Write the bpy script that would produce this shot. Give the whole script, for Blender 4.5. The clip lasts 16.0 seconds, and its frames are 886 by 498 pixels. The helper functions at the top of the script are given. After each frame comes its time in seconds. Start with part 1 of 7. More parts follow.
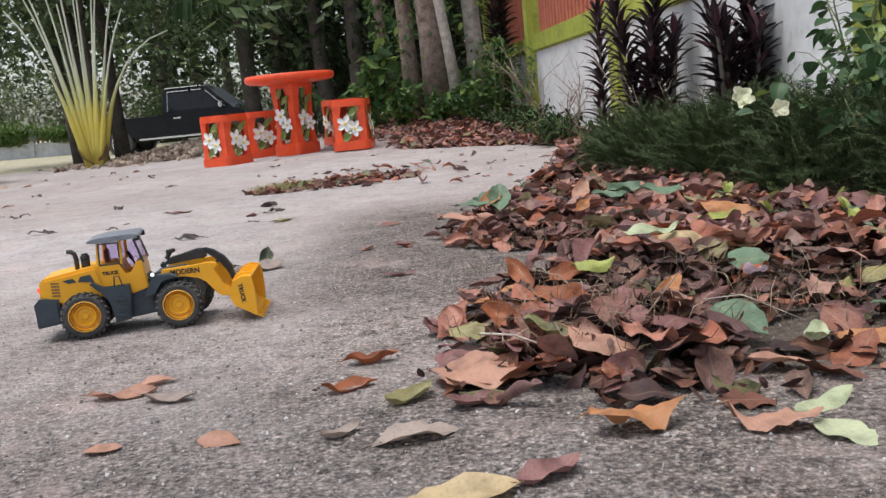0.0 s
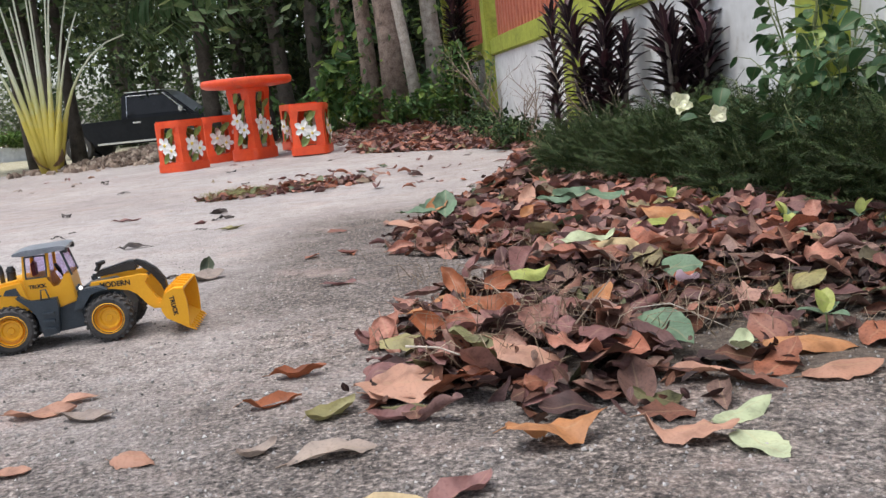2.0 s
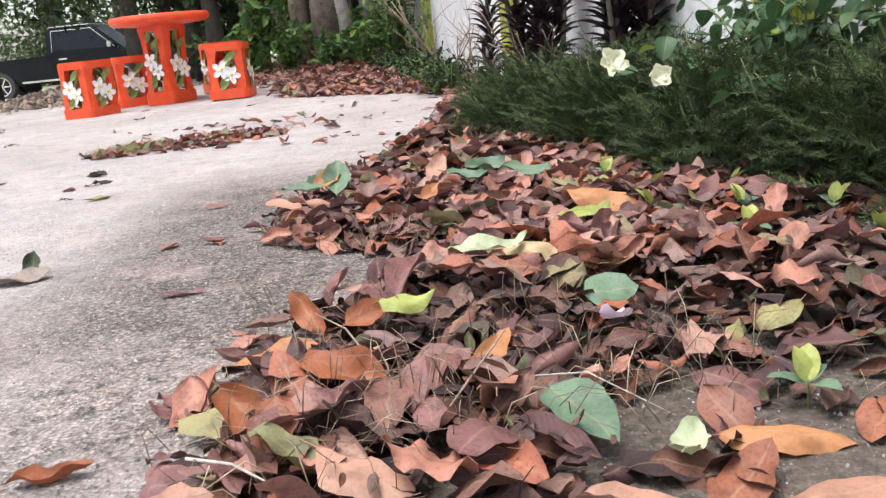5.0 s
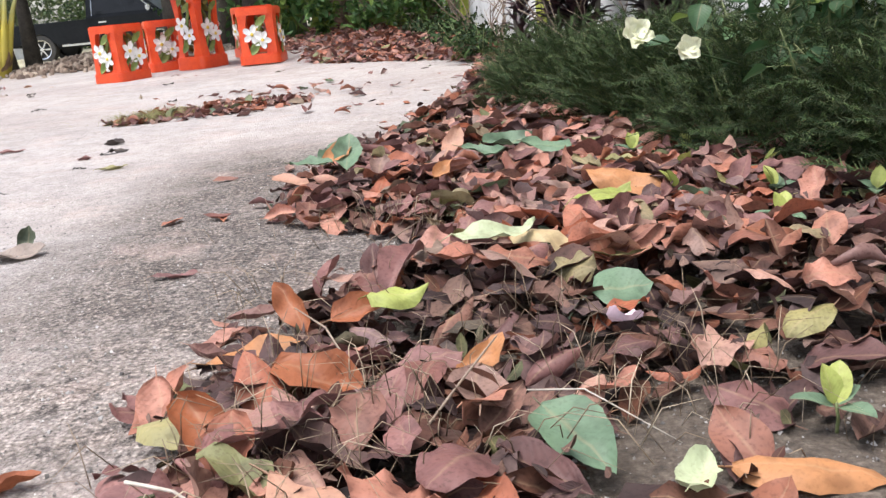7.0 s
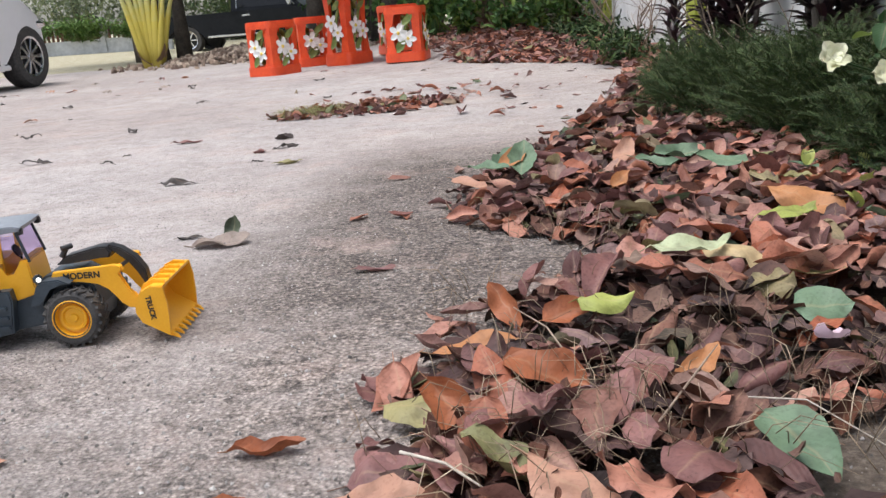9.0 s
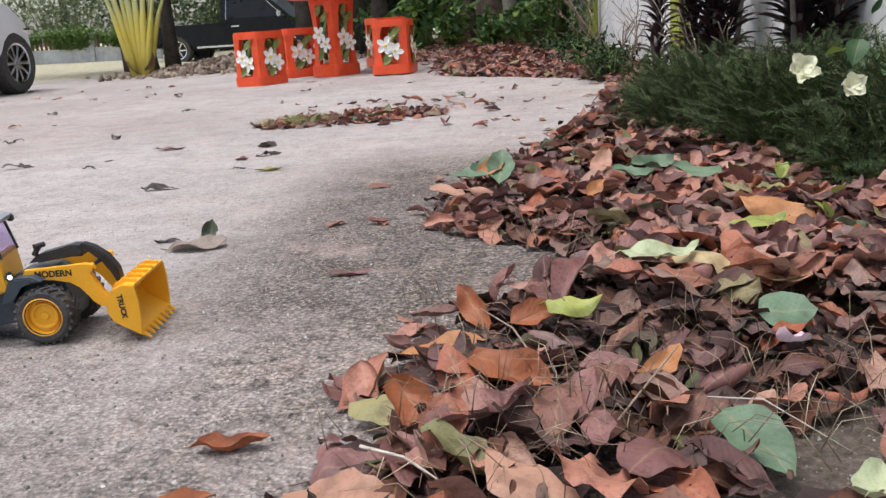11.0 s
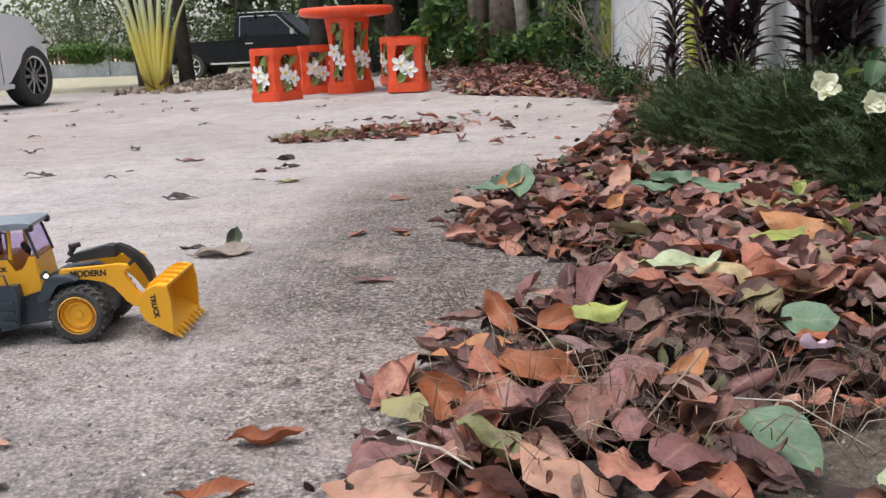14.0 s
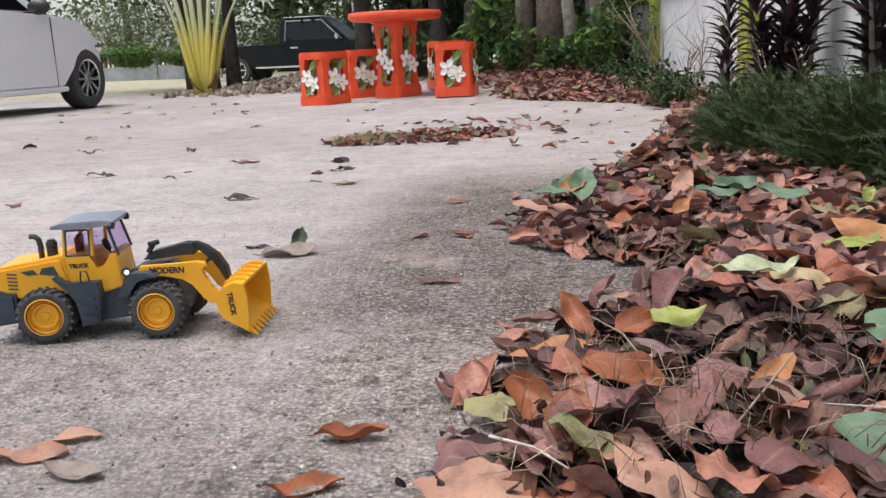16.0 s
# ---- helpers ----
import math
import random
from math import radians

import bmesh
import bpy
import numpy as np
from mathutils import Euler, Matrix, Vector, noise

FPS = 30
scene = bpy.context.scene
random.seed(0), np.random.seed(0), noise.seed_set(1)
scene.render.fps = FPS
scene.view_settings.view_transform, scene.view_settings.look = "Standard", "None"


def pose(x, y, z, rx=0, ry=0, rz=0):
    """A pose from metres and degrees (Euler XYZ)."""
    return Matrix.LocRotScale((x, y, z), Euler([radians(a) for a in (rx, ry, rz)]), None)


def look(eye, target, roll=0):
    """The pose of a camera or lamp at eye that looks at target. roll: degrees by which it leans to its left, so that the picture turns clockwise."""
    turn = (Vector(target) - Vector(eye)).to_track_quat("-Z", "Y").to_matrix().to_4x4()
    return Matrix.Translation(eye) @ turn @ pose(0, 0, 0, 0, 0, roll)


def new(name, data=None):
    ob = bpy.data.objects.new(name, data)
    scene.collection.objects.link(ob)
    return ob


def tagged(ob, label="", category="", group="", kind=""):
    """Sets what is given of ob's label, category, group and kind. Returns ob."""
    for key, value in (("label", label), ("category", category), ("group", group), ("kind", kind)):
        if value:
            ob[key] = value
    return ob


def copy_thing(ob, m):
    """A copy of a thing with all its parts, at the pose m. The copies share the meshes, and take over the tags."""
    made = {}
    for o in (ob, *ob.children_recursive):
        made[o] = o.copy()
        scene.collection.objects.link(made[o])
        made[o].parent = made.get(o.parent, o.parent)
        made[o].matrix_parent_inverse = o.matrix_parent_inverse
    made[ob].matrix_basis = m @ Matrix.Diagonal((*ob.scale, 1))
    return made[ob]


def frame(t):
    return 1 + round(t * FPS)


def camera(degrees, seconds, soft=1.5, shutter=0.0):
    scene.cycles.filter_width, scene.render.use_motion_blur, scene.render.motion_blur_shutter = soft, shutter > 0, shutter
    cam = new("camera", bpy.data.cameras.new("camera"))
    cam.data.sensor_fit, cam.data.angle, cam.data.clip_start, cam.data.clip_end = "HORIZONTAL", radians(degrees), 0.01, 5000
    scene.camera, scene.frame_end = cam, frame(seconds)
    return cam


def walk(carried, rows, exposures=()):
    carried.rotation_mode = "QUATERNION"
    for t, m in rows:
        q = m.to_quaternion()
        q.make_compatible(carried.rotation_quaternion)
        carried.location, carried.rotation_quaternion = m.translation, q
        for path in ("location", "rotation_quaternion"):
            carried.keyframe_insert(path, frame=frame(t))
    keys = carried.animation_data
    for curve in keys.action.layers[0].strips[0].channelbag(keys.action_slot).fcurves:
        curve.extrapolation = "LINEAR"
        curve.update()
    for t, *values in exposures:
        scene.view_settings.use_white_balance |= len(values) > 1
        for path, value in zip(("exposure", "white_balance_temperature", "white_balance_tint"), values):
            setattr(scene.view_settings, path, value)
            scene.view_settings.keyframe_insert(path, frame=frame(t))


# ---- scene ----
cam = camera(51.4, 16.0, soft=1.45)
PATH = [
    (0, (0.075, -0.12, 0.358), (0.011, 1.853, 0.041), -5.6),
    (0.5, (0.083, -0.124, 0.36), (0.03, 1.85, 0.043), -5.6),
    (1, (0.095, -0.123, 0.362), (0.059, 1.852, 0.043), -5.7),
    (1.5, (0.106, -0.12, 0.363), (0.086, 1.855, 0.046), -5.7),
    (2, (0.129, -0.102, 0.361), (0.139, 1.872, 0.043), -5.8),
    (2.5, (0.163, -0.054, 0.378), (0.239, 1.914, 0.029), -5.9),
    (3, (0.169, -0.007, 0.418), (0.266, 1.957, 0.056), -6.7),
    (3.5, (0.171, 0.02, 0.439), (0.31, 1.977, 0.048), -6.3),
    (6, (0.319, 0.438, 0.355), (0.371, 2.376, -0.135), -5.2),
    (6.5, (0.32, 0.423, 0.363), (0.344, 2.359, -0.139), -5.1),
    (7, (0.322, 0.41, 0.383), (0.34, 2.34, -0.143), -5.6),
    (7.5, (0.317, 0.385, 0.39), (0.335, 2.311, -0.152), -5.4),
    (8, (0.288, 0.361, 0.405), (0.227, 2.286, -0.132), -5.3),
    (8.5, (0.235, 0.342, 0.415), (0.045, 2.264, -0.104), -4.8),
    (9, (0.214, 0.322, 0.427), (-0.021, 2.242, -0.084), -4.7),
    (11.5, (0.238, 0.305, 0.406), (0.037, 2.238, -0.068), -3.5),
    (12, (0.238, 0.293, 0.4), (0.037, 2.228, -0.064), -3.4),
    (12.5, (0.231, 0.285, 0.398), (0.031, 2.223, -0.055), -3.3),
    (13, (0.222, 0.281, 0.396), (0.013, 2.218, -0.055), -3.0),
    (13.5, (0.218, 0.28, 0.402), (0.013, 2.22, -0.039), -2.8),
    (14, (0.21, 0.279, 0.402), (-0.01, 2.217, -0.038), -2.8),
    (14.5, (0.202, 0.271, 0.406), (-0.037, 2.208, -0.027), -3.0),
    (15, (0.194, 0.27, 0.408), (-0.068, 2.205, -0.022), -3.2),
    (15.5, (0.181, 0.268, 0.404), (-0.102, 2.201, -0.023), -2.8),
    (16, (0.162, 0.265, 0.401), (-0.142, 2.195, -0.025), -2.6),
]
EXPOSURES = [(0.0, 0.67), (1.8, 0.75), (2.6, 1.03), (3.5, 1.24), (6.0, 1.32), (7.5, 1.28), (9.0, 0.90), (12.0, 0.79), (16.0, 0.80)]
walk(cam, [(t, look(eye, target, roll)) for t, eye, target, roll in PATH], EXPOSURES)

# ---- world and light ----
world = bpy.data.worlds.new("sky")
scene.world = world
world.use_nodes = True
wn = world.node_tree.nodes
wl = world.node_tree.links
sky = wn.new("ShaderNodeTexSky")
sky.sky_type = "NISHITA"
sky.sun_disc = False
sky.sun_elevation = radians(77)
sky.sun_rotation = radians(-108)
sky.dust_density = 3.0
soften = wn.new("ShaderNodeHueSaturation")
soften.inputs["Saturation"].default_value = 0.55
wl.new(sky.outputs[0], soften.inputs["Color"])
wl.new(soften.outputs[0], wn["Background"].inputs["Color"])
wn["Background"].inputs["Strength"].default_value = 0.15

sun = new("sun", bpy.data.lights.new("sun", "SUN"))
sun.data.energy = 1.45
sun.data.angle = radians(35)
sun.data.color = (1.0, 0.985, 0.985)
sun.matrix_world = look((-2.0, -0.65, 9.0), (0, 0, 0))


# ---- materials ----
def nodes_of(name):
    m = bpy.data.materials.new(name)
    m.use_nodes = True
    return m, m.node_tree.nodes, m.node_tree.links, m.node_tree.nodes["Principled BSDF"]


def ramp_of(nt, stops, interpolation="LINEAR"):
    r = nt.new("ShaderNodeValToRGB")
    r.color_ramp.interpolation = interpolation
    els = r.color_ramp.elements
    while len(els) < len(stops):
        els.new(0.5)
    for e, (p, c) in zip(els, stops):
        e.position = p
        e.color = (*c, 1)
    return r


def surface(name, a, b, scale=20.0, rough=0.6, bump=0.2, metal=0.0, fine=6.0, spots=None, coat=0.0, dist=0.002):
    """Two tones mixed by noise at two scales, with fine relief."""
    m, nt, ln, p = nodes_of(name)
    tc = nt.new("ShaderNodeTexCoord")
    n1 = nt.new("ShaderNodeTexNoise")
    n1.inputs["Scale"].default_value = scale
    n1.inputs["Detail"].default_value = 6
    n2 = nt.new("ShaderNodeTexNoise")
    n2.inputs["Scale"].default_value = scale * fine
    n2.inputs["Detail"].default_value = 4
    add = nt.new("ShaderNodeMath")
    add.operation = "MULTIPLY_ADD"
    add.inputs[1].default_value = 0.45
    ln.new(tc.outputs["Object"], n1.inputs["Vector"])
    ln.new(tc.outputs["Object"], n2.inputs["Vector"])
    ln.new(n2.outputs["Fac"], add.inputs[0])
    sc = nt.new("ShaderNodeMath")
    sc.operation = "MULTIPLY"
    sc.inputs[1].default_value = 0.6
    ln.new(n1.outputs["Fac"], sc.inputs[0])
    ln.new(sc.outputs[0], add.inputs[2])
    stops = [(0.36, a), (0.66, b)]
    if spots:
        stops = [(0.30, spots), (0.40, a), (0.66, b)]
    r = ramp_of(nt, stops)
    ln.new(add.outputs[0], r.inputs[0])
    ln.new(r.outputs[0], p.inputs["Base Color"])
    p.inputs["Roughness"].default_value = rough
    p.inputs["Metallic"].default_value = metal
    p.inputs["Coat Weight"].default_value = coat
    if bump:
        bp = nt.new("ShaderNodeBump")
        bp.inputs["Strength"].default_value = bump
        bp.inputs["Distance"].default_value = dist
        ln.new(add.outputs[0], bp.inputs["Height"])
        ln.new(bp.outputs[0], p.inputs["Normal"])
    return m


def leaf_surface(name, stops, source="island", rough=0.55, blotch=0.75, through_light=0.0):
    """A leaf blade: its own tone by chance, blotches, a pale midrib and ribbed side veins."""
    m, nt, ln, p = nodes_of(name)
    if source == "island":
        g = nt.new("ShaderNodeNewGeometry")
        rnd = g.outputs["Random Per Island"]
    else:
        g = nt.new("ShaderNodeObjectInfo")
        rnd = g.outputs["Random"]
    r = ramp_of(nt, stops)
    ln.new(rnd, r.inputs[0])
    tc = nt.new("ShaderNodeTexCoord")
    geo = nt.new("ShaderNodeNewGeometry")
    n1 = nt.new("ShaderNodeTexNoise")
    n1.inputs["Scale"].default_value = 38
    n1.inputs["Detail"].default_value = 5
    ln.new(geo.outputs["Position"], n1.inputs["Vector"])
    br = ramp_of(nt, [(0.32, (0.45, 0.42, 0.42)), (0.48, (1, 1, 1)), (0.70, (1.25, 1.2, 1.15))])
    ln.new(n1.outputs["Fac"], br.inputs[0])
    n2 = nt.new("ShaderNodeTexNoise")
    n2.inputs["Scale"].default_value = 260
    n2.inputs["Detail"].default_value = 4
    ln.new(geo.outputs["Position"], n2.inputs["Vector"])
    sp = ramp_of(nt, [(0.34, (0.55, 0.50, 0.48)), (0.46, (1, 1, 1)), (0.72, (1.15, 1.13, 1.1))])
    ln.new(n2.outputs["Fac"], sp.inputs[0])
    my = nt.new("ShaderNodeMix")
    my.data_type = "RGBA"
    my.blend_type = "MULTIPLY"
    my.inputs["Factor"].default_value = blotch
    ln.new(br.outputs[0], my.inputs["A"])
    ln.new(sp.outputs[0], my.inputs["B"])
    mx = nt.new("ShaderNodeMix")
    mx.data_type = "RGBA"
    mx.blend_type = "MULTIPLY"
    mx.inputs["Factor"].default_value = blotch
    ln.new(r.outputs[0], mx.inputs["A"])
    ln.new(my.outputs["Result"], mx.inputs["B"])
    sep = nt.new("ShaderNodeSeparateXYZ")
    ln.new(tc.outputs["UV"], sep.inputs[0])
    off = nt.new("ShaderNodeMath")
    off.operation = "SUBTRACT"
    off.inputs[1].default_value = 0.5
    ln.new(sep.outputs["Y"], off.inputs[0])
    ab = nt.new("ShaderNodeMath")
    ab.operation = "ABSOLUTE"
    ln.new(off.outputs[0], ab.inputs[0])
    rib = ramp_of(nt, [(0.0, (1, 1, 1)), (0.05, (0, 0, 0))])
    ln.new(ab.outputs[0], rib.inputs[0])
    pale = nt.new("ShaderNodeMix")
    pale.data_type = "RGBA"
    pale.blend_type = "MIX"
    pale.inputs["B"].default_value = (0.42, 0.30, 0.18, 1)
    amt = nt.new("ShaderNodeMath")
    amt.operation = "MULTIPLY"
    amt.inputs[1].default_value = 0.26
    ln.new(rib.outputs[0], amt.inputs[0])
    ln.new(amt.outputs[0], pale.inputs["Factor"])
    ln.new(mx.outputs["Result"], pale.inputs["A"])
    ln.new(pale.outputs["Result"], p.inputs["Base Color"])
    # side veins slant away from the midrib
    sl = nt.new("ShaderNodeMath")
    sl.operation = "MULTIPLY_ADD"
    sl.inputs[1].default_value = -0.55
    ln.new(ab.outputs[0], sl.inputs[0])
    ln.new(sep.outputs["X"], sl.inputs[2])
    fr = nt.new("ShaderNodeMath")
    fr.operation = "MULTIPLY"
    fr.inputs[1].default_value = 62
    ln.new(sl.outputs[0], fr.inputs[0])
    si = nt.new("ShaderNodeMath")
    si.operation = "SINE"
    ln.new(fr.outputs[0], si.inputs[0])
    pw = nt.new("ShaderNodeMath")
    pw.operation = "MULTIPLY_ADD"
    pw.inputs[1].default_value = 0.12
    ln.new(si.outputs[0], pw.inputs[0])
    ln.new(n1.outputs["Fac"], pw.inputs[2])
    bp = nt.new("ShaderNodeBump")
    bp.inputs["Strength"].default_value = 0.38
    bp.inputs["Distance"].default_value = 0.002
    ln.new(pw.outputs[0], bp.inputs["Height"])
    ln.new(bp.outputs[0], p.inputs["Normal"])
    p.inputs["Roughness"].default_value = rough
    p.inputs["Specular IOR Level"].default_value = 0.25
    if through_light:
        tr = nt.new("ShaderNodeBsdfTranslucent")
        ln.new(pale.outputs["Result"], tr.inputs["Color"])
        ms = nt.new("ShaderNodeMixShader")
        ms.inputs[0].default_value = through_light
        ln.new(p.outputs[0], ms.inputs[1])
        ln.new(tr.outputs[0], ms.inputs[2])
        ln.new(ms.outputs[0], nt["Material Output"].inputs["Surface"])
    return m


DRY = [(0.0, (0.075, 0.044, 0.038)), (0.12, (0.14, 0.066, 0.058)), (0.22, (0.27, 0.135, 0.115)), (0.33, (0.145, 0.067, 0.058)), (0.44, (0.285, 0.105, 0.052)),
       (0.54, (0.175, 0.115, 0.105)), (0.64, (0.430, 0.210, 0.145)), (0.73, (0.300, 0.088, 0.040)), (0.83, (0.440, 0.255, 0.185)), (0.92, (0.185, 0.125, 0.10)), (0.97, (0.245, 0.220, 0.085)), (1.0, (0.095, 0.140, 0.080))]
DRY = [(p, (c[0] * 0.92, c[1] * 0.92, c[2] * 0.99)) for p, c in DRY]
# Decayed lower leaves, darkened further to paint in the shade of the heap's gaps.
OLD_GAPDARK = [(p, (c[0] * 0.38, c[1] * 0.41, c[2] * 0.42)) for p, c in DRY]
M_GAPDARK_LITTER = leaf_surface("decayed_gap_shaded_leaf_mix", OLD_GAPDARK, "island", 0.7, 0.85)
M_LITTER = leaf_surface("dry_leaf_mix", DRY, "island", through_light=0.12)
M_LEAF = leaf_surface("dry_leaf_single", DRY, "object", through_light=0.12)


def tinted_leaf(name, c, d, rough=0.5):
    return leaf_surface(name, [(0.0, c), (1.0, d)], "object", rough, 0.55, 0.15)


M_TAN = tinted_leaf("tan_leaf", (0.36, 0.195, 0.135), (0.42, 0.235, 0.165))
M_ORANGE = tinted_leaf("orange_leaf", (0.37, 0.165, 0.07), (0.42, 0.20, 0.09))
M_RUST = tinted_leaf("rust_leaf", (0.27, 0.088, 0.04), (0.31, 0.11, 0.05))
M_MAUVE = tinted_leaf("mauve_leaf", (0.20, 0.10, 0.095), (0.24, 0.125, 0.115))
M_GREYLEAF = tinted_leaf("grey_leaf", (0.26, 0.21, 0.18), (0.32, 0.26, 0.22))
M_YELLOW = tinted_leaf("yellow_leaf", (0.44, 0.34, 0.19), (0.48, 0.38, 0.22))
M_YGREEN = tinted_leaf("yellow_green_leaf", (0.30, 0.34, 0.09), (0.36, 0.39, 0.12))
M_PALEGREEN = tinted_leaf("pale_green_leaf", (0.40, 0.45, 0.28), (0.46, 0.50, 0.33))
M_GREENLEAF = tinted_leaf("green_leaf", (0.105, 0.165, 0.105), (0.13, 0.20, 0.125), 0.5)
M_OLIVE = tinted_leaf("olive_leaf", (0.24, 0.22, 0.10), (0.30, 0.27, 0.13))
M_DARKLEAF = tinted_leaf("dark_leaf", (0.04, 0.034, 0.032), (0.075, 0.058, 0.052))

M_DULLGREEN = tinted_leaf("dull_green_leaf", (0.07, 0.085, 0.055), (0.095, 0.115, 0.075))

GREEN = [(0.0, (0.035, 0.060, 0.028)), (0.45, (0.060, 0.105, 0.040)), (0.8, (0.10, 0.155, 0.060)), (1.0, (0.20, 0.25, 0.10))]
M_TREELEAF = leaf_surface("tree_foliage", GREEN, "island", 0.5, 0.4, 0.25)
# Darker copy of the tree greens, with the thicket's shade in the colour.
M_SHADELEAF = leaf_surface("shade_toned_thicket_foliage", [(0.0, (0.020, 0.034, 0.016)), (0.6, (0.040, 0.066, 0.026)), (1.0, (0.085, 0.12, 0.045))], "island", 0.6, 0.4, 0.15)
# Distance haze is put into this leaf colour: paler, greyer greens.
M_HAZEDLEAF = leaf_surface("hazed_woodland_foliage", [(0.0, (0.09, 0.12, 0.075)), (0.5, (0.15, 0.19, 0.11)), (1.0, (0.26, 0.30, 0.16))], "island", 0.6, 0.3, 0.3)
M_TUFT = leaf_surface("dry_green_grass", [(0.0, (0.14, 0.15, 0.05)), (1.0, (0.34, 0.32, 0.14))], "island", 0.6, 0.3)
M_SHRUB = leaf_surface("shrub_foliage", [(0.0, (0.045, 0.10, 0.035)), (0.6, (0.10, 0.20, 0.06)), (1.0, (0.26, 0.36, 0.08))], "island", 0.45, 0.3, 0.25)
M_FERN = leaf_surface("feathery_foliage", [(0.0, (0.010, 0.022, 0.009)), (0.6, (0.026, 0.056, 0.018)), (1.0, (0.075, 0.12, 0.036))], "island", 0.85, 0.3, 0.08)
M_PURPLE = leaf_surface("purple_foliage", [(0.0, (0.018, 0.012, 0.016)), (0.7, (0.035, 0.022, 0.028)), (1.0, (0.085, 0.035, 0.045))], "island", 0.35, 0.3)
M_BROAD = leaf_surface("broad_foliage", [(0.0, (0.035, 0.085, 0.035)), (0.9, (0.075, 0.14, 0.06)), (1.0, (0.22, 0.30, 0.07))], "island", 0.42, 0.35, 0.2)
M_VINE = leaf_surface("vine_foliage", [(0.0, (0.06, 0.13, 0.03)), (1.0, (0.17, 0.27, 0.07))], "island", 0.5, 0.3, 0.2)
M_STRAW = leaf_surface("straw", [(0.0, (0.13, 0.09, 0.06)), (0.6, (0.25, 0.185, 0.125)), (1.0, (0.50, 0.41, 0.30))], "island", 0.6, 0.3)
M_TWIG = surface("twig", (0.16, 0.11, 0.08), (0.30, 0.23, 0.17), 60)
M_BARK = surface("bark", (0.16, 0.11, 0.085), (0.38, 0.29, 0.23), 14, 0.85, 0.8, fine=5, spots=(0.05, 0.035, 0.03), dist=0.02)
M_BARKPALE = surface("pale_bark", (0.28, 0.24, 0.20), (0.55, 0.50, 0.43), 16, 0.85, 0.6, fine=5, spots=(0.10, 0.08, 0.06), dist=0.01)
M_DARKBARK = surface("dark_bark", (0.05, 0.04, 0.033), (0.12, 0.10, 0.08), 7, 0.9, 0.6, dist=0.02)
M_RED = surface("orange_red_paint", (0.70, 0.062, 0.014), (0.82, 0.095, 0.020), 14, 0.38, 0.12, spots=(0.42, 0.05, 0.02), coat=0.15)
M_WHITEPETAL = surface("white_paint", (0.82, 0.81, 0.76), (0.88, 0.87, 0.84), 40, 0.5, 0.1)
M_YELLOWCORE = surface("yellow_paint", (0.70, 0.50, 0.06), (0.78, 0.60, 0.12), 60, 0.5, 0)
M_GREENPAINT = surface("green_relief_paint", (0.12, 0.18, 0.04), (0.25, 0.30, 0.08), 40, 0.5, 0.1, spots=(0.25, 0.08, 0.03))
M_TOYYELLOW = surface("yellow_plastic", (0.78, 0.36, 0.015), (0.84, 0.42, 0.022), 30, 0.35, 0.05, fine=10, dist=0.0006)
M_TOYDARK = surface("dark_blue_grey_plastic", (0.028, 0.040, 0.052), (0.045, 0.060, 0.075), 60, 0.45, 0.1, dist=0.0006)
M_TOYBLACK = surface("black_plastic", (0.012, 0.012, 0.013), (0.03, 0.03, 0.032), 50, 0.4, 0.1, dist=0.0006)
M_RUBBER = surface("dusty_rubber", (0.022, 0.022, 0.023), (0.075, 0.070, 0.066), 45, 0.8, 0.3, dist=0.0008)
M_TOYROOF = surface("grey_plastic_roof", (0.16, 0.18, 0.21), (0.26, 0.28, 0.31), 40, 0.3, 0.05, dist=0.0005)
M_INK = surface("black_print", (0.015, 0.012, 0.01), (0.03, 0.025, 0.02), 50, 0.5, 0)
M_REDINK = surface("red_print", (0.55, 0.05, 0.02), (0.6, 0.08, 0.03), 50, 0.5, 0)
M_SEAT = surface("maroon_plastic", (0.14, 0.03, 0.035), (0.2, 0.05, 0.05), 50, 0.5, 0)
M_CARWHITE = surface("white_car_paint", (0.83, 0.83, 0.83), (0.86, 0.86, 0.86), 2, 0.22, 0.0, coat=0.6)
M_CARBLACK = surface("black_car_paint", (0.006, 0.007, 0.009), (0.012, 0.013, 0.016), 2, 0.3, 0.0, coat=0.15)
M_CARBLACK.node_tree.nodes["Principled BSDF"].inputs["Specular IOR Level"].default_value = 0.08
M_CARDARK = surface("dark_trim", (0.015, 0.015, 0.016), (0.03, 0.03, 0.03), 10, 0.5, 0.1)
M_CHROME = surface("bright_metal", (0.55, 0.56, 0.58), (0.7, 0.7, 0.72), 10, 0.25, 0.0, metal=1.0)
M_HOUSEWHITE = surface("white_wall_paint", (0.60, 0.595, 0.58), (0.78, 0.775, 0.76), 3.0, 0.8, 0.15, spots=(0.42, 0.38, 0.32), dist=0.004)
M_LIME = surface("lime_green_paint", (0.24, 0.27, 0.035), (0.38, 0.42, 0.06), 6, 0.7, 0.15, spots=(0.12, 0.13, 0.04), dist=0.003)
M_FENCERED = surface("brick_red_paint", (0.38, 0.10, 0.06), (0.48, 0.15, 0.09), 9, 0.7, 0.2)
M_BOUNDARY = surface("weathered_white_wall", (0.42, 0.43, 0.43), (0.62, 0.63, 0.63), 1.6, 0.85, 0.2, spots=(0.25, 0.26, 0.25), dist=0.01)
M_FENCEBROWN = surface("rusty_fence", (0.14, 0.07, 0.05), (0.25, 0.12, 0.08), 6, 0.8, 0.2)
M_STONE = surface("pebble", (0.16, 0.15, 0.14), (0.48, 0.46, 0.43), 120, 0.85, 0.2)
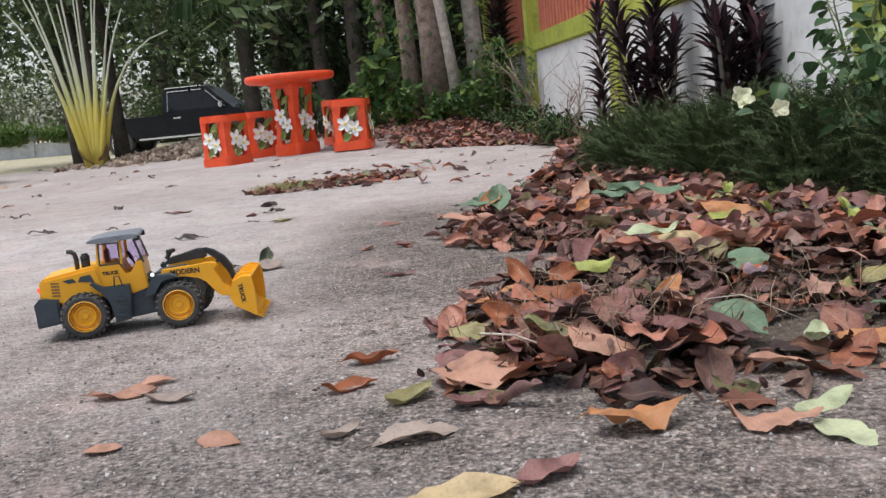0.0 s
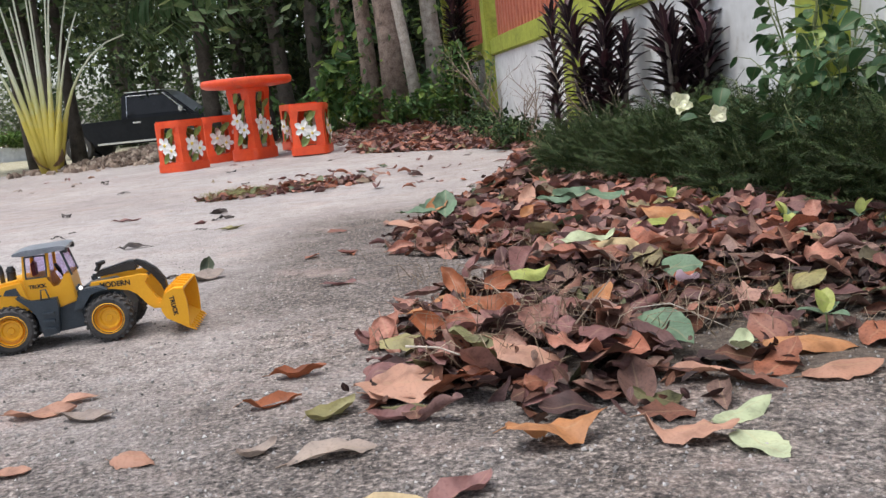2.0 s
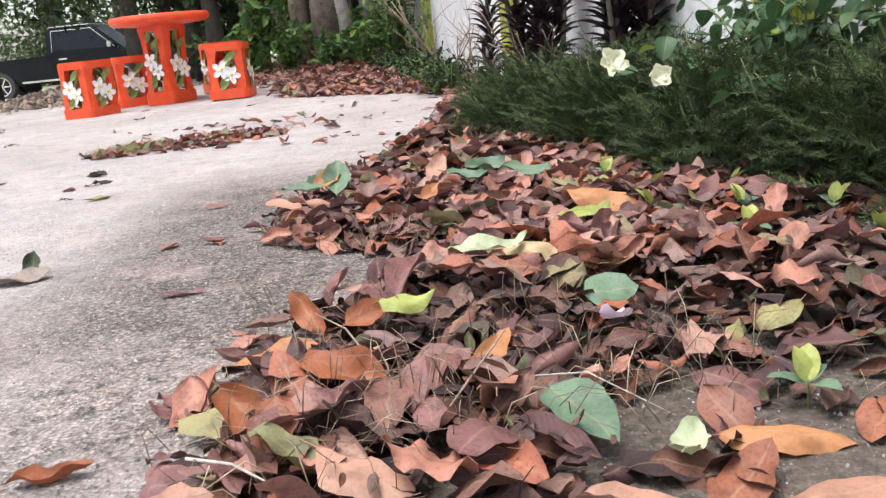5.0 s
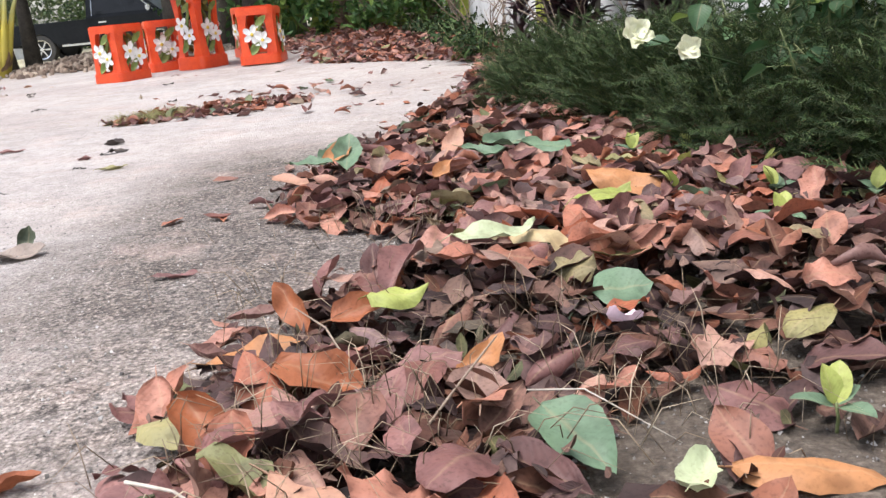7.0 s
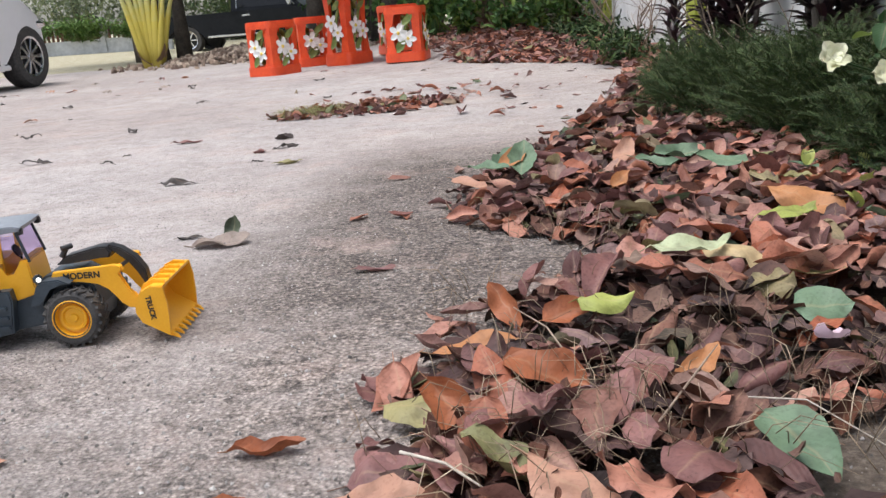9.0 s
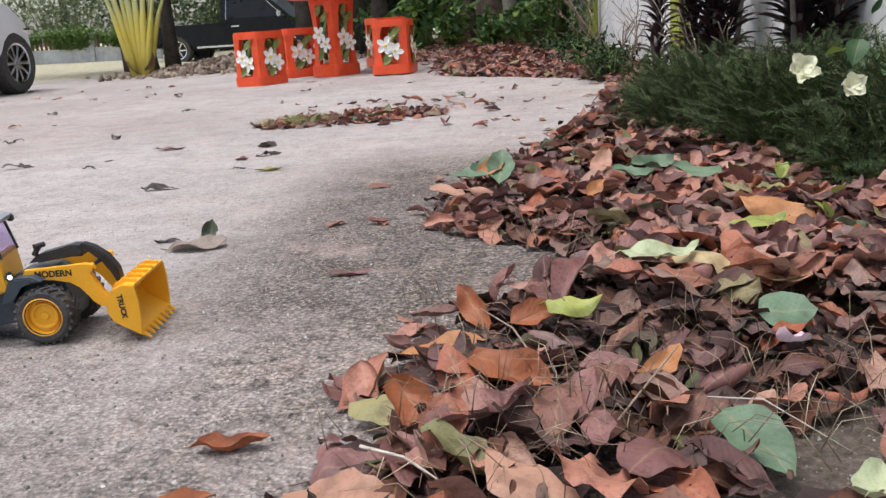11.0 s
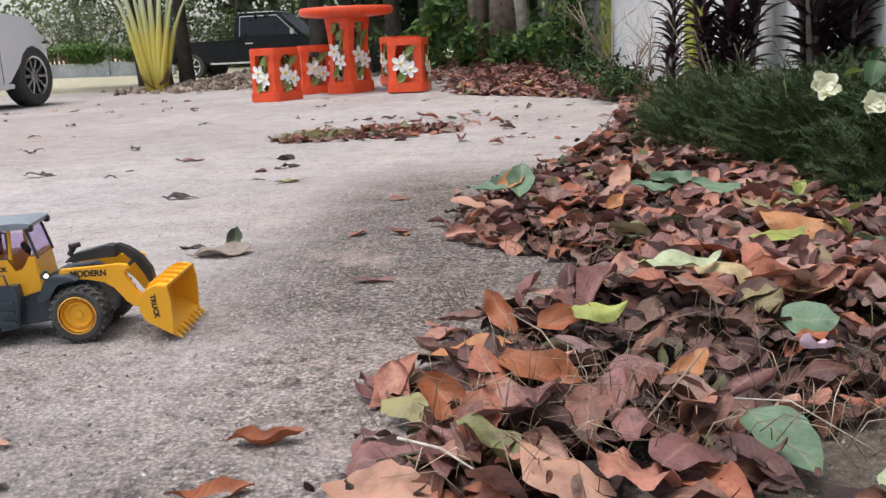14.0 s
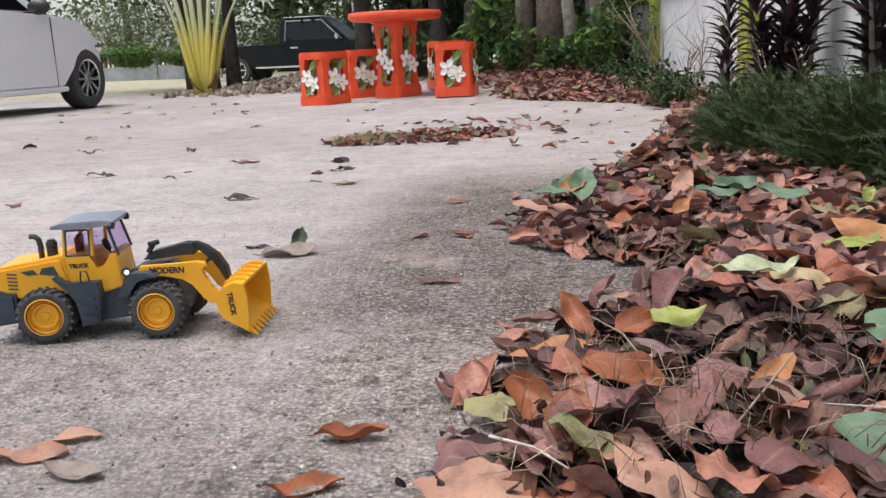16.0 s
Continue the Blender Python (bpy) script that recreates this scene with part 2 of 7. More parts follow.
M_PLANTSTEM = surface("green_stem", (0.10, 0.14, 0.05), (0.20, 0.22, 0.09), 60, 0.6, 0.1)


def glass(name, tint, rough=0.05):
    m, nt, ln, p = nodes_of(name)
    p.inputs["Base Color"].default_value = (*tint, 1)
    p.inputs["Transmission Weight"].default_value = 1.0
    p.inputs["Roughness"].default_value = rough
    p.inputs["IOR"].default_value = 1.1
    return m


M_TOYGLASS = glass("violet_window_plastic", (0.80, 0.74, 0.92))
M_DARKGLASS = surface("tinted_car_glass", (0.004, 0.004, 0.005), (0.008, 0.008, 0.010), 3, 0.08, 0.0)
M_DARKGLASS.node_tree.nodes["Principled BSDF"].inputs["Specular IOR Level"].default_value = 0.3


def lamp_surface(name, c, strength):
    m, nt, ln, p = nodes_of(name)
    p.inputs["Base Color"].default_value = (*c, 1)
    p.inputs["Emission Color"].default_value = (*c, 1)
    p.inputs["Emission Strength"].default_value = strength
    return m


M_HEADLAMP = lamp_surface("lit_white_lens", (1, 0.97, 0.9), 0.45)
M_TAILLAMP = lamp_surface("lit_red_lens", (1, 0.08, 0.05), 0.7)


def ground_surface():
    """Worn concrete with exposed grit; dark soil under the litter; dry turf farther back."""
    m, nt, ln, p = nodes_of("ground_concrete_and_soil")
    geo = nt.new("ShaderNodeNewGeometry")
    pos = geo.outputs["Position"]

    def noise_at(scale, detail=6, rough=0.6):
        n = nt.new("ShaderNodeTexNoise")
        n.inputs["Scale"].default_value = scale
        n.inputs["Detail"].default_value = detail
        n.inputs["Roughness"].default_value = rough
        ln.new(pos, n.inputs["Vector"])
        return n.outputs["Fac"]

    def mix(a, b, fac, blend="MIX"):
        x = nt.new("ShaderNodeMix")
        x.data_type = "RGBA"
        x.blend_type = blend
        for sock, v in ((x.inputs["A"], a), (x.inputs["B"], b), (x.inputs["Factor"], fac)):
            if hasattr(v, "links"):
                ln.new(v, sock)
            elif isinstance(v, tuple):
                sock.default_value = (*v, 1)
            else:
                sock.default_value = v
        return x.outputs["Result"]

    def ramp(src, stops):
        r = ramp_of(nt, stops)
        ln.new(src, r.inputs[0])
        return r.outputs[0]

    big = noise_at(1.1, 5)
    mid = noise_at(7, 6, 0.7)
    fine = noise_at(70, 6, 0.75)
    grit = nt.new("ShaderNodeTexVoronoi")
    grit.inputs["Scale"].default_value = 170
    ln.new(pos, grit.inputs["Vector"])
    base = ramp(mid, [(0.30, (0.39, 0.36, 0.345)), (0.50, (0.50, 0.472, 0.464)), (0.72, (0.58, 0.556, 0.552))])
    base = mix(base, ramp(big, [(0.32, (0.66, 0.62, 0.60)), (0.58, (1.0, 0.99, 0.98))]), 0.85, "MULTIPLY")
    # the worn, gritty part near the heap: pits between pale grains
    worn = ramp(noise_at(2.2, 4), [(0.36, (0, 0, 0)), (0.58, (1, 1, 1))])
    pits = ramp(fine, [(0.40, (0.22, 0.20, 0.19)), (0.52, (0.95, 0.95, 0.95)), (0.68, (1.15, 1.13, 1.10))])
    grains = ramp(grit.outputs["Distance"], [(0.0, (1.2, 1.18, 1.15)), (0.35, (0.9, 0.9, 0.9)), (0.7, (0.45, 0.43, 0.42))])
    base = mix(base, pits, 0.22, "MULTIPLY")
    base = mix(base, ramp(noise_at(0.55, 5, 0.65), [(0.40, (1, 1, 1)), (0.62, (0.82, 0.75, 0.71))]), 0.8, "MULTIPLY")
    base = mix(base, mix(base, grains, 1.0, "MULTIPLY"), mix((0.08, 0.08, 0.08), (0.45, 0.45, 0.45), worn))
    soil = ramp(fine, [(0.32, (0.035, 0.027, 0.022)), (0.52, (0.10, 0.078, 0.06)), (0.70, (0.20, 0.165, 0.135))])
    turf = ramp(mid, [(0.32, (0.20, 0.18, 0.10)), (0.5, (0.36, 0.33, 0.22)), (0.68, (0.50, 0.45, 0.38))])
    att = nt.new("ShaderNodeAttribute")
    att.attribute_name = "cover"
    sep = nt.new("ShaderNodeSeparateColor")
    ln.new(att.outputs["Color"], sep.inputs[0])

    def edge(src, amount=0.35):
        a = nt.new("ShaderNodeMath")
        a.operation = "MULTIPLY_ADD"
        a.inputs[1].default_value = amount
        ln.new(noise_at(9, 6, 0.7), a.inputs[0])
        ln.new(src, a.inputs[2])
        return ramp(a.outputs[0], [(0.52 + amount / 2 - 0.12, (0, 0, 0)), (0.52 + amount / 2 + 0.12, (1, 1, 1))])

    fleck = noise_at(150, 5, 0.7)
    grime = ramp(fleck, [(0.38, (0.16, 0.15, 0.14)), (0.45, (0.70, 0.67, 0.65)), (0.54, (0.98, 0.96, 0.94)), (0.66, (1.25, 1.23, 1.2))])
    dirt = nt.new("ShaderNodeMath")
    dirt.operation = "MULTIPLY"
    ln.new(sep.outputs[2], dirt.inputs[0])
    ln.new(ramp(noise_at(5, 6, 0.75), [(0.34, (0.35, 0.35, 0.35)), (0.62, (1, 1, 1))]), dirt.inputs[1])
    base = mix(base, grime, dirt.outputs[0], "MULTIPLY")
    base = mix(base, ramp(grit.outputs["Distance"], [(0.0, (1.25, 1.22, 1.18)), (0.28, (1.0, 0.98, 0.96)), (0.60, (0.62, 0.60, 0.58))]), dirt.outputs[0], "MULTIPLY")
    base = mix(base, ramp(noise_at(34, 10, 0.86), [(0.41, (0.17, 0.16, 0.155)), (0.46, (0.62, 0.61, 0.60)), (0.50, (1.02, 1.0, 0.98)), (0.60, (1.25, 1.23, 1.20)), (0.66, (1.7, 1.68, 1.65))]), dirt.outputs[0], "MULTIPLY")
    rough_part = nt.new("ShaderNodeMath")
    rough_part.operation = "MULTIPLY"
    ln.new(att.outputs["Alpha"], rough_part.inputs[0])
    ln.new(ramp(noise_at(8, 6, 0.7), [(0.32, (0.45, 0.45, 0.45)), (0.55, (1, 1, 1))]), rough_part.inputs[1])
    base = mix(base, ramp(noise_at(110, 5, 0.8), [(0.40, (0.14, 0.135, 0.13)), (0.50, (0.56, 0.55, 0.54)), (0.60, (0.98, 0.96, 0.93)), (0.68, (1.35, 1.33, 1.30))]), rough_part.outputs[0], "MULTIPLY")
    # pinkish dust and fine dark specks over the whole slab
    base = mix(base, (0.46, 0.35, 0.31), ramp(noise_at(3.4, 7, 0.72), [(0.54, (0, 0, 0)), (0.70, (0.55, 0.55, 0.55))]))
    base = mix(base, ramp(noise_at(38, 8, 0.8), [(0.36, (0.42, 0.40, 0.39)), (0.46, (0.94, 0.93, 0.92)), (0.64, (1.08, 1.07, 1.05))]), 0.75, "MULTIPLY")
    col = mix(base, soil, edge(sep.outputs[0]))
    col = mix(col, turf, edge(sep.outputs[1]))
    ln.new(col, p.inputs["Base Color"])
    p.inputs["Roughness"].default_value = 0.9
    h = nt.new("ShaderNodeMath")
    h.operation = "MULTIPLY_ADD"
    h.inputs[1].default_value = -0.6
    ln.new(grit.outputs["Distance"], h.inputs[0])
    ln.new(fine, h.inputs[2])
    bp = nt.new("ShaderNodeBump")
    bp.inputs["Strength"].default_value = 0.9
    bp.inputs["Distance"].default_value = 0.007
    ln.new(h.outputs[0], bp.inputs["Height"])
    ln.new(bp.outputs[0], p.inputs["Normal"])
    return m


M_GROUND = ground_surface()


# ---- mesh helpers ----
def mesh_of(name, verts, faces, material, smooth=False, uvs=None):
    me = bpy.data.meshes.new(name)
    me.from_pydata(verts if isinstance(verts, list) else verts.tolist(), [], faces if isinstance(faces, list) else faces.tolist())
    if uvs is not None:
        lay = me.uv_layers.new(name="UVMap")
        idx = np.empty(len(me.loops), dtype=np.int32)
        me.loops.foreach_get("vertex_index", idx)
        lay.data.foreach_set("uv", np.asarray(uvs, dtype=np.float32)[idx].ravel())
    if smooth:
        me.polygons.foreach_set("use_smooth", [True] * len(me.polygons))
    me.materials.append(material)
    me.update()
    return me


def part(name, bm, material, parent, label="", smooth=False):
    """One mesh object from a bmesh (or a ready mesh), under a thing or a part."""
    if isinstance(bm, bmesh.types.BMesh):
        bmesh.ops.recalc_face_normals(bm, faces=bm.faces)
        me = bpy.data.meshes.new(name)
        bm.to_mesh(me)
        bm.free()
        me.materials.append(material)
        if smooth:
            for pl in me.polygons:
                pl.use_smooth = True
            me.set_sharp_from_angle(angle=radians(38))
    else:
        me = bm
    ob = new(name, me)
    ob.parent = parent
    if label:
        ob["label"] = label
    return ob


def thing(name, m, label, category, group="", kind=""):
    ob = new(name)
    ob.empty_display_size = 0.05
    ob.matrix_basis = m
    return tagged(ob, label, category, group, kind)


def box(bm, c, s, bevel=0.0, m=None, seg=2):
    made = bmesh.ops.create_cube(bm, size=1.0)["verts"]
    for v in made:
        v.co = Vector((v.co.x * s[0] + c[0], v.co.y * s[1] + c[1], v.co.z * s[2] + c[2]))
    if bevel:
        edges = list({e for v in made for e in v.link_edges})
        made = [v for v in bmesh.ops.bevel(bm, geom=edges, offset=bevel, segments=seg, affect="EDGES", clamp_overlap=True)["verts"]]
    if m is not None:
        vs = {v for v in made}
        bmesh.ops.transform(bm, matrix=m, verts=list(vs))
    return bm


def rod(bm, p0, p1, r0, r1=None, seg=12, caps=True):
    p0, p1 = Vector(p0), Vector(p1)
    r1 = r0 if r1 is None else r1
    d = p1 - p0
    q = d.to_track_quat("Z", "Y").to_matrix().to_4x4()
    bmesh.ops.create_cone(bm, cap_ends=caps, segments=seg, radius1=r0, radius2=r1, depth=d.length, matrix=Matrix.Translation((p0 + p1) / 2) @ q)
    return bm


def plate(bm, pts, y0, y1, bevel=0.0):
    """A side outline (x, z) drawn out from y0 to y1."""
    a = [bm.verts.new((x, y0, z)) for x, z in pts]
    b = [bm.verts.new((x, y1, z)) for x, z in pts]
    n = len(pts)
    faces = [bm.faces.new(a), bm.faces.new(b[::-1])]
    for i in range(n):
        faces.append(bm.faces.new((a[i], a[(i + 1) % n], b[(i + 1) % n], b[i])))
    if bevel:
        edges = [e for f in faces[:2] for e in f.edges]
        bmesh.ops.bevel(bm, geom=edges, offset=bevel, segments=2, affect="EDGES", clamp_overlap=True)
    return bm


def tube_data(points, radii, seg=8):
    """A round tapering tube along points: vertices, faces, uvs."""
    pts = [Vector(p) for p in points]
    vs, fs, uv = [], [], []
    for i, p in enumerate(pts):
        d = (pts[min(i + 1, len(pts) - 1)] - pts[max(i - 1, 0)]).normalized()
        a = d.cross(Vector((0.31, 0.9, 0.2))).normalized()
        b = d.cross(a)
        for k in range(seg):
            t = 2 * math.pi * k / seg
            vs.append(tuple(p + (a * math.cos(t) + b * math.sin(t)) * radii[i]))
            uv.append((i / (len(pts) - 1), k / seg))
    for i in range(len(pts) - 1):
        for k in range(seg):
            fs.append((i * seg + k, i * seg + (k + 1) % seg, (i + 1) * seg + (k + 1) % seg, (i + 1) * seg + k))
    fs.append(tuple(range(seg))[::-1])
    fs.append(tuple((len(pts) - 1) * seg + k for k in range(seg)))
    return vs, fs, uv


class Heap:
    """Gathers many small pieces into one mesh."""

    def __init__(self):
        self.v, self.u, self.f, self.n = [], [], [], 0

    def add(self, verts, faces, uvs, m=None):
        self.scatter((verts, faces, uvs), [m if m is not None else Matrix()])

    def scatter(self, piece, mats):
        """The same piece at many poses."""
        if not mats:
            return
        v, u = np.asarray(piece[0], dtype=float), np.asarray(piece[2], dtype=float)
        a = np.array([[tuple(r) for r in m] for m in mats])
        out = np.einsum("nij,kj->nki", a[:, :3, :3], v) + a[:, None, :3, 3]
        k, n = len(v), len(mats)
        self.v.append(out.reshape(-1, 3))
        self.u.append(np.tile(u, (n, 1)))
        sizes = {}
        for f in piece[1]:
            sizes.setdefault(len(f), []).append(f)
        off = self.n + np.arange(n)[:, None, None] * k
        for s, fs in sizes.items():
            self.f.append((np.asarray(fs)[None] + off).reshape(-1, s))
        self.n += k * n

    def strew(self, rnd, pieces, mats):
        """Each pose takes one of the pieces by chance."""
        sort = [[] for _ in pieces]
        for m in mats:
            sort[rnd.randrange(len(pieces))].append(m)
        for p, ms in zip(pieces, sort):
            self.scatter(p, ms)

    def mesh(self, name, material, smooth=True):
        v, u = np.concatenate(self.v), np.concatenate(self.u)
        loops = np.concatenate([f.ravel() for f in self.f]).astype(np.int32)
        total = np.concatenate([np.full(len(f), f.shape[1]) for f in self.f]).astype(np.int32)
        start = np.concatenate(([0], np.cumsum(total)[:-1])).astype(np.int32)
        me = bpy.data.meshes.new(name)
        me.vertices.add(len(v))
        me.vertices.foreach_set("co", v.astype(np.float32).ravel())
        me.loops.add(len(loops))
        me.loops.foreach_set("vertex_index", loops)
        me.polygons.add(len(total))
        me.polygons.foreach_set("loop_start", start)
        me.polygons.foreach_set("use_smooth", np.full(len(total), smooth))
        me.uv_layers.new(name="UVMap").data.foreach_set("uv", u[loops].astype(np.float32).ravel())
        me.materials.append(material)
        me.update(calc_edges=True)
        me.validate()
        return me


def leaf_data(width=0.45, bend=0.8, cup=0.8, wave=0.04, twist=0.0, n=8, k=4, phase=0.0, tipped=0.9, stalk=True, heart=False, torn=0.0):
    """A leaf one long: an outline of a pointed oval, bent along its length, cupped across, with wavy margins and a stalk."""
    vs, uv, fs = [], [], []
    for i in range(n + 1):
        u = i / n
        if heart:
            w = width / 2 * (max(0.0, math.sin(math.pi * min(1, u ** 0.62))) ** 0.75) * (1.0 if u > 0 else 0.0)
        else:
            w = width / 2 * max(0.0, math.sin(math.pi * u ** tipped)) ** 0.62
        w = max(w, 0.006)
        s = u - 0.5
        bx = math.sin(bend * s) / bend if abs(bend) > 1e-3 else s
        bz = (1 - math.cos(bend * s)) / bend if abs(bend) > 1e-3 else 0
        tw = twist * s
        for j in range(k + 1):
            v = 2 * j / k - 1
            ww = w * (1 + torn * math.sin(u * 23 + phase * 3 + (1 if v > 0 else 4)) * abs(v))
            cv = cup * v
            y = ww * math.sin(cv) / cup if abs(cup) > 1e-3 else ww * v
            z = ww * (1 - math.cos(cv)) / cup if abs(cup) > 1e-3 else 0
            z += wave * math.sin(u * 8 + phase + (2.1 if v > 0 else 0)) * abs(v) ** 1.5
            z += -0.02 * (1 - min(1.0, abs(v) * 2)) * math.sin(math.pi * u)
            y, z = y * math.cos(tw) - z * math.sin(tw), y * math.sin(tw) + z * math.cos(tw)
            vs.append((bx, y, bz + z))
            uv.append((u, (v + 1) / 2))
    for i in range(n):
        for j in range(k):
            a = i * (k + 1) + j
            fs.append((a, a + k + 1, a + k + 2, a + 1))
    if stalk:
        root = Vector(vs[k // 2])
        out = root + Vector((-0.13, 0.02 * math.sin(phase), -0.01 + 0.03 * math.cos(phase)))
        b = len(vs)
        for p, r in ((root + Vector((0.01, 0, 0)), 0.010), (out, 0.006)):
            for t in range(3):
                vs.append((p.x, p.y + r * math.cos(2.1 * t), p.z + r * math.sin(2.1 * t)))
                uv.append((0.0, 0.5))
        for t in range(3):
            fs.append((b + t, b + (t + 1) % 3, b + 3 + (t + 1) % 3, b + 3 + t))
    return vs, fs, uv


def crumpled(data, amount, seed):
    """The same leaf, dried out of shape."""
    out = []
    for x, y, z in data[0]:
        q = Vector((x * 3.1 + seed, y * 3.1, z * 3.1))
        d = noise.noise_vector(q) * amount + noise.noise_vector(q * 2.7) * amount * 0.5
        out.append((x + d.x * 0.6, y + d.y * 0.6, z + d.z))
    return out, data[1], data[2]


def dry_leaf_data(rnd, n=12, k=6):
    """A fallen leaf one long: dished, folded along the midrib or rolled up from one side, its tip curled and its margin rippled and nibbled."""
    kind = rnd.random()
    width = rnd.uniform(0.44, 0.68)
    up = rnd.choice((-1, 1))
    fold, ripple = 0.0, rnd.uniform(0.015, 0.05)
    if kind < 0.34:
        cups = [up * rnd.uniform(0.15, 0.7), up * rnd.uniform(0.15, 0.7)]
    elif kind < 0.56:
        fold = rnd.uniform(0.35, 0.95)
        cups = [rnd.uniform(-0.6, 0.4), rnd.uniform(-0.6, 0.4)]
    elif kind < 0.84:
        cups = [up * rnd.uniform(1.2, 2.7), up * rnd.uniform(0.2, 1.4)]
    else:
        cups = [up * rnd.uniform(0.4, 1.6), -up * rnd.uniform(0.2, 1.2)]
        ripple = rnd.uniform(0.05, 0.09)
    bend, tip = rnd.uniform(-1.1, 1.1), rnd.choice((0, 0, 1, -1)) * rnd.uniform(0.4, 1.6)
    twist, freq, phase = rnd.uniform(-0.9, 0.9), rnd.uniform(8, 17), rnd.uniform(0, 6)
    point, torn = rnd.uniform(0.72, 1.1), rnd.choice((0, 0.05, 0.1, 0.22))
    spine, x, z = [], 0.0, 0.0
    for i in range(n + 1):
        u = i / n
        th = bend * (u - 0.5) + tip * (max(0.0, u - 0.62) / 0.38) ** 2
        spine.append((x, z, th))
        x += math.cos(th) / n
        z += math.sin(th) / n
    mx, mz = sum(p[0] for p in spine) / (n + 1), sum(p[1] for p in spine) / (n + 1)
    vs, uv, fs = [], [], []
    for i, (x, z, th) in enumerate(spine):
        u = i / n
        w = max(0.006, width / 2 * max(0.0, math.sin(math.pi * u ** point)) ** 0.66)
        for j in range(k + 1):
            v = 2 * j / k - 1
            sg = 1 if v > 0 else -1
            c = cups[0] if v > 0 else cups[1]
            c = c if abs(c) > 0.02 else 0.02
            ww = w * (1 + torn * noise.noise((u * 7, sg * 3.0, phase)))
            y = sg * ww * math.sin(c * abs(v)) / c
            h = ww * (1 - math.cos(c * abs(v))) / c
            y, h = y * math.cos(fold) - sg * h * math.sin(fold), abs(y) * math.sin(fold) + h * math.cos(fold)
            h += ripple * math.sin(u * freq + phase + (2.3 if sg > 0 else 0)) * v * v
            tw = twist * (u - 0.5)
            y, h = y * math.cos(tw) - h * math.sin(tw), y * math.sin(tw) + h * math.cos(tw)
            vs.append((x - mx - h * math.sin(th), y, z - mz + h * math.cos(th)))
            uv.append((u, (v + 1) / 2))
    for i in range(n):
        for j in range(k):
            a = i * (k + 1) + j
            fs.append((a, a + k + 1, a + k + 2, a + 1))
    if rnd.random() < 0.5:
        root = Vector(vs[k // 2])
        out = root + Vector((-0.15, rnd.uniform(-0.04, 0.04), rnd.uniform(-0.03, 0.04)))
        b = len(vs)
        for p, r in ((root + Vector((0.01, 0, 0)), 0.011), (out, 0.007)):
            for t in range(3):
                vs.append((p.x, p.y + r * math.cos(2.1 * t), p.z + r * math.sin(2.1 * t)))
                uv.append((0.0, 0.5))
        for t in range(3):
            fs.append((b + t, b + (t + 1) % 3, b + 3 + (t + 1) % 3, b + 3 + t))
    return vs, fs, uv


RNG = random.Random(7)
LEAVES = [crumpled(dry_leaf_data(RNG), 0.036 + 0.05 * (i % 3 == 0), i * 7.3) for i in range(48)]
UNDERLEAVES = [crumpled(dry_leaf_data(RNG, 7, 4), 0.03 + 0.06 * (i % 3 == 0), i * 5.9) for i in range(30)]
LOWLEAVES = [leaf_data(RNG.uniform(0.38, 0.55), RNG.uniform(-1.4, 1.4) or 0.5, RNG.uniform(0.3, 1.1), 0.03, RNG.uniform(-0.6, 0.6), 4, 2, RNG.uniform(0, 6), 0.9, False)
             for _ in range(12)]


TINYLEAVES = [leaf_data(RNG.uniform(0.38, 0.6), RNG.uniform(0.3, 1.2), RNG.uniform(0.3, 0.9), 0.02, RNG.uniform(-0.6, 0.6), 2, 2, RNG.uniform(0, 6), 0.9, False) for _ in range(10)]


def smooth01(t):
    t = min(1.0, max(0.0, t))
    return t * t * (3 - 2 * t)


def ground_z(x, y):
    s = -0.5 * x + 0.85 * y - 7
    z = 0.0
    if s > 0:
        z -= 0.07 * (1 - math.exp(-s / 3)) + 0.003 * min(s, 40)
    z -= 0.20 * math.exp(-((x + 6.8) / 4) ** 2 - ((y - 26) / 5) ** 2)
    z += 0.26 * math.exp(-((x - 0.2) / 1.9) ** 2 - ((y - 10.6) / 2.2) ** 2)
    fade = smooth01((3 - abs(x)) / 0.6) * smooth01((9 - y) / 1.0) * smooth01((y + 1) / 0.5)
    if fade > 0:
        z += fade * (0.0032 * noise.noise((x * 6, y * 6, 0)) + 0.0014 * noise.noise((x * 27, y * 27, 2)) + 0.005 * noise.noise((x * 0.9, y * 0.9, 5)))
    return z


EDGE_Y = (0.70, 0.85, 0.95, 1.05, 1.16, 1.24, 1.30, 1.42, 1.50, 1.57, 1.65, 1.76, 1.88, 1.96, 2.06, 2.30, 2.42, 2.70, 3.00, 3.50, 4.40, 5.0, 5.7, 6.2, 6.6, 6.9, 7.6)
EDGE_X = (0.45, 0.10, 0.03, 0.01, 0.02, 0.01, 0.0, 0.0, 0.04, 0.14, 0.25, 0.30, 0.28, 0.18, 0.05, -0.05, 0.01, 0.08, 0.17, 0.34, 0.50, 0.62, 0.68, 0.50, 0.10, -0.28, -0.75)


def heap_edge(y):
    return float(np.interp(y, EDGE_Y, EDGE_X))


def near_edge(x):
    """The line, nearest the walk, at which the litter begins."""
    return float(np.interp(x, (-0.2, 0.0, 0.3, 0.5, 0.62, 0.8, 1.2), (1.05, 0.93, 0.83, 0.95, 0.98, 0.9, 0.85)))


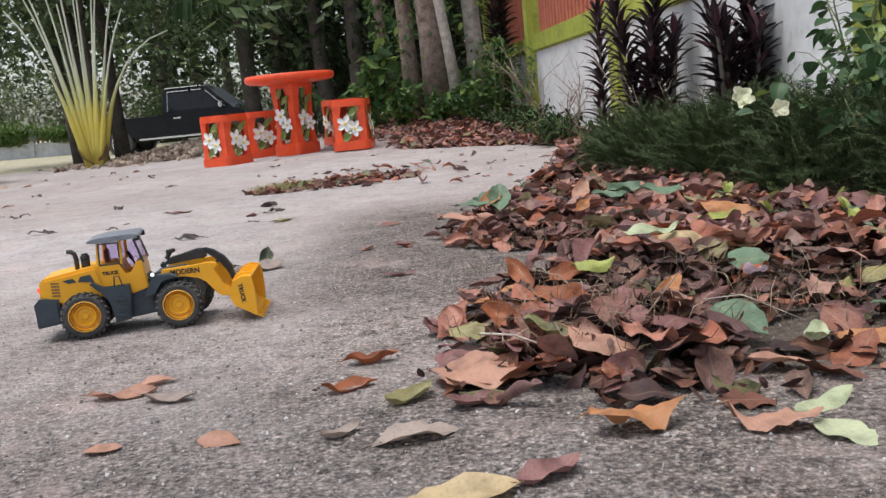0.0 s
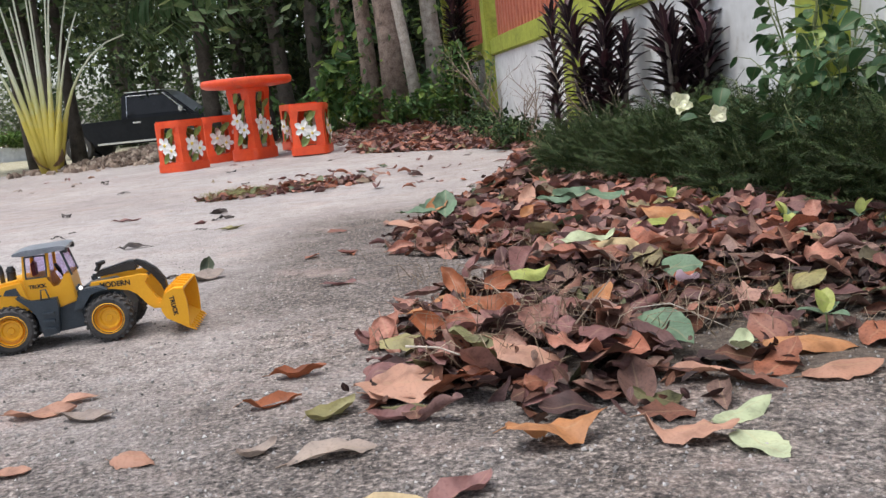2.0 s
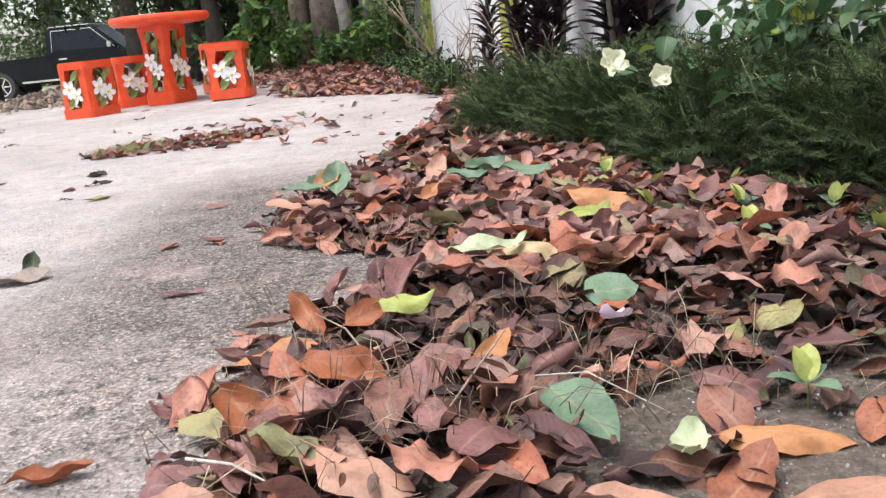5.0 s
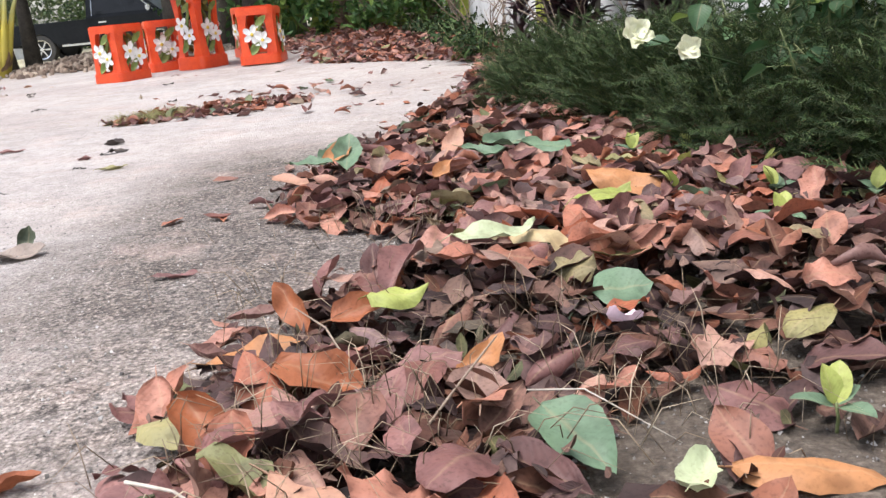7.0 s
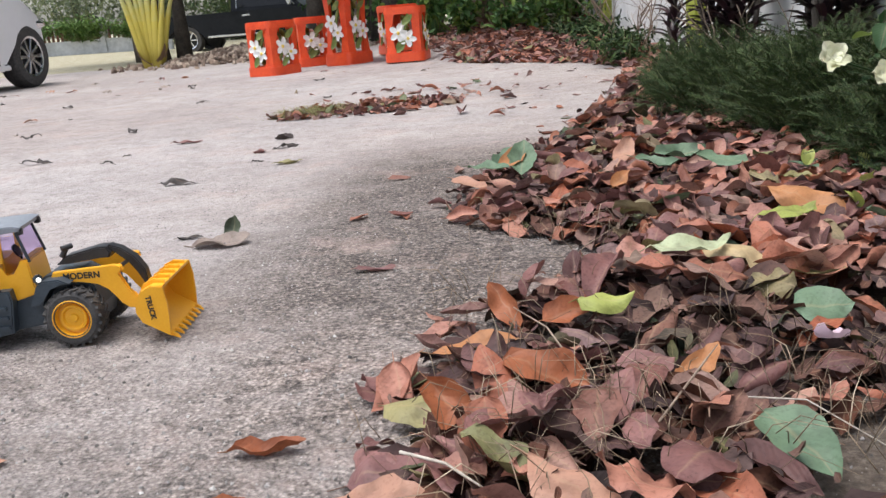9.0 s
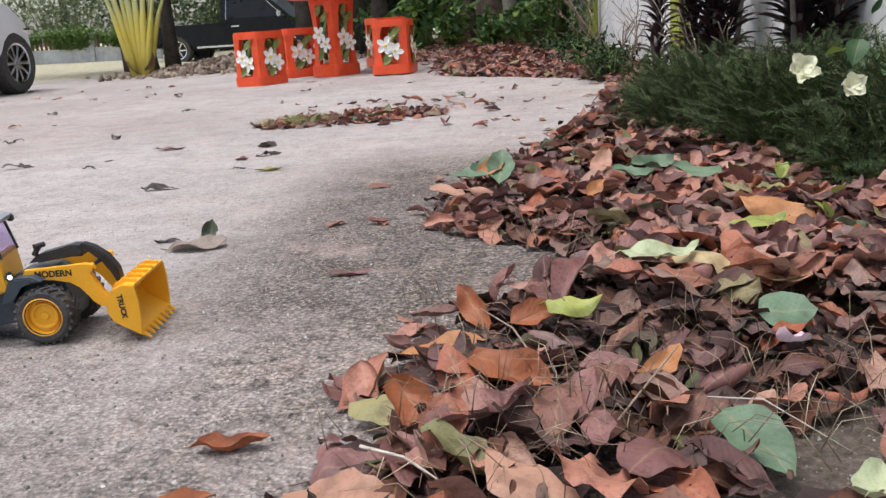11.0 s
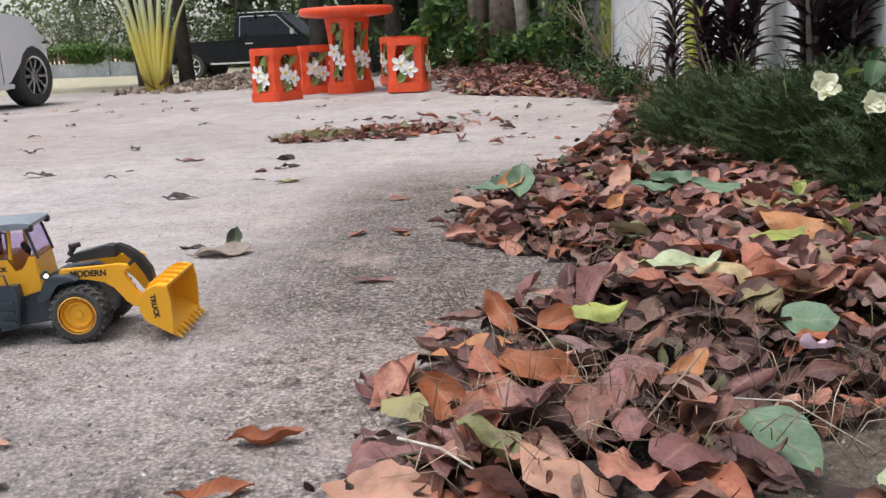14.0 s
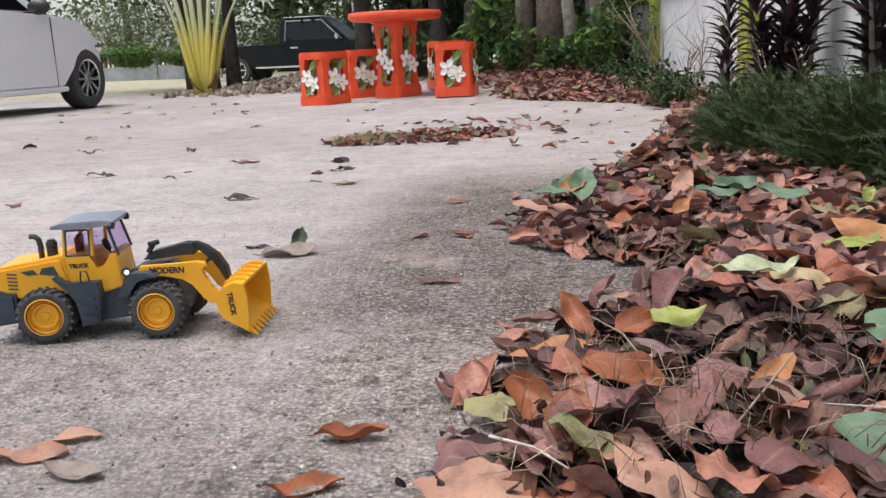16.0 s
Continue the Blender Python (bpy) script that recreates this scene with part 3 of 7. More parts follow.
def heap_depth(x, y):
    """How deep the leaves lie."""
    a = smooth01((x - heap_edge(y)) / 0.16)
    b = smooth01((y - near_edge(x)) / 0.16)
    far = 1.0 if y < 3 else max(0.45, 1 - (y - 3) * 0.25)
    lump = 0.55 + 0.55 * noise.noise((x * 4.2, y * 4.2, 3.1)) + 0.25 * noise.noise((x * 11, y * 11, 7.7))
    thin = 1.0 - 0.86 * smooth01((x - 0.30) / 0.2) * smooth01((1.38 - y) / 0.25)
    return 0.058 * a * b * far * thin * max(0.12, min(1.15, lump + 0.25))


# ---- ground ----
def steps(parts):
    out = []
    for a, b, n in parts:
        out += [a + (b - a) * i / n for i in range(n)]
    return out + [parts[-1][1]]


def build_ground():
    xs = steps([(-400, -60, 8), (-60, -12, 24), (-12, -2, 50), (-2, -1, 34), (-1, 1.1, 110), (1.1, 3, 30), (3, 12, 18), (12, 60, 16), (60, 400, 8)])
    ys = steps([(-400, -40, 6), (-40, -2, 14), (-2, 0.5, 14), (0.5, 3.0, 120), (3.0, 8, 100), (8, 16, 60), (16, 60, 44), (60, 400, 10)])
    vs, col = [], []
    for y in ys:
        for x in xs:
            z = ground_z(x, y)
            vs.append((x, y, z))
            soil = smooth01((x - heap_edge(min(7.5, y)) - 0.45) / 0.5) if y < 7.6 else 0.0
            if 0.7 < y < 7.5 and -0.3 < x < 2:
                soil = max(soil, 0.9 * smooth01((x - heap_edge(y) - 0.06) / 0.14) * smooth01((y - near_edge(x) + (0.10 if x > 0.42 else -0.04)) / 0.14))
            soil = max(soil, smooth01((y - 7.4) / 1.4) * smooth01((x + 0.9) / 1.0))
            soil = max(soil, smooth01((y - 11.0) / 2) * smooth01((x + 5) / 1.5))
            turf = smooth01((y - 12.2) / 1.8) * smooth01((-3.5 - x) / 2.5)
            turf = max(turf, smooth01((y - 18) / 6), smooth01((-11 - x) / 4))
            d = x - heap_edge(min(7.5, max(0.7, y)))
            dirt = smooth01((d + 0.50) / 0.4) * smooth01((3.6 - y) / 1.2)
            dirt = max(dirt, 0.62 * smooth01((2.1 - y) / 0.8))
            bare = 0.8 * smooth01((1.30 - y) / 0.45) + 0.4 * smooth01((0.98 - y) / 0.15)
            bare = max(bare, smooth01((d + 0.42) / 0.30) * smooth01((3.5 - y) / 1.0) * smooth01((y - 1.35) / 0.3))
            strip = smooth01((x + 0.50) / 0.40) * smooth01((3.5 - y) / 0.9) * smooth01((y - 1.38) / 0.3)
            corner = smooth01((x - 0.15) / 0.25) * smooth01((1.5 - y) / 0.2)
            dirt, bare = max(dirt, strip, 0.9 * corner), max(bare, 1.25 * strip, corner)
            col.append((soil, turf, dirt, bare))
    w = len(xs)
    fs = [(j * w + i, j * w + i + 1, (j + 1) * w + i + 1, (j + 1) * w + i) for j in range(len(ys) - 1) for i in range(w - 1)]
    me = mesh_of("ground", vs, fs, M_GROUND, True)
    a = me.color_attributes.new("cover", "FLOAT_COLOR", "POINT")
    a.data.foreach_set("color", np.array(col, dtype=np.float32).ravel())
    return tagged(new("ground", me), "worn grey concrete yard with gritty patches and soil edges", "ground", "", "structure")


build_ground()


# ---- garden wall of the house ----
WALL_A, WALL_B = Vector((0.515, 11.54, 0)), Vector((1.634, 0.0, 0))


def build_garden_wall():
    d = WALL_B - WALL_A
    long = d.length
    yaw = math.degrees(math.atan2(d.y, d.x))
    base = thing("wall_garden", pose(WALL_A.x, WALL_A.y, 0, 0, 0, yaw), "low white garden wall with lime green coping and posts", "wall", "", "structure")
    # local x runs along the wall towards the walk; local y points to the yard with a minus sign
    bm = bmesh.new()
    box(bm, (long / 2, 0.06, 0.33), (long, 0.10, 0.78), 0.004)
    part("panel", bm, M_HOUSEWHITE, base)
    bm = bmesh.new()
    box(bm, (long / 2, 0.06, 0.79), (long, 0.16, 0.15), 0.012)
    part("coping", bm, M_LIME, base, "lime green painted coping beam")
    for x in (0.0, 2.95, 5.9, 8.85, 11.5):
        bm = bmesh.new()
        box(bm, (x, 0.06, 0.95), (0.22, 0.22, 2.2), 0.012)
        part("post", bm, M_LIME, base, "lime green painted square post")
    for x in (0.0, 2.95, 5.9, 8.85):
        for k in range(21):
            bm = bmesh.new()
            box(bm, (x + 0.2 + k * 0.125, 0.06, 1.28), (0.075, 0.022, 0.86), 0.004)
            part("slat", bm, M_FENCERED, base, "brick red painted fence slat")
    for z in (0.95, 1.55):
        bm = bmesh.new()
        box(bm, (long / 2, 0.095, z), (long, 0.03, 0.05), 0.004)
        part("rail", bm, M_FENCERED, base)
    return base


build_garden_wall()


def build_far_fence():
    base = thing("wall_boundary", pose(-19.5, 27.5, ground_z(-14, 27), 0, 0, 1.5), "low weathered white boundary wall with posts and rusty fence", "wall", "", "structure")
    for k in range(9):
        bm = bmesh.new()
        box(bm, (-11 + 2.2 * k + 1.1, 0, 0.10), (2.02, 0.12, 0.62), 0.01)
        part("panel", bm, M_BOUNDARY, base)
        bm = bmesh.new()
        box(bm, (-11 + 2.2 * k, 0, 0.33), (0.17, 0.17, 1.04), 0.012)
        part("post", bm, M_BOUNDARY, base)
        bm = bmesh.new()
        for j in range(14):
            box(bm, (-11 + 2.2 * k + 0.2 + j * 0.14, 0, 0.62), (0.07, 0.03, 0.42))
        part("fence_panel", bm, M_FENCEBROWN, base, "rusty brown fence panel")
    return base


build_far_fence()


# ---- painted concrete table and stools ----
def rounded_square(half, r, n=5):
    pts = []
    for cx, cy, a0 in ((1, 1, 0), (-1, 1, 90), (-1, -1, 180), (1, -1, 270)):
        for i in range(n):
            a = radians(a0 + 90 * i / (n - 1))
            pts.append(((half - r) * cx + r * math.cos(a), (half - r) * cy + r * math.sin(a)))
    return pts


def flower_into(parent, x, z, y, size, seed):
    """Five white petals round a yellow heart, raised from the face that looks to -y."""
    rnd = random.Random(seed)
    turn = rnd.uniform(0, 6.28)
    head = None
    h = Heap()
    for k in range(5):
        a = turn + k * 2 * math.pi / 5
        v, f, u = leaf_data(0.64, 0.6, 0.6, 0.02, 0.2, 7, 4, k, 1.2, False)
        m = Matrix.Translation((x, y - 0.008, z)) @ Matrix.Rotation(radians(90), 4, "X") @ Matrix.Rotation(a, 4, "Z") @ Matrix.Translation((size * 0.28, 0, 0)) @ Matrix.Scale(size * 0.55, 4)
        h.add(v, f, u, m)
    me = h.mesh("flower", M_WHITEPETAL)
    head = part("flower", me, M_WHITEPETAL, parent, "white painted relief flower")
    bm = bmesh.new()
    bmesh.ops.create_uvsphere(bm, u_segments=8, v_segments=5, radius=size * 0.10, matrix=Matrix.Translation((x, y - 0.012, z)))
    part("flower_heart", bm, M_YELLOWCORE, head, "yellow flower heart")


def relief_leaf(parent, x, z, y, size, a):
    v, f, u = leaf_data(0.5, 0.7, 0.9, 0.02, 0.2, 6, 2, a, 0.9, False)
    h = Heap()
    h.add(v, f, u, Matrix.Translation((x, y - 0.006, z)) @ Matrix.Rotation(radians(90), 4, "X") @ Matrix.Rotation(a, 4, "Z") @ Matrix.Scale(size, 4))
    part("relief_leaf", h.mesh("relief_leaf", M_GREENPAINT), M_GREENPAINT, parent, "green painted relief leaf")


def lattice_block(parent, half, height, waist, seed, top=0.055, bottom=0.075):
    """A square concrete pedestal with round corners, open windows in its four faces, and painted flowers across them."""
    bm = bmesh.new()
    r = half * 0.34
    # corner posts, thinner at the waist
    for cx, cy in ((1, 1), (-1, 1), (-1, -1), (1, -1)):
        rings = []
        for i in range(9):
            t = i / 8
            z = bottom * 0.6 + (height - bottom * 0.6 - top * 0.6) * t
            wide = 0.43 + 0.26 * abs(2 * t - 1) ** 2.4
            sway = 1 - waist * (1 - (2 * t - 1) ** 2)
            o = half * sway
            w = half * wide
            ring = []
            for px, py in ((o, o), (o - w, o), (o - w, o - w * 0.45), (o - w * 0.45, o - w), (o, o - w)):
                if (px, py) == (o, o):
                    px, py = o - w * 0.13, o - w * 0.13
                ring.append(bm.verts.new((cx * px, cy * py, z)))
            rings.append(ring)
        for a, b in zip(rings, rings[1:]):
            for k in range(5):
                bm.faces.new((a[k], a[(k + 1) % 5], b[(k + 1) % 5], b[k]))
        bm.faces.new(rings[0])
        bm.faces.new(rings[-1])
    for z0, z1, s in ((0, bottom, 1.06), (height - top, height, 1.0)):
        pts = rounded_square(half * s, r)
        a = [bm.verts.new((x, y, z0)) for x, y in pts]
        b = [bm.verts.new((x, y, z1)) for x, y in pts]
        bm.faces.new(a[::-1])
        fb = bm.faces.new(b)
        for k in range(len(pts)):
            bm.faces.new((a[k], a[(k + 1) % len(pts)], b[(k + 1) % len(pts)], b[k]))
        bmesh.ops.bevel(bm, geom=list(fb.edges), offset=0.008, segments=2, affect="EDGES", clamp_overlap=True)
    body = part("body", bm, M_RED, parent, "orange-red painted concrete body", True)
    rnd = random.Random(seed)
    for side in range(4):
        face = new("window_relief", mesh_of("window_relief", *branch_bar(half, height, rnd), M_GREENPAINT))
        face.parent = parent
        face.matrix_basis = pose(0, 0, 0, 0, 0, 90 * side)
        yy = -half * (0.97 - waist * 0.6)
        c = height * 0.52
        flower_into(face, -half * 0.22, c + height * 0.05 * rnd.uniform(-1, 1.5), yy, 0.138, seed * 9 + side)
        flower_into(face, half * 0.28, c - height * 0.10, yy - 0.004, 0.126, seed * 9 + side + 4)
        relief_leaf(face, half * 0.30, height * 0.76, yy, 0.115, 0.7)
        relief_leaf(face, -half * 0.12, height * 0.28, yy, 0.12, 0.9)
        if height > 0.5:
            relief_leaf(face, -half * 0.1, height * 0.86, yy, 0.12, 1.2)
    return body


def branch_bar(half, height, rnd):
    p = [(-half * 0.55, -half * 0.8, height * 0.2), (-half * 0.1, -half * 0.84, height * 0.42), (half * 0.15, -half * 0.84, height * 0.62), (half * 0.5, -half * 0.8, height * 0.85)]
    v, f, u = tube_data(p, [0.012, 0.014, 0.013, 0.010], 6)
    return v, f


def build_table():
    t = thing("round_table", pose(-1.36, 7.93, ground_z(-1.4, 7.9), 0, 0, 57), "orange-red painted round concrete garden table with white relief flowers", "table")
    lattice_block(t, 0.142, 0.62, 0.15, 3, 0.05, 0.10)
    bm = bmesh.new()
    prof = [(0.10, 0.60), (0.345, 0.622), (0.375, 0.634), (0.385, 0.65), (0.385, 0.675), (0.375, 0.69), (0.30, 0.693)]
    seg = 48
    rings = [[bm.verts.new((r * math.cos(2 * math.pi * k / seg), r * math.sin(2 * math.pi * k / seg), z)) for k in range(seg)] for r, z in prof]
    for a, b in zip(rings, rings[1:]):
        for k in range(seg):
            bm.faces.new((a[k], a[(k + 1) % seg], b[(k + 1) % seg], b[k]))
    bm.faces.new(rings[0][::-1])
    bm.faces.new(rings[-1])
    part("tabletop", bm, M_RED, t, "round orange-red painted tabletop with a thick rim", True)


def build_stools():
    s = thing("garden_stool", pose(-1.865, 7.48, ground_z(-1.865, 7.48), 0, 0, 58), "orange-red painted concrete stool with white relief flowers", "stool", "stools round the table")
    lattice_block(s, 0.148, 0.41, 0.05, 11)
    for x, y, a in ((-1.74, 8.30, 20), (-0.82, 7.58, -4), (-1.02, 8.5, 30)):
        copy_thing(s, pose(x, y, ground_z(x, y), 0, 0, a))


build_table()
build_stools()


# ---- toy wheel loader ----
def wheel_into(parent, x, y, side, r=0.040, w=0.034):
    bm = bmesh.new()
    seg = 40
    prof = [(r * 0.62, -w / 2), (r * 0.86, -w / 2), (r * 0.97, -w * 0.40), (r, -w * 0.22), (r, w * 0.22), (r * 0.97, w * 0.40), (r * 0.86, w / 2), (r * 0.62, w / 2)]
    rings = [[bm.verts.new((x + q * math.cos(2 * math.pi * k / seg), y + yy, r + q * math.sin(2 * math.pi * k / seg))) for k in range(seg)] for q, yy in prof]
    n = len(prof)
    for i in range(n):
        a, b = rings[i], rings[(i + 1) % n]
        for k in range(seg):
            bm.faces.new((a[k], a[(k + 1) % seg], b[(k + 1) % seg], b[k]))
    tyre = part("wheel", bm, M_RUBBER, parent, "dusty black treaded tyre")
    bm = bmesh.new()
    for k in range(22):
        for s in (-1, 1):
            a = 2 * math.pi * (k + (0.5 if s > 0 else 0)) / 22
            m = Matrix.Translation((x, y, r)) @ Matrix.Rotation(-a, 4, "Y") @ Matrix.Translation((r * 0.985, s * w * 0.27, 0)) @ Matrix.Rotation(s * 0.5, 4, "X")
            box(bm, (0, 0, 0), (r * 0.11, w * 0.42, r * 0.105), 0, m)
    part("tread", bm, M_RUBBER, tyre)["kind"] = "stuff"
    bm = bmesh.new()
    rp = [(0.0, 0.30), (0.13, 0.30), (0.16, 0.22), (0.34, 0.20), (0.40, 0.30), (0.47, 0.30), (0.50, 0.16), (0.58, 0.18), (0.62, 0.42), (0.66, 0.50), (0.70, 0.48), (0.70, 0.1)]
    rings = [[bm.verts.new((x + q * r * math.cos(2 * math.pi * k / 32), y + side * yy * w * 1.04, r + q * r * math.sin(2 * math.pi * k / 32))) for k in range(32)] for q, yy in rp[1:]]
    for a, b in zip(rings, rings[1:]):
        for k in range(32):
            bm.faces.new((a[k], a[(k + 1) % 32], b[(k + 1) % 32], b[k]))
    bm.faces.new(rings[0])
    part("rim", bm, M_TOYYELLOW, tyre, "yellow plastic rim", True)


def lettering(text, parent, m, size, material, name="lettering"):
    cu = bpy.data.curves.new(name, "FONT")
    cu.body = text
    cu.size = size
    cu.extrude = 0.0002
    cu.offset = 0.00045
    cu.align_x, cu.align_y = "CENTER", "CENTER"
    cu.materials.append(material)
    ob = new(name, cu)
    ob.parent = parent
    ob.matrix_basis = m
    return ob


def build_loader():
    t = thing("toy_loader", pose(-0.547, 1.535, ground_z(-0.5, 1.5) + 0.0015, 0, 0, 12.5), "yellow and dark grey plastic toy wheel loader on concrete", "toy loader")
    # rear unit; x forward, y to its left
    xr, xf = -0.086, 0.084
    for y, s in ((-0.050, -1), (0.050, 1)):
        wheel_into(t, xr, y, s)
    bm = bmesh.new()
    plate(bm, [(-0.150, 0.030), (-0.150, 0.070), (-0.135, 0.074), (-0.07, 0.082), (0.0, 0.082), (0.03, 0.078), (0.036, 0.026), (-0.03, 0.020), (-0.04, 0.03), (-0.13, 0.026)], -0.036, 0.036, 0.003)
    part("rear_chassis", bm, M_TOYDARK, t, "dark blue-grey rear chassis", True)
    bm = bmesh.new()
    plate(bm, [(-0.168, 0.026), (-0.170, 0.068), (-0.160, 0.078), (-0.128, 0.074), (-0.126, 0.030)], -0.055, 0.055, 0.004)
    part("counterweight", bm, M_TOYDARK, t, "dark blue-grey rear counterweight", True)
    bm = bmesh.new()
    plate(bm, [(-0.160, 0.078), (-0.158, 0.104), (-0.150, 0.112), (-0.062, 0.124), (-0.056, 0.120), (-0.052, 0.080), (-0.052, 0.064), (-0.125, 0.060), (-0.128, 0.074)], -0.046, 0.046, 0.005)
    hood = part("engine_hood", bm, M_TOYYELLOW, t, "yellow engine hood", True)
    for k in range(5):
        bm = bmesh.new()
        plate(bm, [(-0.138, 0.080 + k * 0.0055), (-0.124, 0.0785 + k * 0.0055), (-0.124, 0.0805 + k * 0.0055), (-0.138, 0.082 + k * 0.0055)], -0.0468, 0.0468)
        part("vent", bm, M_TOYDARK, hood, "dark vent slot")
    bm = bmesh.new()
    plate(bm, [(-0.118, 0.105), (-0.100, 0.1075), (-0.094, 0.100), (-0.108, 0.099)], -0.0468, 0.0468)
    plate(bm, [(-0.092, 0.100), (-0.087, 0.109), (-0.070, 0.111), (-0.064, 0.096)], -0.0468, 0.0468)
    part("hood_window", bm, M_TOYDARK, hood, "dark side grille")
    for y in (-0.035, 0.035):
        bm = bmesh.new()
        box(bm, (-0.160, y, 0.092), (0.006, 0.012, 0.008), 0.0015)
        part("tail_light", bm, M_TAILLAMP, t, "lit red tail light")
    # steps and side platform
    for s in (-1, 1):
        bm = bmesh.new()
        plate(bm, [(-0.072, 0.094), (-0.066, 0.098), (-0.050, 0.085), (-0.006, 0.086), (-0.004, 0.070), (-0.010, 0.024), (-0.036, 0.020), (-0.040, 0.060), (-0.052, 0.074)], s * 0.036, s * 0.058, 0.002)
        step = part("side_step", bm, M_TOYDARK, t, "dark blue-grey side steps", True)
        for z in (0.034, 0.048, 0.062):
            bm = bmesh.new()
            box(bm, (-0.022, s * 0.060, z), (0.020, 0.006, 0.0055), 0.001)
            part("tread", bm, M_TOYDARK, step)
        bm = bmesh.new()
        v, f, u = tube_data([(-0.030, s * 0.060, 0.086), (-0.028, s * 0.061, 0.104), (-0.020, s * 0.061, 0.104), (-0.016, s * 0.060, 0.086)], [0.0014] * 4, 6)
        part("handrail", mesh_of("handrail", v, f, M_TOYDARK, True), M_TOYDARK, t, "dark hand rail")
    # cab
    bm = bmesh.new()
    plate(bm, [(-0.056, 0.082), (-0.058, 0.124), (-0.018, 0.124), (-0.012, 0.102), (0.000, 0.104), (0.010, 0.124), (0.020, 0.124), (0.026, 0.074), (-0.004, 0.066), (-0.010, 0.084)], -0.040, 0.040, 0.002)
    cab = part("cab", bm, M_TOYYELLOW, t, "yellow cab with violet tinted windows", True)
    for s in (-1, 1):
        for x0, x1 in ((-0.056, -0.052), (-0.016, -0.014)):
            bm = bmesh.new()
            rod(bm, (x0, s * 0.037, 0.122), (x1, s * 0.034, 0.164), 0.0032, 0.003, 8)
            part("pillar", bm, M_TOYYELLOW, cab, "yellow cab pillar")
        bm = bmesh.new()
        rod(bm, (0.022, s * 0.036, 0.120), (0.010, s * 0.034, 0.164), 0.0024, 0.0024, 8)
        part("front_pillar", bm, M_TOYDARK, cab)
        bm = bmesh.new()
        plate(bm, [(-0.052, 0.124), (-0.049, 0.160), (-0.018, 0.160), (-0.019, 0.124)], s * 0.0365, s * 0.0375)
        part("window_frame", frame_ring([(-0.053, 0.123), (-0.050, 0.161), (-0.017, 0.161), (-0.018, 0.123)], s * 0.0385, 0.0022), M_TOYDARK, cab)
        part("side_window", bm, M_TOYGLASS, cab, "violet tinted clear window")
        bm = bmesh.new()
        plate(bm, [(-0.012, 0.108), (-0.011, 0.160), (0.008, 0.160), (0.018, 0.124), (0.008, 0.122), (0.0, 0.106)], s * 0.0365, s * 0.0375)
        part("door_window", bm, M_TOYGLASS, cab, "violet tinted clear window")
    bm = bmesh.new()
    box(bm, (0.017, 0, 0.142), (0.0012, 0.066, 0.042), 0, Matrix.Translation((0.017, 0, 0.142)) @ Matrix.Rotation(radians(-15), 4, "Y") @ Matrix.Translation((-0.017, 0, -0.142)))
    part("windscreen", bm, M_TOYGLASS, cab, "violet tinted clear windscreen")
    bm = bmesh.new()
    plate(bm, [(-0.068, 0.165), (-0.068, 0.169), (-0.050, 0.173), (0.010, 0.1745), (0.020, 0.172), (0.019, 0.1665), (-0.040, 0.163)], -0.046, 0.046, 0.0015)
    roof = part("cab_roof", bm, M_TOYROOF, cab, "grey glossy plastic cab roof", True)
    for s in (-1, 1):
        bm = bmesh.new()
        box(bm, (0.018, s * 0.040, 0.1655), (0.008, 0.009, 0.009), 0.001)
        part("work_lamp", bm, M_TOYBLACK, roof, "black work lamp")
    bm = bmesh.new()
    box(bm, (-0.034, 0, 0.112), (0.022, 0.030, 0.016), 0.004)
    box(bm, (-0.044, 0, 0.132), (0.007, 0.028, 0.034), 0.003)
    part("seat", bm, M_SEAT, cab, "maroon plastic seat", True)
    bm = bmesh.new()
    rod(bm, (0.006, 0, 0.104), (-0.004, 0, 0.130), 0.0018, 0.0018, 8)
    rod(bm, (-0.006, 0, 0.130), (-0.003, 0, 0.1315), 0.010, 0.010, 14)
    part("steering_wheel", bm, M_TOYBLACK, cab, "black steering wheel")
    lettering("TRUCK", cab, pose(-0.036, -0.0404, 0.108, 90, 0, 0), 0.0085, M_INK)
    # stack and air filter
    v, f, u = tube_data([(-0.094, -0.020, 0.118), (-0.094, -0.020, 0.138), (-0.0955, -0.020, 0.147), (-0.101, -0.020, 0.152), (-0.108, -0.020, 0.1525)], [0.0042] * 5, 12)
    part("exhaust_stack", mesh_of("exhaust_stack", v, f, M_TOYBLACK, True), M_TOYBLACK, t, "black bent exhaust stack")
    bm = bmesh.new()
    rod(bm, (-0.080, -0.014, 0.120), (-0.080, -0.014, 0.136), 0.0078, 0.0078, 20)
    rod(bm, (-0.080, -0.014, 0.137), (-0.080, -0.014, 0.1425), 0.0085, 0.0075, 20)
    rod(bm, (-0.080, -0.014, 0.1425), (-0.080, -0.014, 0.146), 0.006, 0.005, 20)
    part("air_filter", bm, M_TOYBLACK, t, "black air filter", True)
    # front unit turns a little against the rear one
    pivot = new("front_unit", mesh_of("front_unit", *hinge_block(), M_TOYDARK))
    pivot.parent = t
    pivot.matrix_basis = pose(0.036, 0, 0, 0, 0, -7)
    fx = xf - 0.036
    for y, s in ((-0.050, -1), (0.050, 1)):
        wheel_into(pivot, fx, y, s)
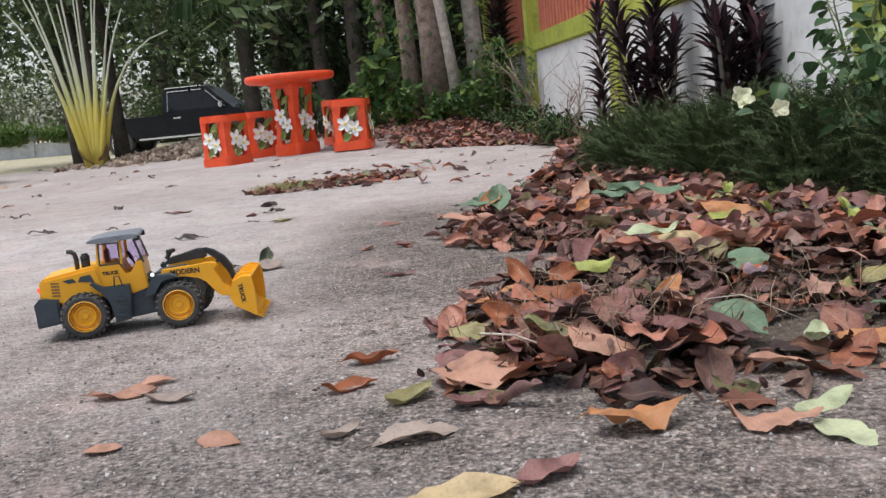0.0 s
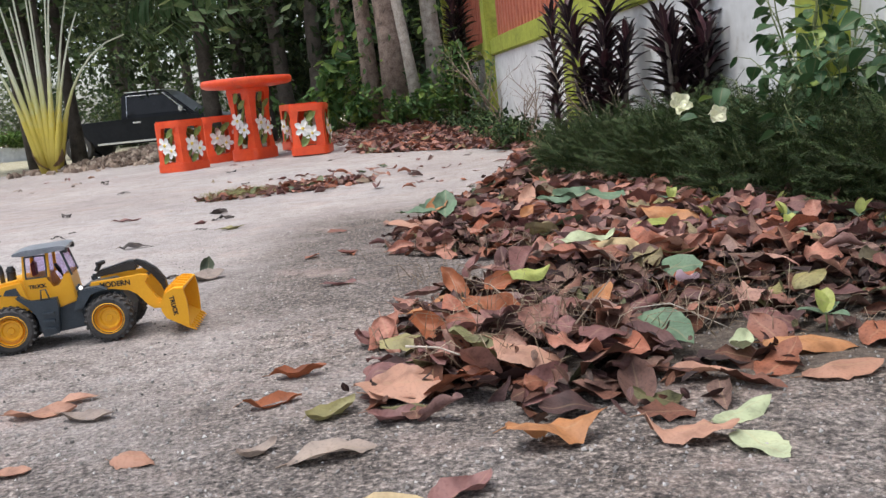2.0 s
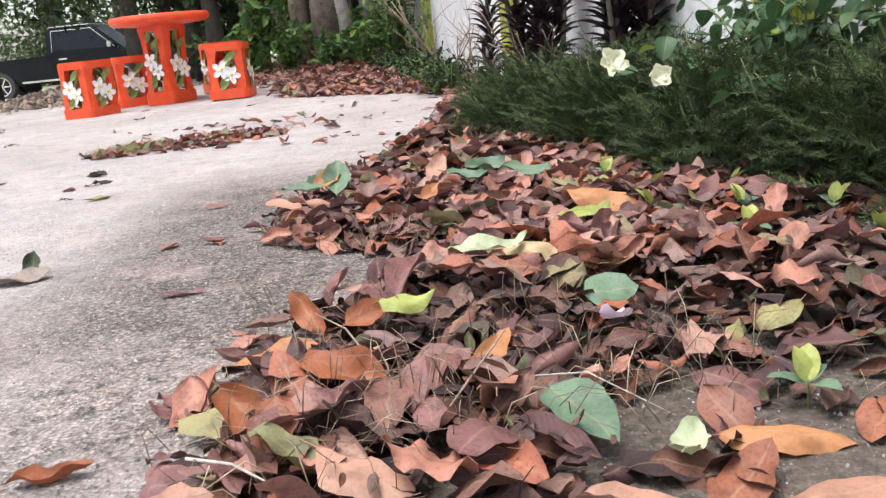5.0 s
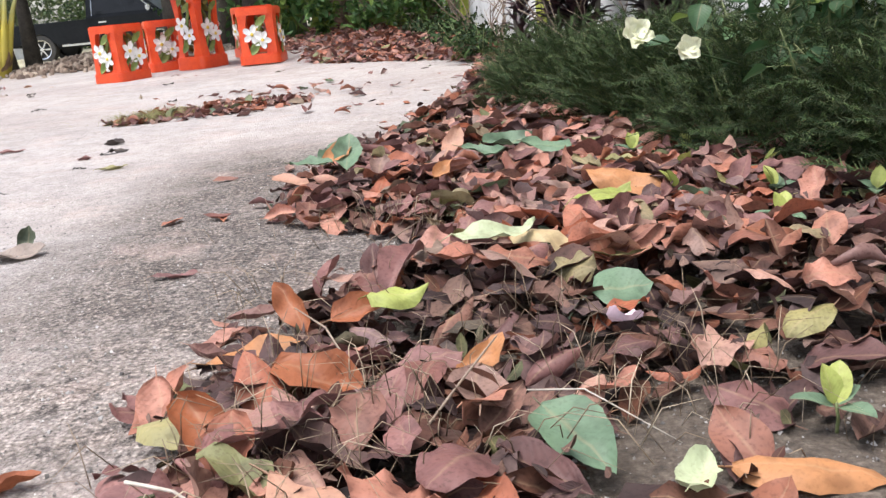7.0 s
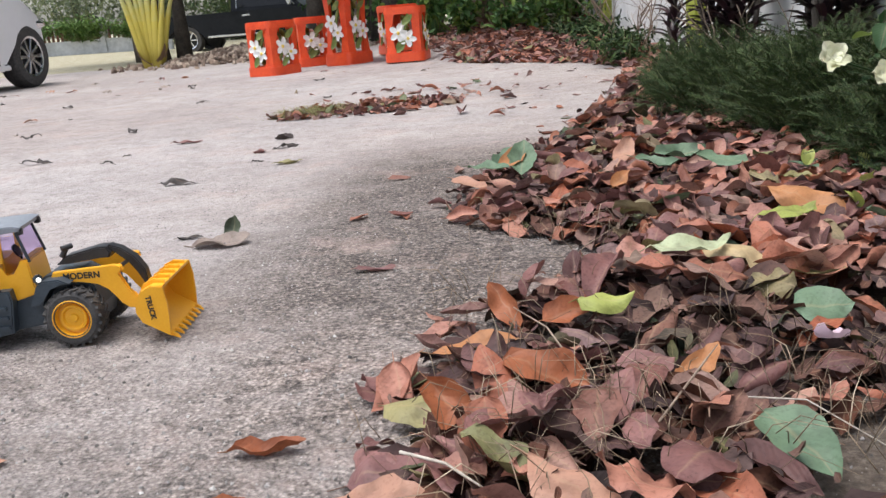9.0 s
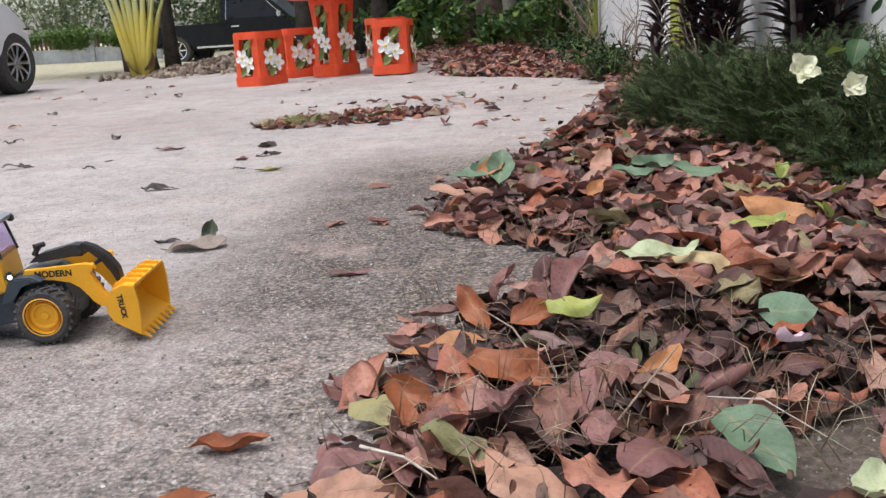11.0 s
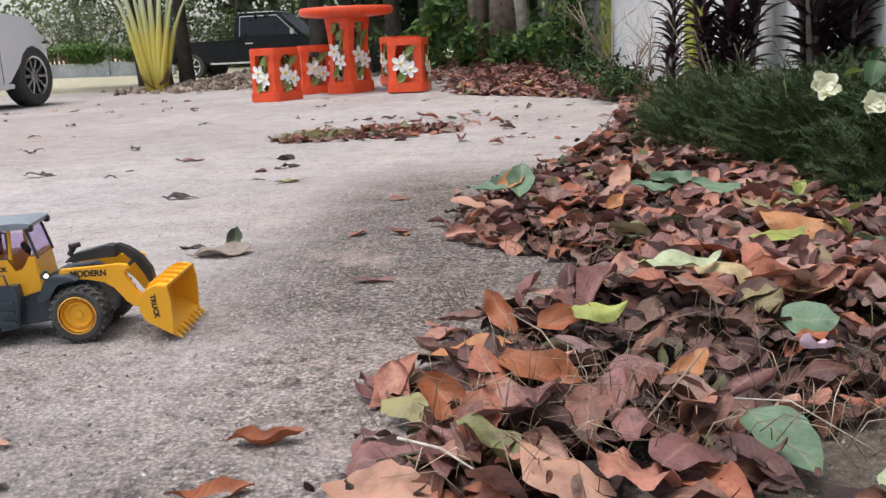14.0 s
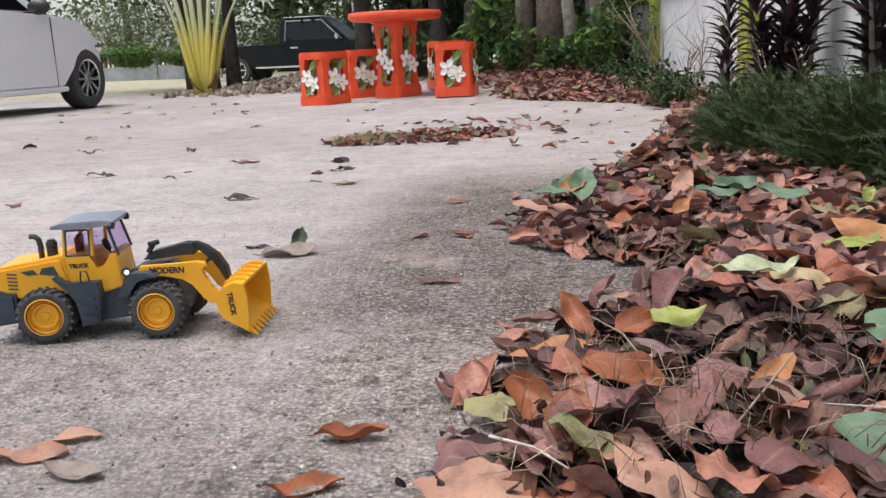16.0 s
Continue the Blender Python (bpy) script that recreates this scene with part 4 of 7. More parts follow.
    for s in (-1, 1):
        bm = bmesh.new()
        plate(bm, [(-0.010, 0.060), (0.004, 0.090), (0.012, 0.096), (0.036, 0.097), (0.050, 0.090), (0.022, 0.086), (0.008, 0.062)], s * 0.034, s * 0.062, 0.002)
        part("front_fender", bm, M_TOYDARK, pivot, "dark blue-grey front fender", True)
        bm = bmesh.new()
        box(bm, (0.004, s * 0.052, 0.098), (0.010, 0.014, 0.013), 0.003)
        lamp = part("headlamp_housing", bm, M_TOYDARK, pivot, "", True)
        bm = bmesh.new()
        bmesh.ops.create_uvsphere(bm, u_segments=12, v_segments=8, radius=0.0036, matrix=Matrix.Translation((0.0078, s * 0.0575, 0.098)))
        part("headlamp", bm, M_HEADLAMP, lamp, "lit white headlamp")
        # boom arm
        bm = bmesh.new()
        arm = [(0.018, 0.096), (0.022, 0.103), (0.085, 0.106), (0.107, 0.108), (0.119, 0.105), (0.121, 0.099), (0.112, 0.094), (0.124, 0.070), (0.140, 0.056), (0.142, 0.048), (0.134, 0.043),
               (0.122, 0.044), (0.112, 0.052), (0.098, 0.074), (0.084, 0.083), (0.060, 0.088), (0.022, 0.088)]
        plate(bm, arm, s * 0.033, s * 0.042, 0.0012)
        boom = part("boom_arm", bm, M_TOYYELLOW, pivot, "yellow boom arm", True)
        for px, pz in ((0.114, 0.102), (0.134, 0.049)):
            bm = bmesh.new()
            rod(bm, (px, s * 0.031, pz), (px, s * 0.044, pz), 0.0045, 0.0045, 16)
            part("pin", bm, M_TOYYELLOW, boom)
        if s < 0:
            lettering("MODERN", boom, pose(0.062, -0.0424, 0.0955, 90, 0, 0), 0.0125, M_INK)
    bm = bmesh.new()
    rod(bm, (0.134, -0.042, 0.049), (0.134, 0.042, 0.049), 0.003, 0.003, 10)
    part("cross_shaft", bm, M_TOYBLACK, pivot)
    bm = bmesh.new()
    rod(bm, (0.114, -0.042, 0.102), (0.114, 0.042, 0.102), 0.003, 0.003, 10)
    part("cross_shaft", bm, M_TOYBLACK, pivot)
    bm = bmesh.new()
    plate(bm, [(0.016, 0.106), (0.030, 0.118), (0.080, 0.129), (0.092, 0.128), (0.098, 0.120), (0.094, 0.112), (0.078, 0.112), (0.040, 0.108)], -0.014, 0.014, 0.002)
    part("tilt_cylinder", bm, M_TOYBLACK, pivot, "black tilt cylinder", True)
    bm = bmesh.new()
    plate(bm, [(0.090, 0.126), (0.104, 0.118), (0.120, 0.104), (0.132, 0.086), (0.138, 0.066), (0.144, 0.068), (0.141, 0.090), (0.128, 0.110), (0.110, 0.124), (0.094, 0.130)], -0.009, 0.009, 0.0015)
    part("bell_crank", bm, M_TOYBLACK, pivot, "black curved linkage arm", True)
    bm = bmesh.new()
    rod(bm, (0.026, -0.012, 0.118), (0.034, -0.012, 0.130), 0.0042, 0.0042, 12)
    rod(bm, (0.030, -0.018, 0.131), (0.040, -0.006, 0.132), 0.004, 0.004, 12)
    part("hydraulic_knob", bm, M_TOYBLACK, pivot)
    bucket_into(pivot)


def frame_ring(pts, y, w):
    bm = bmesh.new()
    for (x0, z0), (x1, z1) in zip(pts, pts[1:] + pts[:1]):
        rod(bm, (x0, y, z0), (x1, y, z1), w * 0.6, w * 0.6, 6)
    return bm


def hinge_block():
    bm = bmesh.new()
    plate(bm, [(-0.014, 0.026), (-0.016, 0.082), (0.004, 0.096), (0.050, 0.100), (0.066, 0.090), (0.082, 0.050), (0.076, 0.026), (0.03, 0.02)], -0.031, 0.031, 0.003)
    bmesh.ops.recalc_face_normals(bm, faces=bm.faces)
    v = [tuple(q.co) for q in bm.verts]
    bm.verts.index_update()
    f = [tuple(q.index for q in fc.verts) for fc in bm.faces]
    bm.free()
    return v, f


def bucket_into(parent):
    outer = [(0.176, 0.075), (0.160, 0.071), (0.148, 0.060), (0.143, 0.044), (0.147, 0.028), (0.158, 0.016), (0.200, 0.006)]
    inner = [(0.198, 0.0095), (0.162, 0.019), (0.151, 0.030), (0.1475, 0.044), (0.152, 0.058), (0.163, 0.067), (0.177, 0.071)]
    bm = bmesh.new()
    plate(bm, outer + inner, -0.068, 0.068)
    b = part("bucket", bm, M_TOYYELLOW, parent, "yellow toothed loader bucket", True)
    b.matrix_basis = pose(0.134, 0, 0.067) @ pose(0, 0, 0, 0, 17, 0) @ pose(-0.134, 0, -0.049)
    for s in (-1, 1):
        bm = bmesh.new()
        side = [(0.177, 0.074), (0.160, 0.071), (0.148, 0.060), (0.143, 0.044), (0.147, 0.028), (0.158, 0.016), (0.200, 0.006), (0.194, 0.030), (0.186, 0.055)]
        plate(bm, side, s * 0.066, s * 0.0705, 0.0008)
        sp = part("side_plate", bm, M_TOYYELLOW, b)
        if s < 0:
            lettering("TRUCK", sp, pose(0.166, -0.0709, 0.041, 90, 66, 0), 0.0105, M_INK)
    for k in range(8):
        y = -0.062 + k * 0.0177
        bm = bmesh.new()
        plate(bm, [(0.190, 0.0115), (0.206, 0.0075), (0.212, 0.003), (0.196, 0.005), (0.188, 0.007)], y - 0.0035, y + 0.0035, 0.0008)
        part("tooth", bm, M_TOYYELLOW, b)
    for k in range(5):
        y = -0.05 + k * 0.025
        bm = bmesh.new()
        plate(bm, [(0.142, 0.050), (0.146, 0.066), (0.158, 0.076), (0.174, 0.0785), (0.174, 0.072), (0.150, 0.062)], y - 0.003, y + 0.003, 0.0008)
        part("rib", bm, M_TOYYELLOW, b)


build_loader()


# ---- cars ----
def car_wheel(parent, x, y, side, r, w, spokes=10):
    bm = bmesh.new()
    prof = [(r * 0.66, -w / 2), (r * 0.93, -w / 2), (r, -w * 0.36), (r, w * 0.36), (r * 0.93, w / 2), (r * 0.66, w / 2)]
    rings = [[bm.verts.new((x + q * math.cos(2 * math.pi * k / 36), y + yy, r + q * math.sin(2 * math.pi * k / 36))) for k in range(36)] for q, yy in prof]
    for i in range(len(prof)):
        a, b = rings[i], rings[(i + 1) % len(prof)]
        for k in range(36):
            bm.faces.new((a[k], a[(k + 1) % 36], b[(k + 1) % 36], b[k]))
    ty = part("wheel", bm, M_RUBBER, parent, "black tyre with bright alloy rim", True)
    bm = bmesh.new()
    for k in range(spokes):
        a = 2 * math.pi * k / spokes
        m = Matrix.Translation((x, y + side * w * 0.36, r)) @ Matrix.Rotation(-a, 4, "Y")
        box(bm, (r * 0.36, 0, 0), (r * 0.58, 0.025, r * 0.10), 0.004, m)
    rod(bm, (x, y + side * w * 0.30, r), (x, y + side * w * 0.46, r), r * 0.14, r * 0.12, 20)
    rp = [(0.60, 0.30), (0.60, 0.46), (0.68, 0.50), (0.69, 0.30)]
    rings = [[bm.verts.new((x + q * r * math.cos(2 * math.pi * k / 36), y + side * yy * w, r + q * r * math.sin(2 * math.pi * k / 36))) for k in range(36)] for q, yy in rp]
    for i in range(4):
        a, b = rings[i], rings[(i + 1) % 4]
        for k in range(36):
            bm.faces.new((a[k], a[(k + 1) % 36], b[(k + 1) % 36], b[k]))
    part("rim", bm, M_CHROME, ty, "silver spoked alloy rim")
    bm = bmesh.new()
    rod(bm, (x, y - side * 0.01, r), (x, y + side * w * 0.12, r), r * 0.66, r * 0.66, 28)
    part("brake_disc", bm, M_CARDARK, ty)


def arch(cx, r, n=9):
    return [(cx - r * math.cos(math.pi * k / (n - 1)), max(0.20, 0.02 + 0.31 + r * math.sin(math.pi * k / (n - 1)))) for k in range(n)]


def shaped_body(outline, half, tuck):
    """A side outline drawn across the car, the flanks drawn in towards the sill and the shoulders, the nose narrowed in plan."""
    bm = bmesh.new()
    plate(bm, outline, -half, half)
    bmesh.ops.bevel(bm, geom=[e for f in bm.faces if len(f.verts) > 8 for e in f.edges], offset=0.07, segments=4, affect="EDGES", clamp_overlap=True)
    xs = [v.co.x for v in bm.verts]
    lo, hi = min(xs), max(xs)
    for v in bm.verts:
        e = max(0.0, (v.co.x - (hi - 0.9)) / 0.9)
        b = max(0.0, ((lo + 0.7) - v.co.x) / 0.7)
        v.co.y *= 1 - tuck * e * e - 0.12 * b * b
    return bm


def build_sedan():
    x0, y0 = -5.05, 9.55
    yaw = 87
    h = Vector((math.cos(radians(yaw)), math.sin(radians(yaw))))
    left = Vector((-h.y, h.x))
    # the outer right front tyre stands at (x0, y0)
    o = Vector((x0, y0)) - h * 1.30 + left * 0.80
    t = thing("parked_sedan", pose(o.x, o.y, ground_z(x0, y0) + 0.002, 0, 0, yaw), "white sedan parked on the concrete yard", "car")
    outline = [(-2.20, 0.32), (-2.18, 0.75), (-2.10, 0.98), (-1.55, 1.02), (-0.8, 0.99), (0.2, 0.96), (0.72, 0.95), (1.25, 0.89), (1.72, 0.78), (1.93, 0.66), (2.00, 0.50), (2.00, 0.30), (1.94, 0.20), (1.72, 0.20)]
    outline += arch(1.30, 0.36)[::-1][1:-1] + [(0.88, 0.19), (-0.88, 0.19)] + arch(-1.30, 0.36)[::-1][1:-1] + [(-1.75, 0.22)]
    part("body", shaped_body(outline, 0.85, 0.34), M_CARWHITE, t, "glossy white car body", True)
    bm = bmesh.new()
    plate(bm, [(-1.75, 0.97), (-1.15, 1.40), (-0.5, 1.47), (0.05, 1.44), (0.45, 1.27), (0.98, 0.92), (0.3, 0.90), (-1.0, 0.92)], -0.72, 0.72)
    for v in bm.verts:
        v.co.y *= 1 - 0.42 * max(0, v.co.z - 0.95)
    bmesh.ops.bevel(bm, geom=[e for f in bm.faces if len(f.verts) > 6 for e in f.edges], offset=0.04, segments=3, affect="EDGES", clamp_overlap=True)
    part("cabin", bm, M_CARWHITE, t, "white cabin shell", True)
    for s in (-1, 1):
        bm = bmesh.new()
        for pts in ([(0.62, 0.99), (0.18, 1.30), (-0.28, 1.38), (-0.30, 0.99)], [(-0.36, 0.99), (-0.34, 1.38), (-0.85, 1.36), (-1.25, 1.10), (-1.28, 0.99)]):
            q = []
            for x, z in pts:
                y = (0.72 * (1 - 0.42 * max(0, z - 0.95)) + 0.006) * s
                q.append(bm.verts.new((x, y, z)))
            r = [bm.verts.new(v.co - Vector((0, s * 0.03, 0))) for v in q]
            bm.faces.new(q)
            bm.faces.new(r[::-1])
            for k in range(4):
                bm.faces.new((q[k], q[(k + 1) % 4], r[(k + 1) % 4], r[k]))
        part("side_window", bm, M_DARKGLASS, t, "dark tinted side window")
        bm = bmesh.new()
        bmesh.ops.create_uvsphere(bm, u_segments=16, v_segments=10, radius=1, matrix=Matrix.Translation((0.52, s * 0.88, 1.02)) @ Matrix.Diagonal((0.075, 0.115, 0.075, 1)))
        box(bm, (0.52, s * 0.77, 0.965), (0.07, 0.12, 0.03), 0.01)
        part("wing_mirror", bm, M_CARDARK, t, "dark wing mirror", True)
        for x in (-0.18, -1.1):
            bm = bmesh.new()
            box(bm, (x, s * 0.862, 0.82), (0.20, 0.030, 0.030), 0.01)
            part("door_handle", bm, M_CHROME, t, "chrome door handle", True)
        for x in (0.72, -0.35, -1.35):
            bm = bmesh.new()
            box(bm, (x, s * 0.850, 0.58), (0.008, 0.006, 0.70))
            part("door_gap", bm, M_CARDARK, t)
        bm = bmesh.new()
        box(bm, (0, s * 0.852, 0.225), (1.75, 0.03, 0.05), 0.01)
        part("sill", bm, M_CARWHITE, t, "white side sill", True)
        bm = bmesh.new()
        bmesh.ops.create_uvsphere(bm, u_segments=14, v_segments=8, radius=1, matrix=Matrix.Translation((1.80, s * 0.56, 0.64)) @ Matrix.Diagonal((0.20, 0.14, 0.07, 1)))
        part("headlight", bm, M_CHROME, t, "clear headlight", True)
        for x in (1.30, -1.30):
            car_wheel(t, x, s * 0.74, s, 0.31, 0.20)
    bm = bmesh.new()
    plate(bm, [(-1.9, 0.2), (-1.9, 0.5), (1.85, 0.5), (1.85, 0.2)], -0.60, 0.60)
    part("underbody", bm, M_CARDARK, t)
    bm = bmesh.new()
    q = [bm.verts.new(c) for c in ((0.47, -0.60, 1.275), (0.47, 0.60, 1.275), (0.96, 0.66, 0.95), (0.96, -0.66, 0.95))]
    r = [bm.verts.new(v.co + Vector((0.012, 0, 0.012))) for v in q]
    bm.faces.new(q[::-1])
    bm.faces.new(r)
    for k in range(4):
        bm.faces.new((q[k], q[(k + 1) % 4], r[(k + 1) % 4], r[k]))
    part("windscreen", bm, M_DARKGLASS, t, "dark windscreen")


build_sedan()


def build_pickup():
    x0, y0 = -8.05, 26.0
    t = thing("parked_pickup", pose(x0 - 0.2, y0, ground_z(x0, y0) - 0.02, 0, 0, -3), "black pickup truck parked under the trees", "pickup")
    outline = [(-2.0, 0.48), (-2.02, 1.02), (0.25, 1.03), (2.05, 1.04), (2.75, 0.98), (2.95, 0.88), (3.0, 0.55), (2.95, 0.36), (2.62, 0.36)] + [(x, z + 0.08) for x, z in arch(2.15, 0.42)[::-1][1:-1]] + [(1.65, 0.34), (-0.6, 0.36)] + [(x, z + 0.08) for x, z in arch(-1.0, 0.42)[::-1][1:-1]] + [(-1.55, 0.45)]
    part("body", shaped_body(outline, 0.88, 0.15), M_CARBLACK, t, "glossy black pickup body", True)
    bm = bmesh.new()
    plate(bm, [(0.22, 1.0), (0.28, 1.64), (0.42, 1.72), (1.35, 1.72), (1.55, 1.66), (2.25, 1.05), (2.2, 0.98)], -0.76, 0.76)
    for v in bm.verts:
        v.co.y *= 1 - 0.2 * max(0, v.co.z - 1.0)
    bmesh.ops.bevel(bm, geom=[e for f in bm.faces if len(f.verts) > 6 for e in f.edges], offset=0.04, segments=3, affect="EDGES", clamp_overlap=True)
    part("cab", bm, M_CARBLACK, t, "black cab", True)
    bm = bmesh.new()
    box(bm, (0.88, 0, 1.735), (1.05, 1.26, 0.022), 0.008)
    part("roof_panel", bm, M_CARWHITE, t, "pale bright roof edge", True)
    for s in (-1, 1):
        bm = bmesh.new()
        q = [bm.verts.new((x, s * (0.76 * (1 - 0.2 * max(0, z - 1.0)) + 0.008), z)) for x, z in ((0.42, 1.12), (0.45, 1.60), (1.45, 1.60), (1.98, 1.12))]
        r = [bm.verts.new(v.co - Vector((0, s * 0.03, 0))) for v in q]
        bm.faces.new(q)
        bm.faces.new(r[::-1])
        for k in range(4):
            bm.faces.new((q[k], q[(k + 1) % 4], r[(k + 1) % 4], r[k]))
        part("side_window", bm, M_DARKGLASS, t, "dark tinted window")
        bm = bmesh.new()
        rim = [(x, s * (0.76 * (1 - 0.2 * max(0, z - 1.0)) + 0.014), z) for x, z in ((0.40, 1.10), (0.43, 1.63), (1.46, 1.63), (2.03, 1.10))]
        for a, b in zip(rim, rim[1:]):
            rod(bm, a, b, 0.014, 0.014, 6)
        part("window_trim", bm, M_CHROME, t, "bright window trim")
        bm = bmesh.new()
        box(bm, (1.95, s * 0.92, 1.18), (0.10, 0.18, 0.16), 0.03)
        part("wing_mirror", bm, M_CHROME, t, "", True)
        bm = bmesh.new()
        box(bm, (0.7, s * 0.885, 0.92), (0.22, 0.03, 0.04), 0.01)
        part("door_handle", bm, M_CHROME, t)
        bm = bmesh.new()
        box(bm, (0.6, s * 0.89, 0.42), (2.1, 0.06, 0.05), 0.015)
        part("side_bar", bm, M_CHROME, t, "bright side bar")
        for x in (2.15, -1.0):
            car_wheel(t, x, s * 0.76, s, 0.37, 0.24, 6)
        bm = bmesh.new()
        box(bm, (-2.0, s * 0.80, 0.85), (0.05, 0.14, 0.30), 0.015)
        part("tail_light", bm, M_REDINK, t, "red tail light")


build_pickup()


# ---- trees ----
def build_tree(name, x, y, height, r, lean, crown_base, crown_r, leaves, leaf_size, seed, bark, label, vines=0, fork=3, crown_mat=None):
    crown_mat = crown_mat or M_TREELEAF
    rnd = random.Random(seed)
    z0 = ground_z(x, y) - 0.05
    t = thing(name, pose(x, y, z0), label, "tree")
    pts, rad = [], []
    n = 9
    for i in range(n):
        s = i / (n - 1)
        pts.append((lean[0] * s * height + 0.05 * math.sin(seed + 5 * s) * s * 2, lean[1] * s * height + 0.05 * math.cos(seed * 2 + 4 * s), s * height))
        rad.append(r * (1.25 - 0.3 * min(1, s * 8)) * (1 - 0.55 * s))
    h = Heap()
    h.add(*tube_data(pts, rad, 12))
    tips = []
    for k in range(fork):
        i = rnd.randint(3, 7)
        p = Vector(pts[i])
        a = rnd.uniform(0, 6.28)
        ln = height * rnd.uniform(0.18, 0.35)
        q = [p, p + Vector((math.cos(a) * ln * 0.45, math.sin(a) * ln * 0.45, ln * 0.30)), p + Vector((math.cos(a) * ln, math.sin(a) * ln, ln * 0.45))]
        h.add(*tube_data(q, [rad[i] * 0.5, rad[i] * 0.33, rad[i] * 0.12], 7))
        tips.append(q[2])
    part("trunk", h.mesh("trunk", bark), bark, t)
    h = Heap()
    clumps = [Vector((rnd.gauss(lean[0] * height * 0.7, crown_r * 0.5), rnd.gauss(lean[1] * height * 0.7, crown_r * 0.5), crown_base + (height * 1.08 - crown_base) * rnd.random() ** 1.3)) for _ in range(max(8, leaves // 70))] + tips
    mats = []
    for _ in range(leaves):
        c = rnd.choice(clumps)
        s = crown_r * 0.24
        p = c + Vector((rnd.gauss(0, s), rnd.gauss(0, s), rnd.gauss(0, s * 0.7)))
        mats.append(Matrix.LocRotScale(p, Euler((rnd.gauss(0, 0.7), rnd.gauss(0.3, 0.6), rnd.uniform(0, 6.28))), Vector((1, 1, 1)) * leaf_size * rnd.uniform(0.6, 1.3)))
    h.strew(rnd, TINYLEAVES, mats)
    part("crown", h.mesh("crown", crown_mat), crown_mat, t)
    if vines:
        h = Heap()
        for _ in range(vines):
            s = rnd.random() ** 1.6 * 0.4
            i = s * (n - 1)
            p = Vector(pts[int(i)]).lerp(Vector(pts[min(n - 1, int(i) + 1)]), i % 1)
            a = rnd.uniform(0, 6.28)
            p += Vector((math.cos(a), math.sin(a), 0)) * (r * rnd.uniform(0.9, 2.2))
            v, f, u = rnd.choice(LOWLEAVES)
            h.add(v, f, u, Matrix.Translation(p) @ Euler((rnd.gauss(0, 0.6), rnd.gauss(0.6, 0.5), a)).to_matrix().to_4x4() @ Matrix.Scale(rnd.uniform(0.06, 0.15), 4))
        part("climbing_vine", h.mesh("climbing_vine", M_SHRUB), M_SHRUB, t, "green climbing leaves")
    return t


TREES = [
    # the group beside the garden wall
    (-0.40, 9.9, 7.0, 0.095, (-0.03, 0.0), 2.2, 1.6, 900, 0.20, 1, M_BARK, 260),
    (-0.12, 9.7, 7.5, 0.135, (-0.05, 0.0), 2.6, 1.6, 900, 0.20, 2, M_BARK, 60),
    (0.10, 9.2, 6.5, 0.060, (-0.10, 0.0), 3.0, 1.2, 500, 0.18, 3, M_BARKPALE, 0),
    (0.32, 9.9, 7.0, 0.105, (-0.02, 0.02), 2.6, 1.4, 700, 0.2, 4, M_BARKPALE, 160),
    (-0.62, 10.3, 6.5, 0.06, (-0.08, 0.0), 1.5, 1.4, 900, 0.2, 5, M_BARK, 420),
    (0.62, 10.4, 6.0, 0.07, (0.02, 0.0), 1.8, 1.2, 500, 0.2, 6, M_DARKBARK, 200),
    # leaning stems behind the palm
    (-5.75, 14.6, 7.0, 0.14, (-0.09, 0.02), 2.0, 2.0, 2200, 0.18, 7, M_DARKBARK, 0),
    (-5.45, 14.9, 7.0, 0.11, (-0.02, 0.0), 2.2, 2.0, 2200, 0.18, 8, M_DARKBARK, 0),
    (-5.60, 14.2, 6.5, 0.06, (0.03, 0.02), 2.4, 1.8, 2200, 0.18, 9, M_DARKBARK, 0),
    (-6.4, 15.4, 7.0, 0.10, (-0.05, 0.0), 2.0, 2.0, 2200, 0.18, 10, M_DARKBARK, 0),
]
for i, (x, y, hgt, r, lean, cb, cr, n, ls, sd, bark, vn) in enumerate(TREES):
    build_tree("tree", x, y, hgt, r, lean, cb, cr, n, ls, sd, bark,
               "slender pale-barked tree with climbing leaves" if bark is M_BARKPALE else "rough brown-barked tree trunk standing in leaf litter" if bark is M_BARK else "dark slender tree with leaning trunk", vn)
rnd = random.Random(41)
# the dark thicket behind the table, its shade put into the leaf colour
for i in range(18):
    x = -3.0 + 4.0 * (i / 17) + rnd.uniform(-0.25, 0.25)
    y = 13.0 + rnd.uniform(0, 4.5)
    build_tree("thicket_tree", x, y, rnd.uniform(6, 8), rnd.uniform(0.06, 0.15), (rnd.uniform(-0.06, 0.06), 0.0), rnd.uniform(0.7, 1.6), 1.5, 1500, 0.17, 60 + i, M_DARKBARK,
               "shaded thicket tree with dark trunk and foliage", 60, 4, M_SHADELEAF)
# the far edge of the wood; the left trees carry distance haze in their colour
for i in range(26):
    x = -44 + 66 * (i / 25) + rnd.uniform(-1.5, 1.5)
    y = 36 + rnd.uniform(0, 10) - max(0.0, x + 8) * 0.75
    if x > -6:
        y = max(y, 19)
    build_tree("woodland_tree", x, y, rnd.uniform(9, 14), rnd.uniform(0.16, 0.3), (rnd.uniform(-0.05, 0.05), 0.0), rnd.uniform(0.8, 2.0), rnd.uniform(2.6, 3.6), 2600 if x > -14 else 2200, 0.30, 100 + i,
               M_DARKBARK, "tall woodland tree with dense green crown" if x > -14 else "woodland tree beyond the boundary wall, distance haze painted into its pale green", 0, 5, M_TREELEAF if x > -14 else M_HAZEDLEAF)
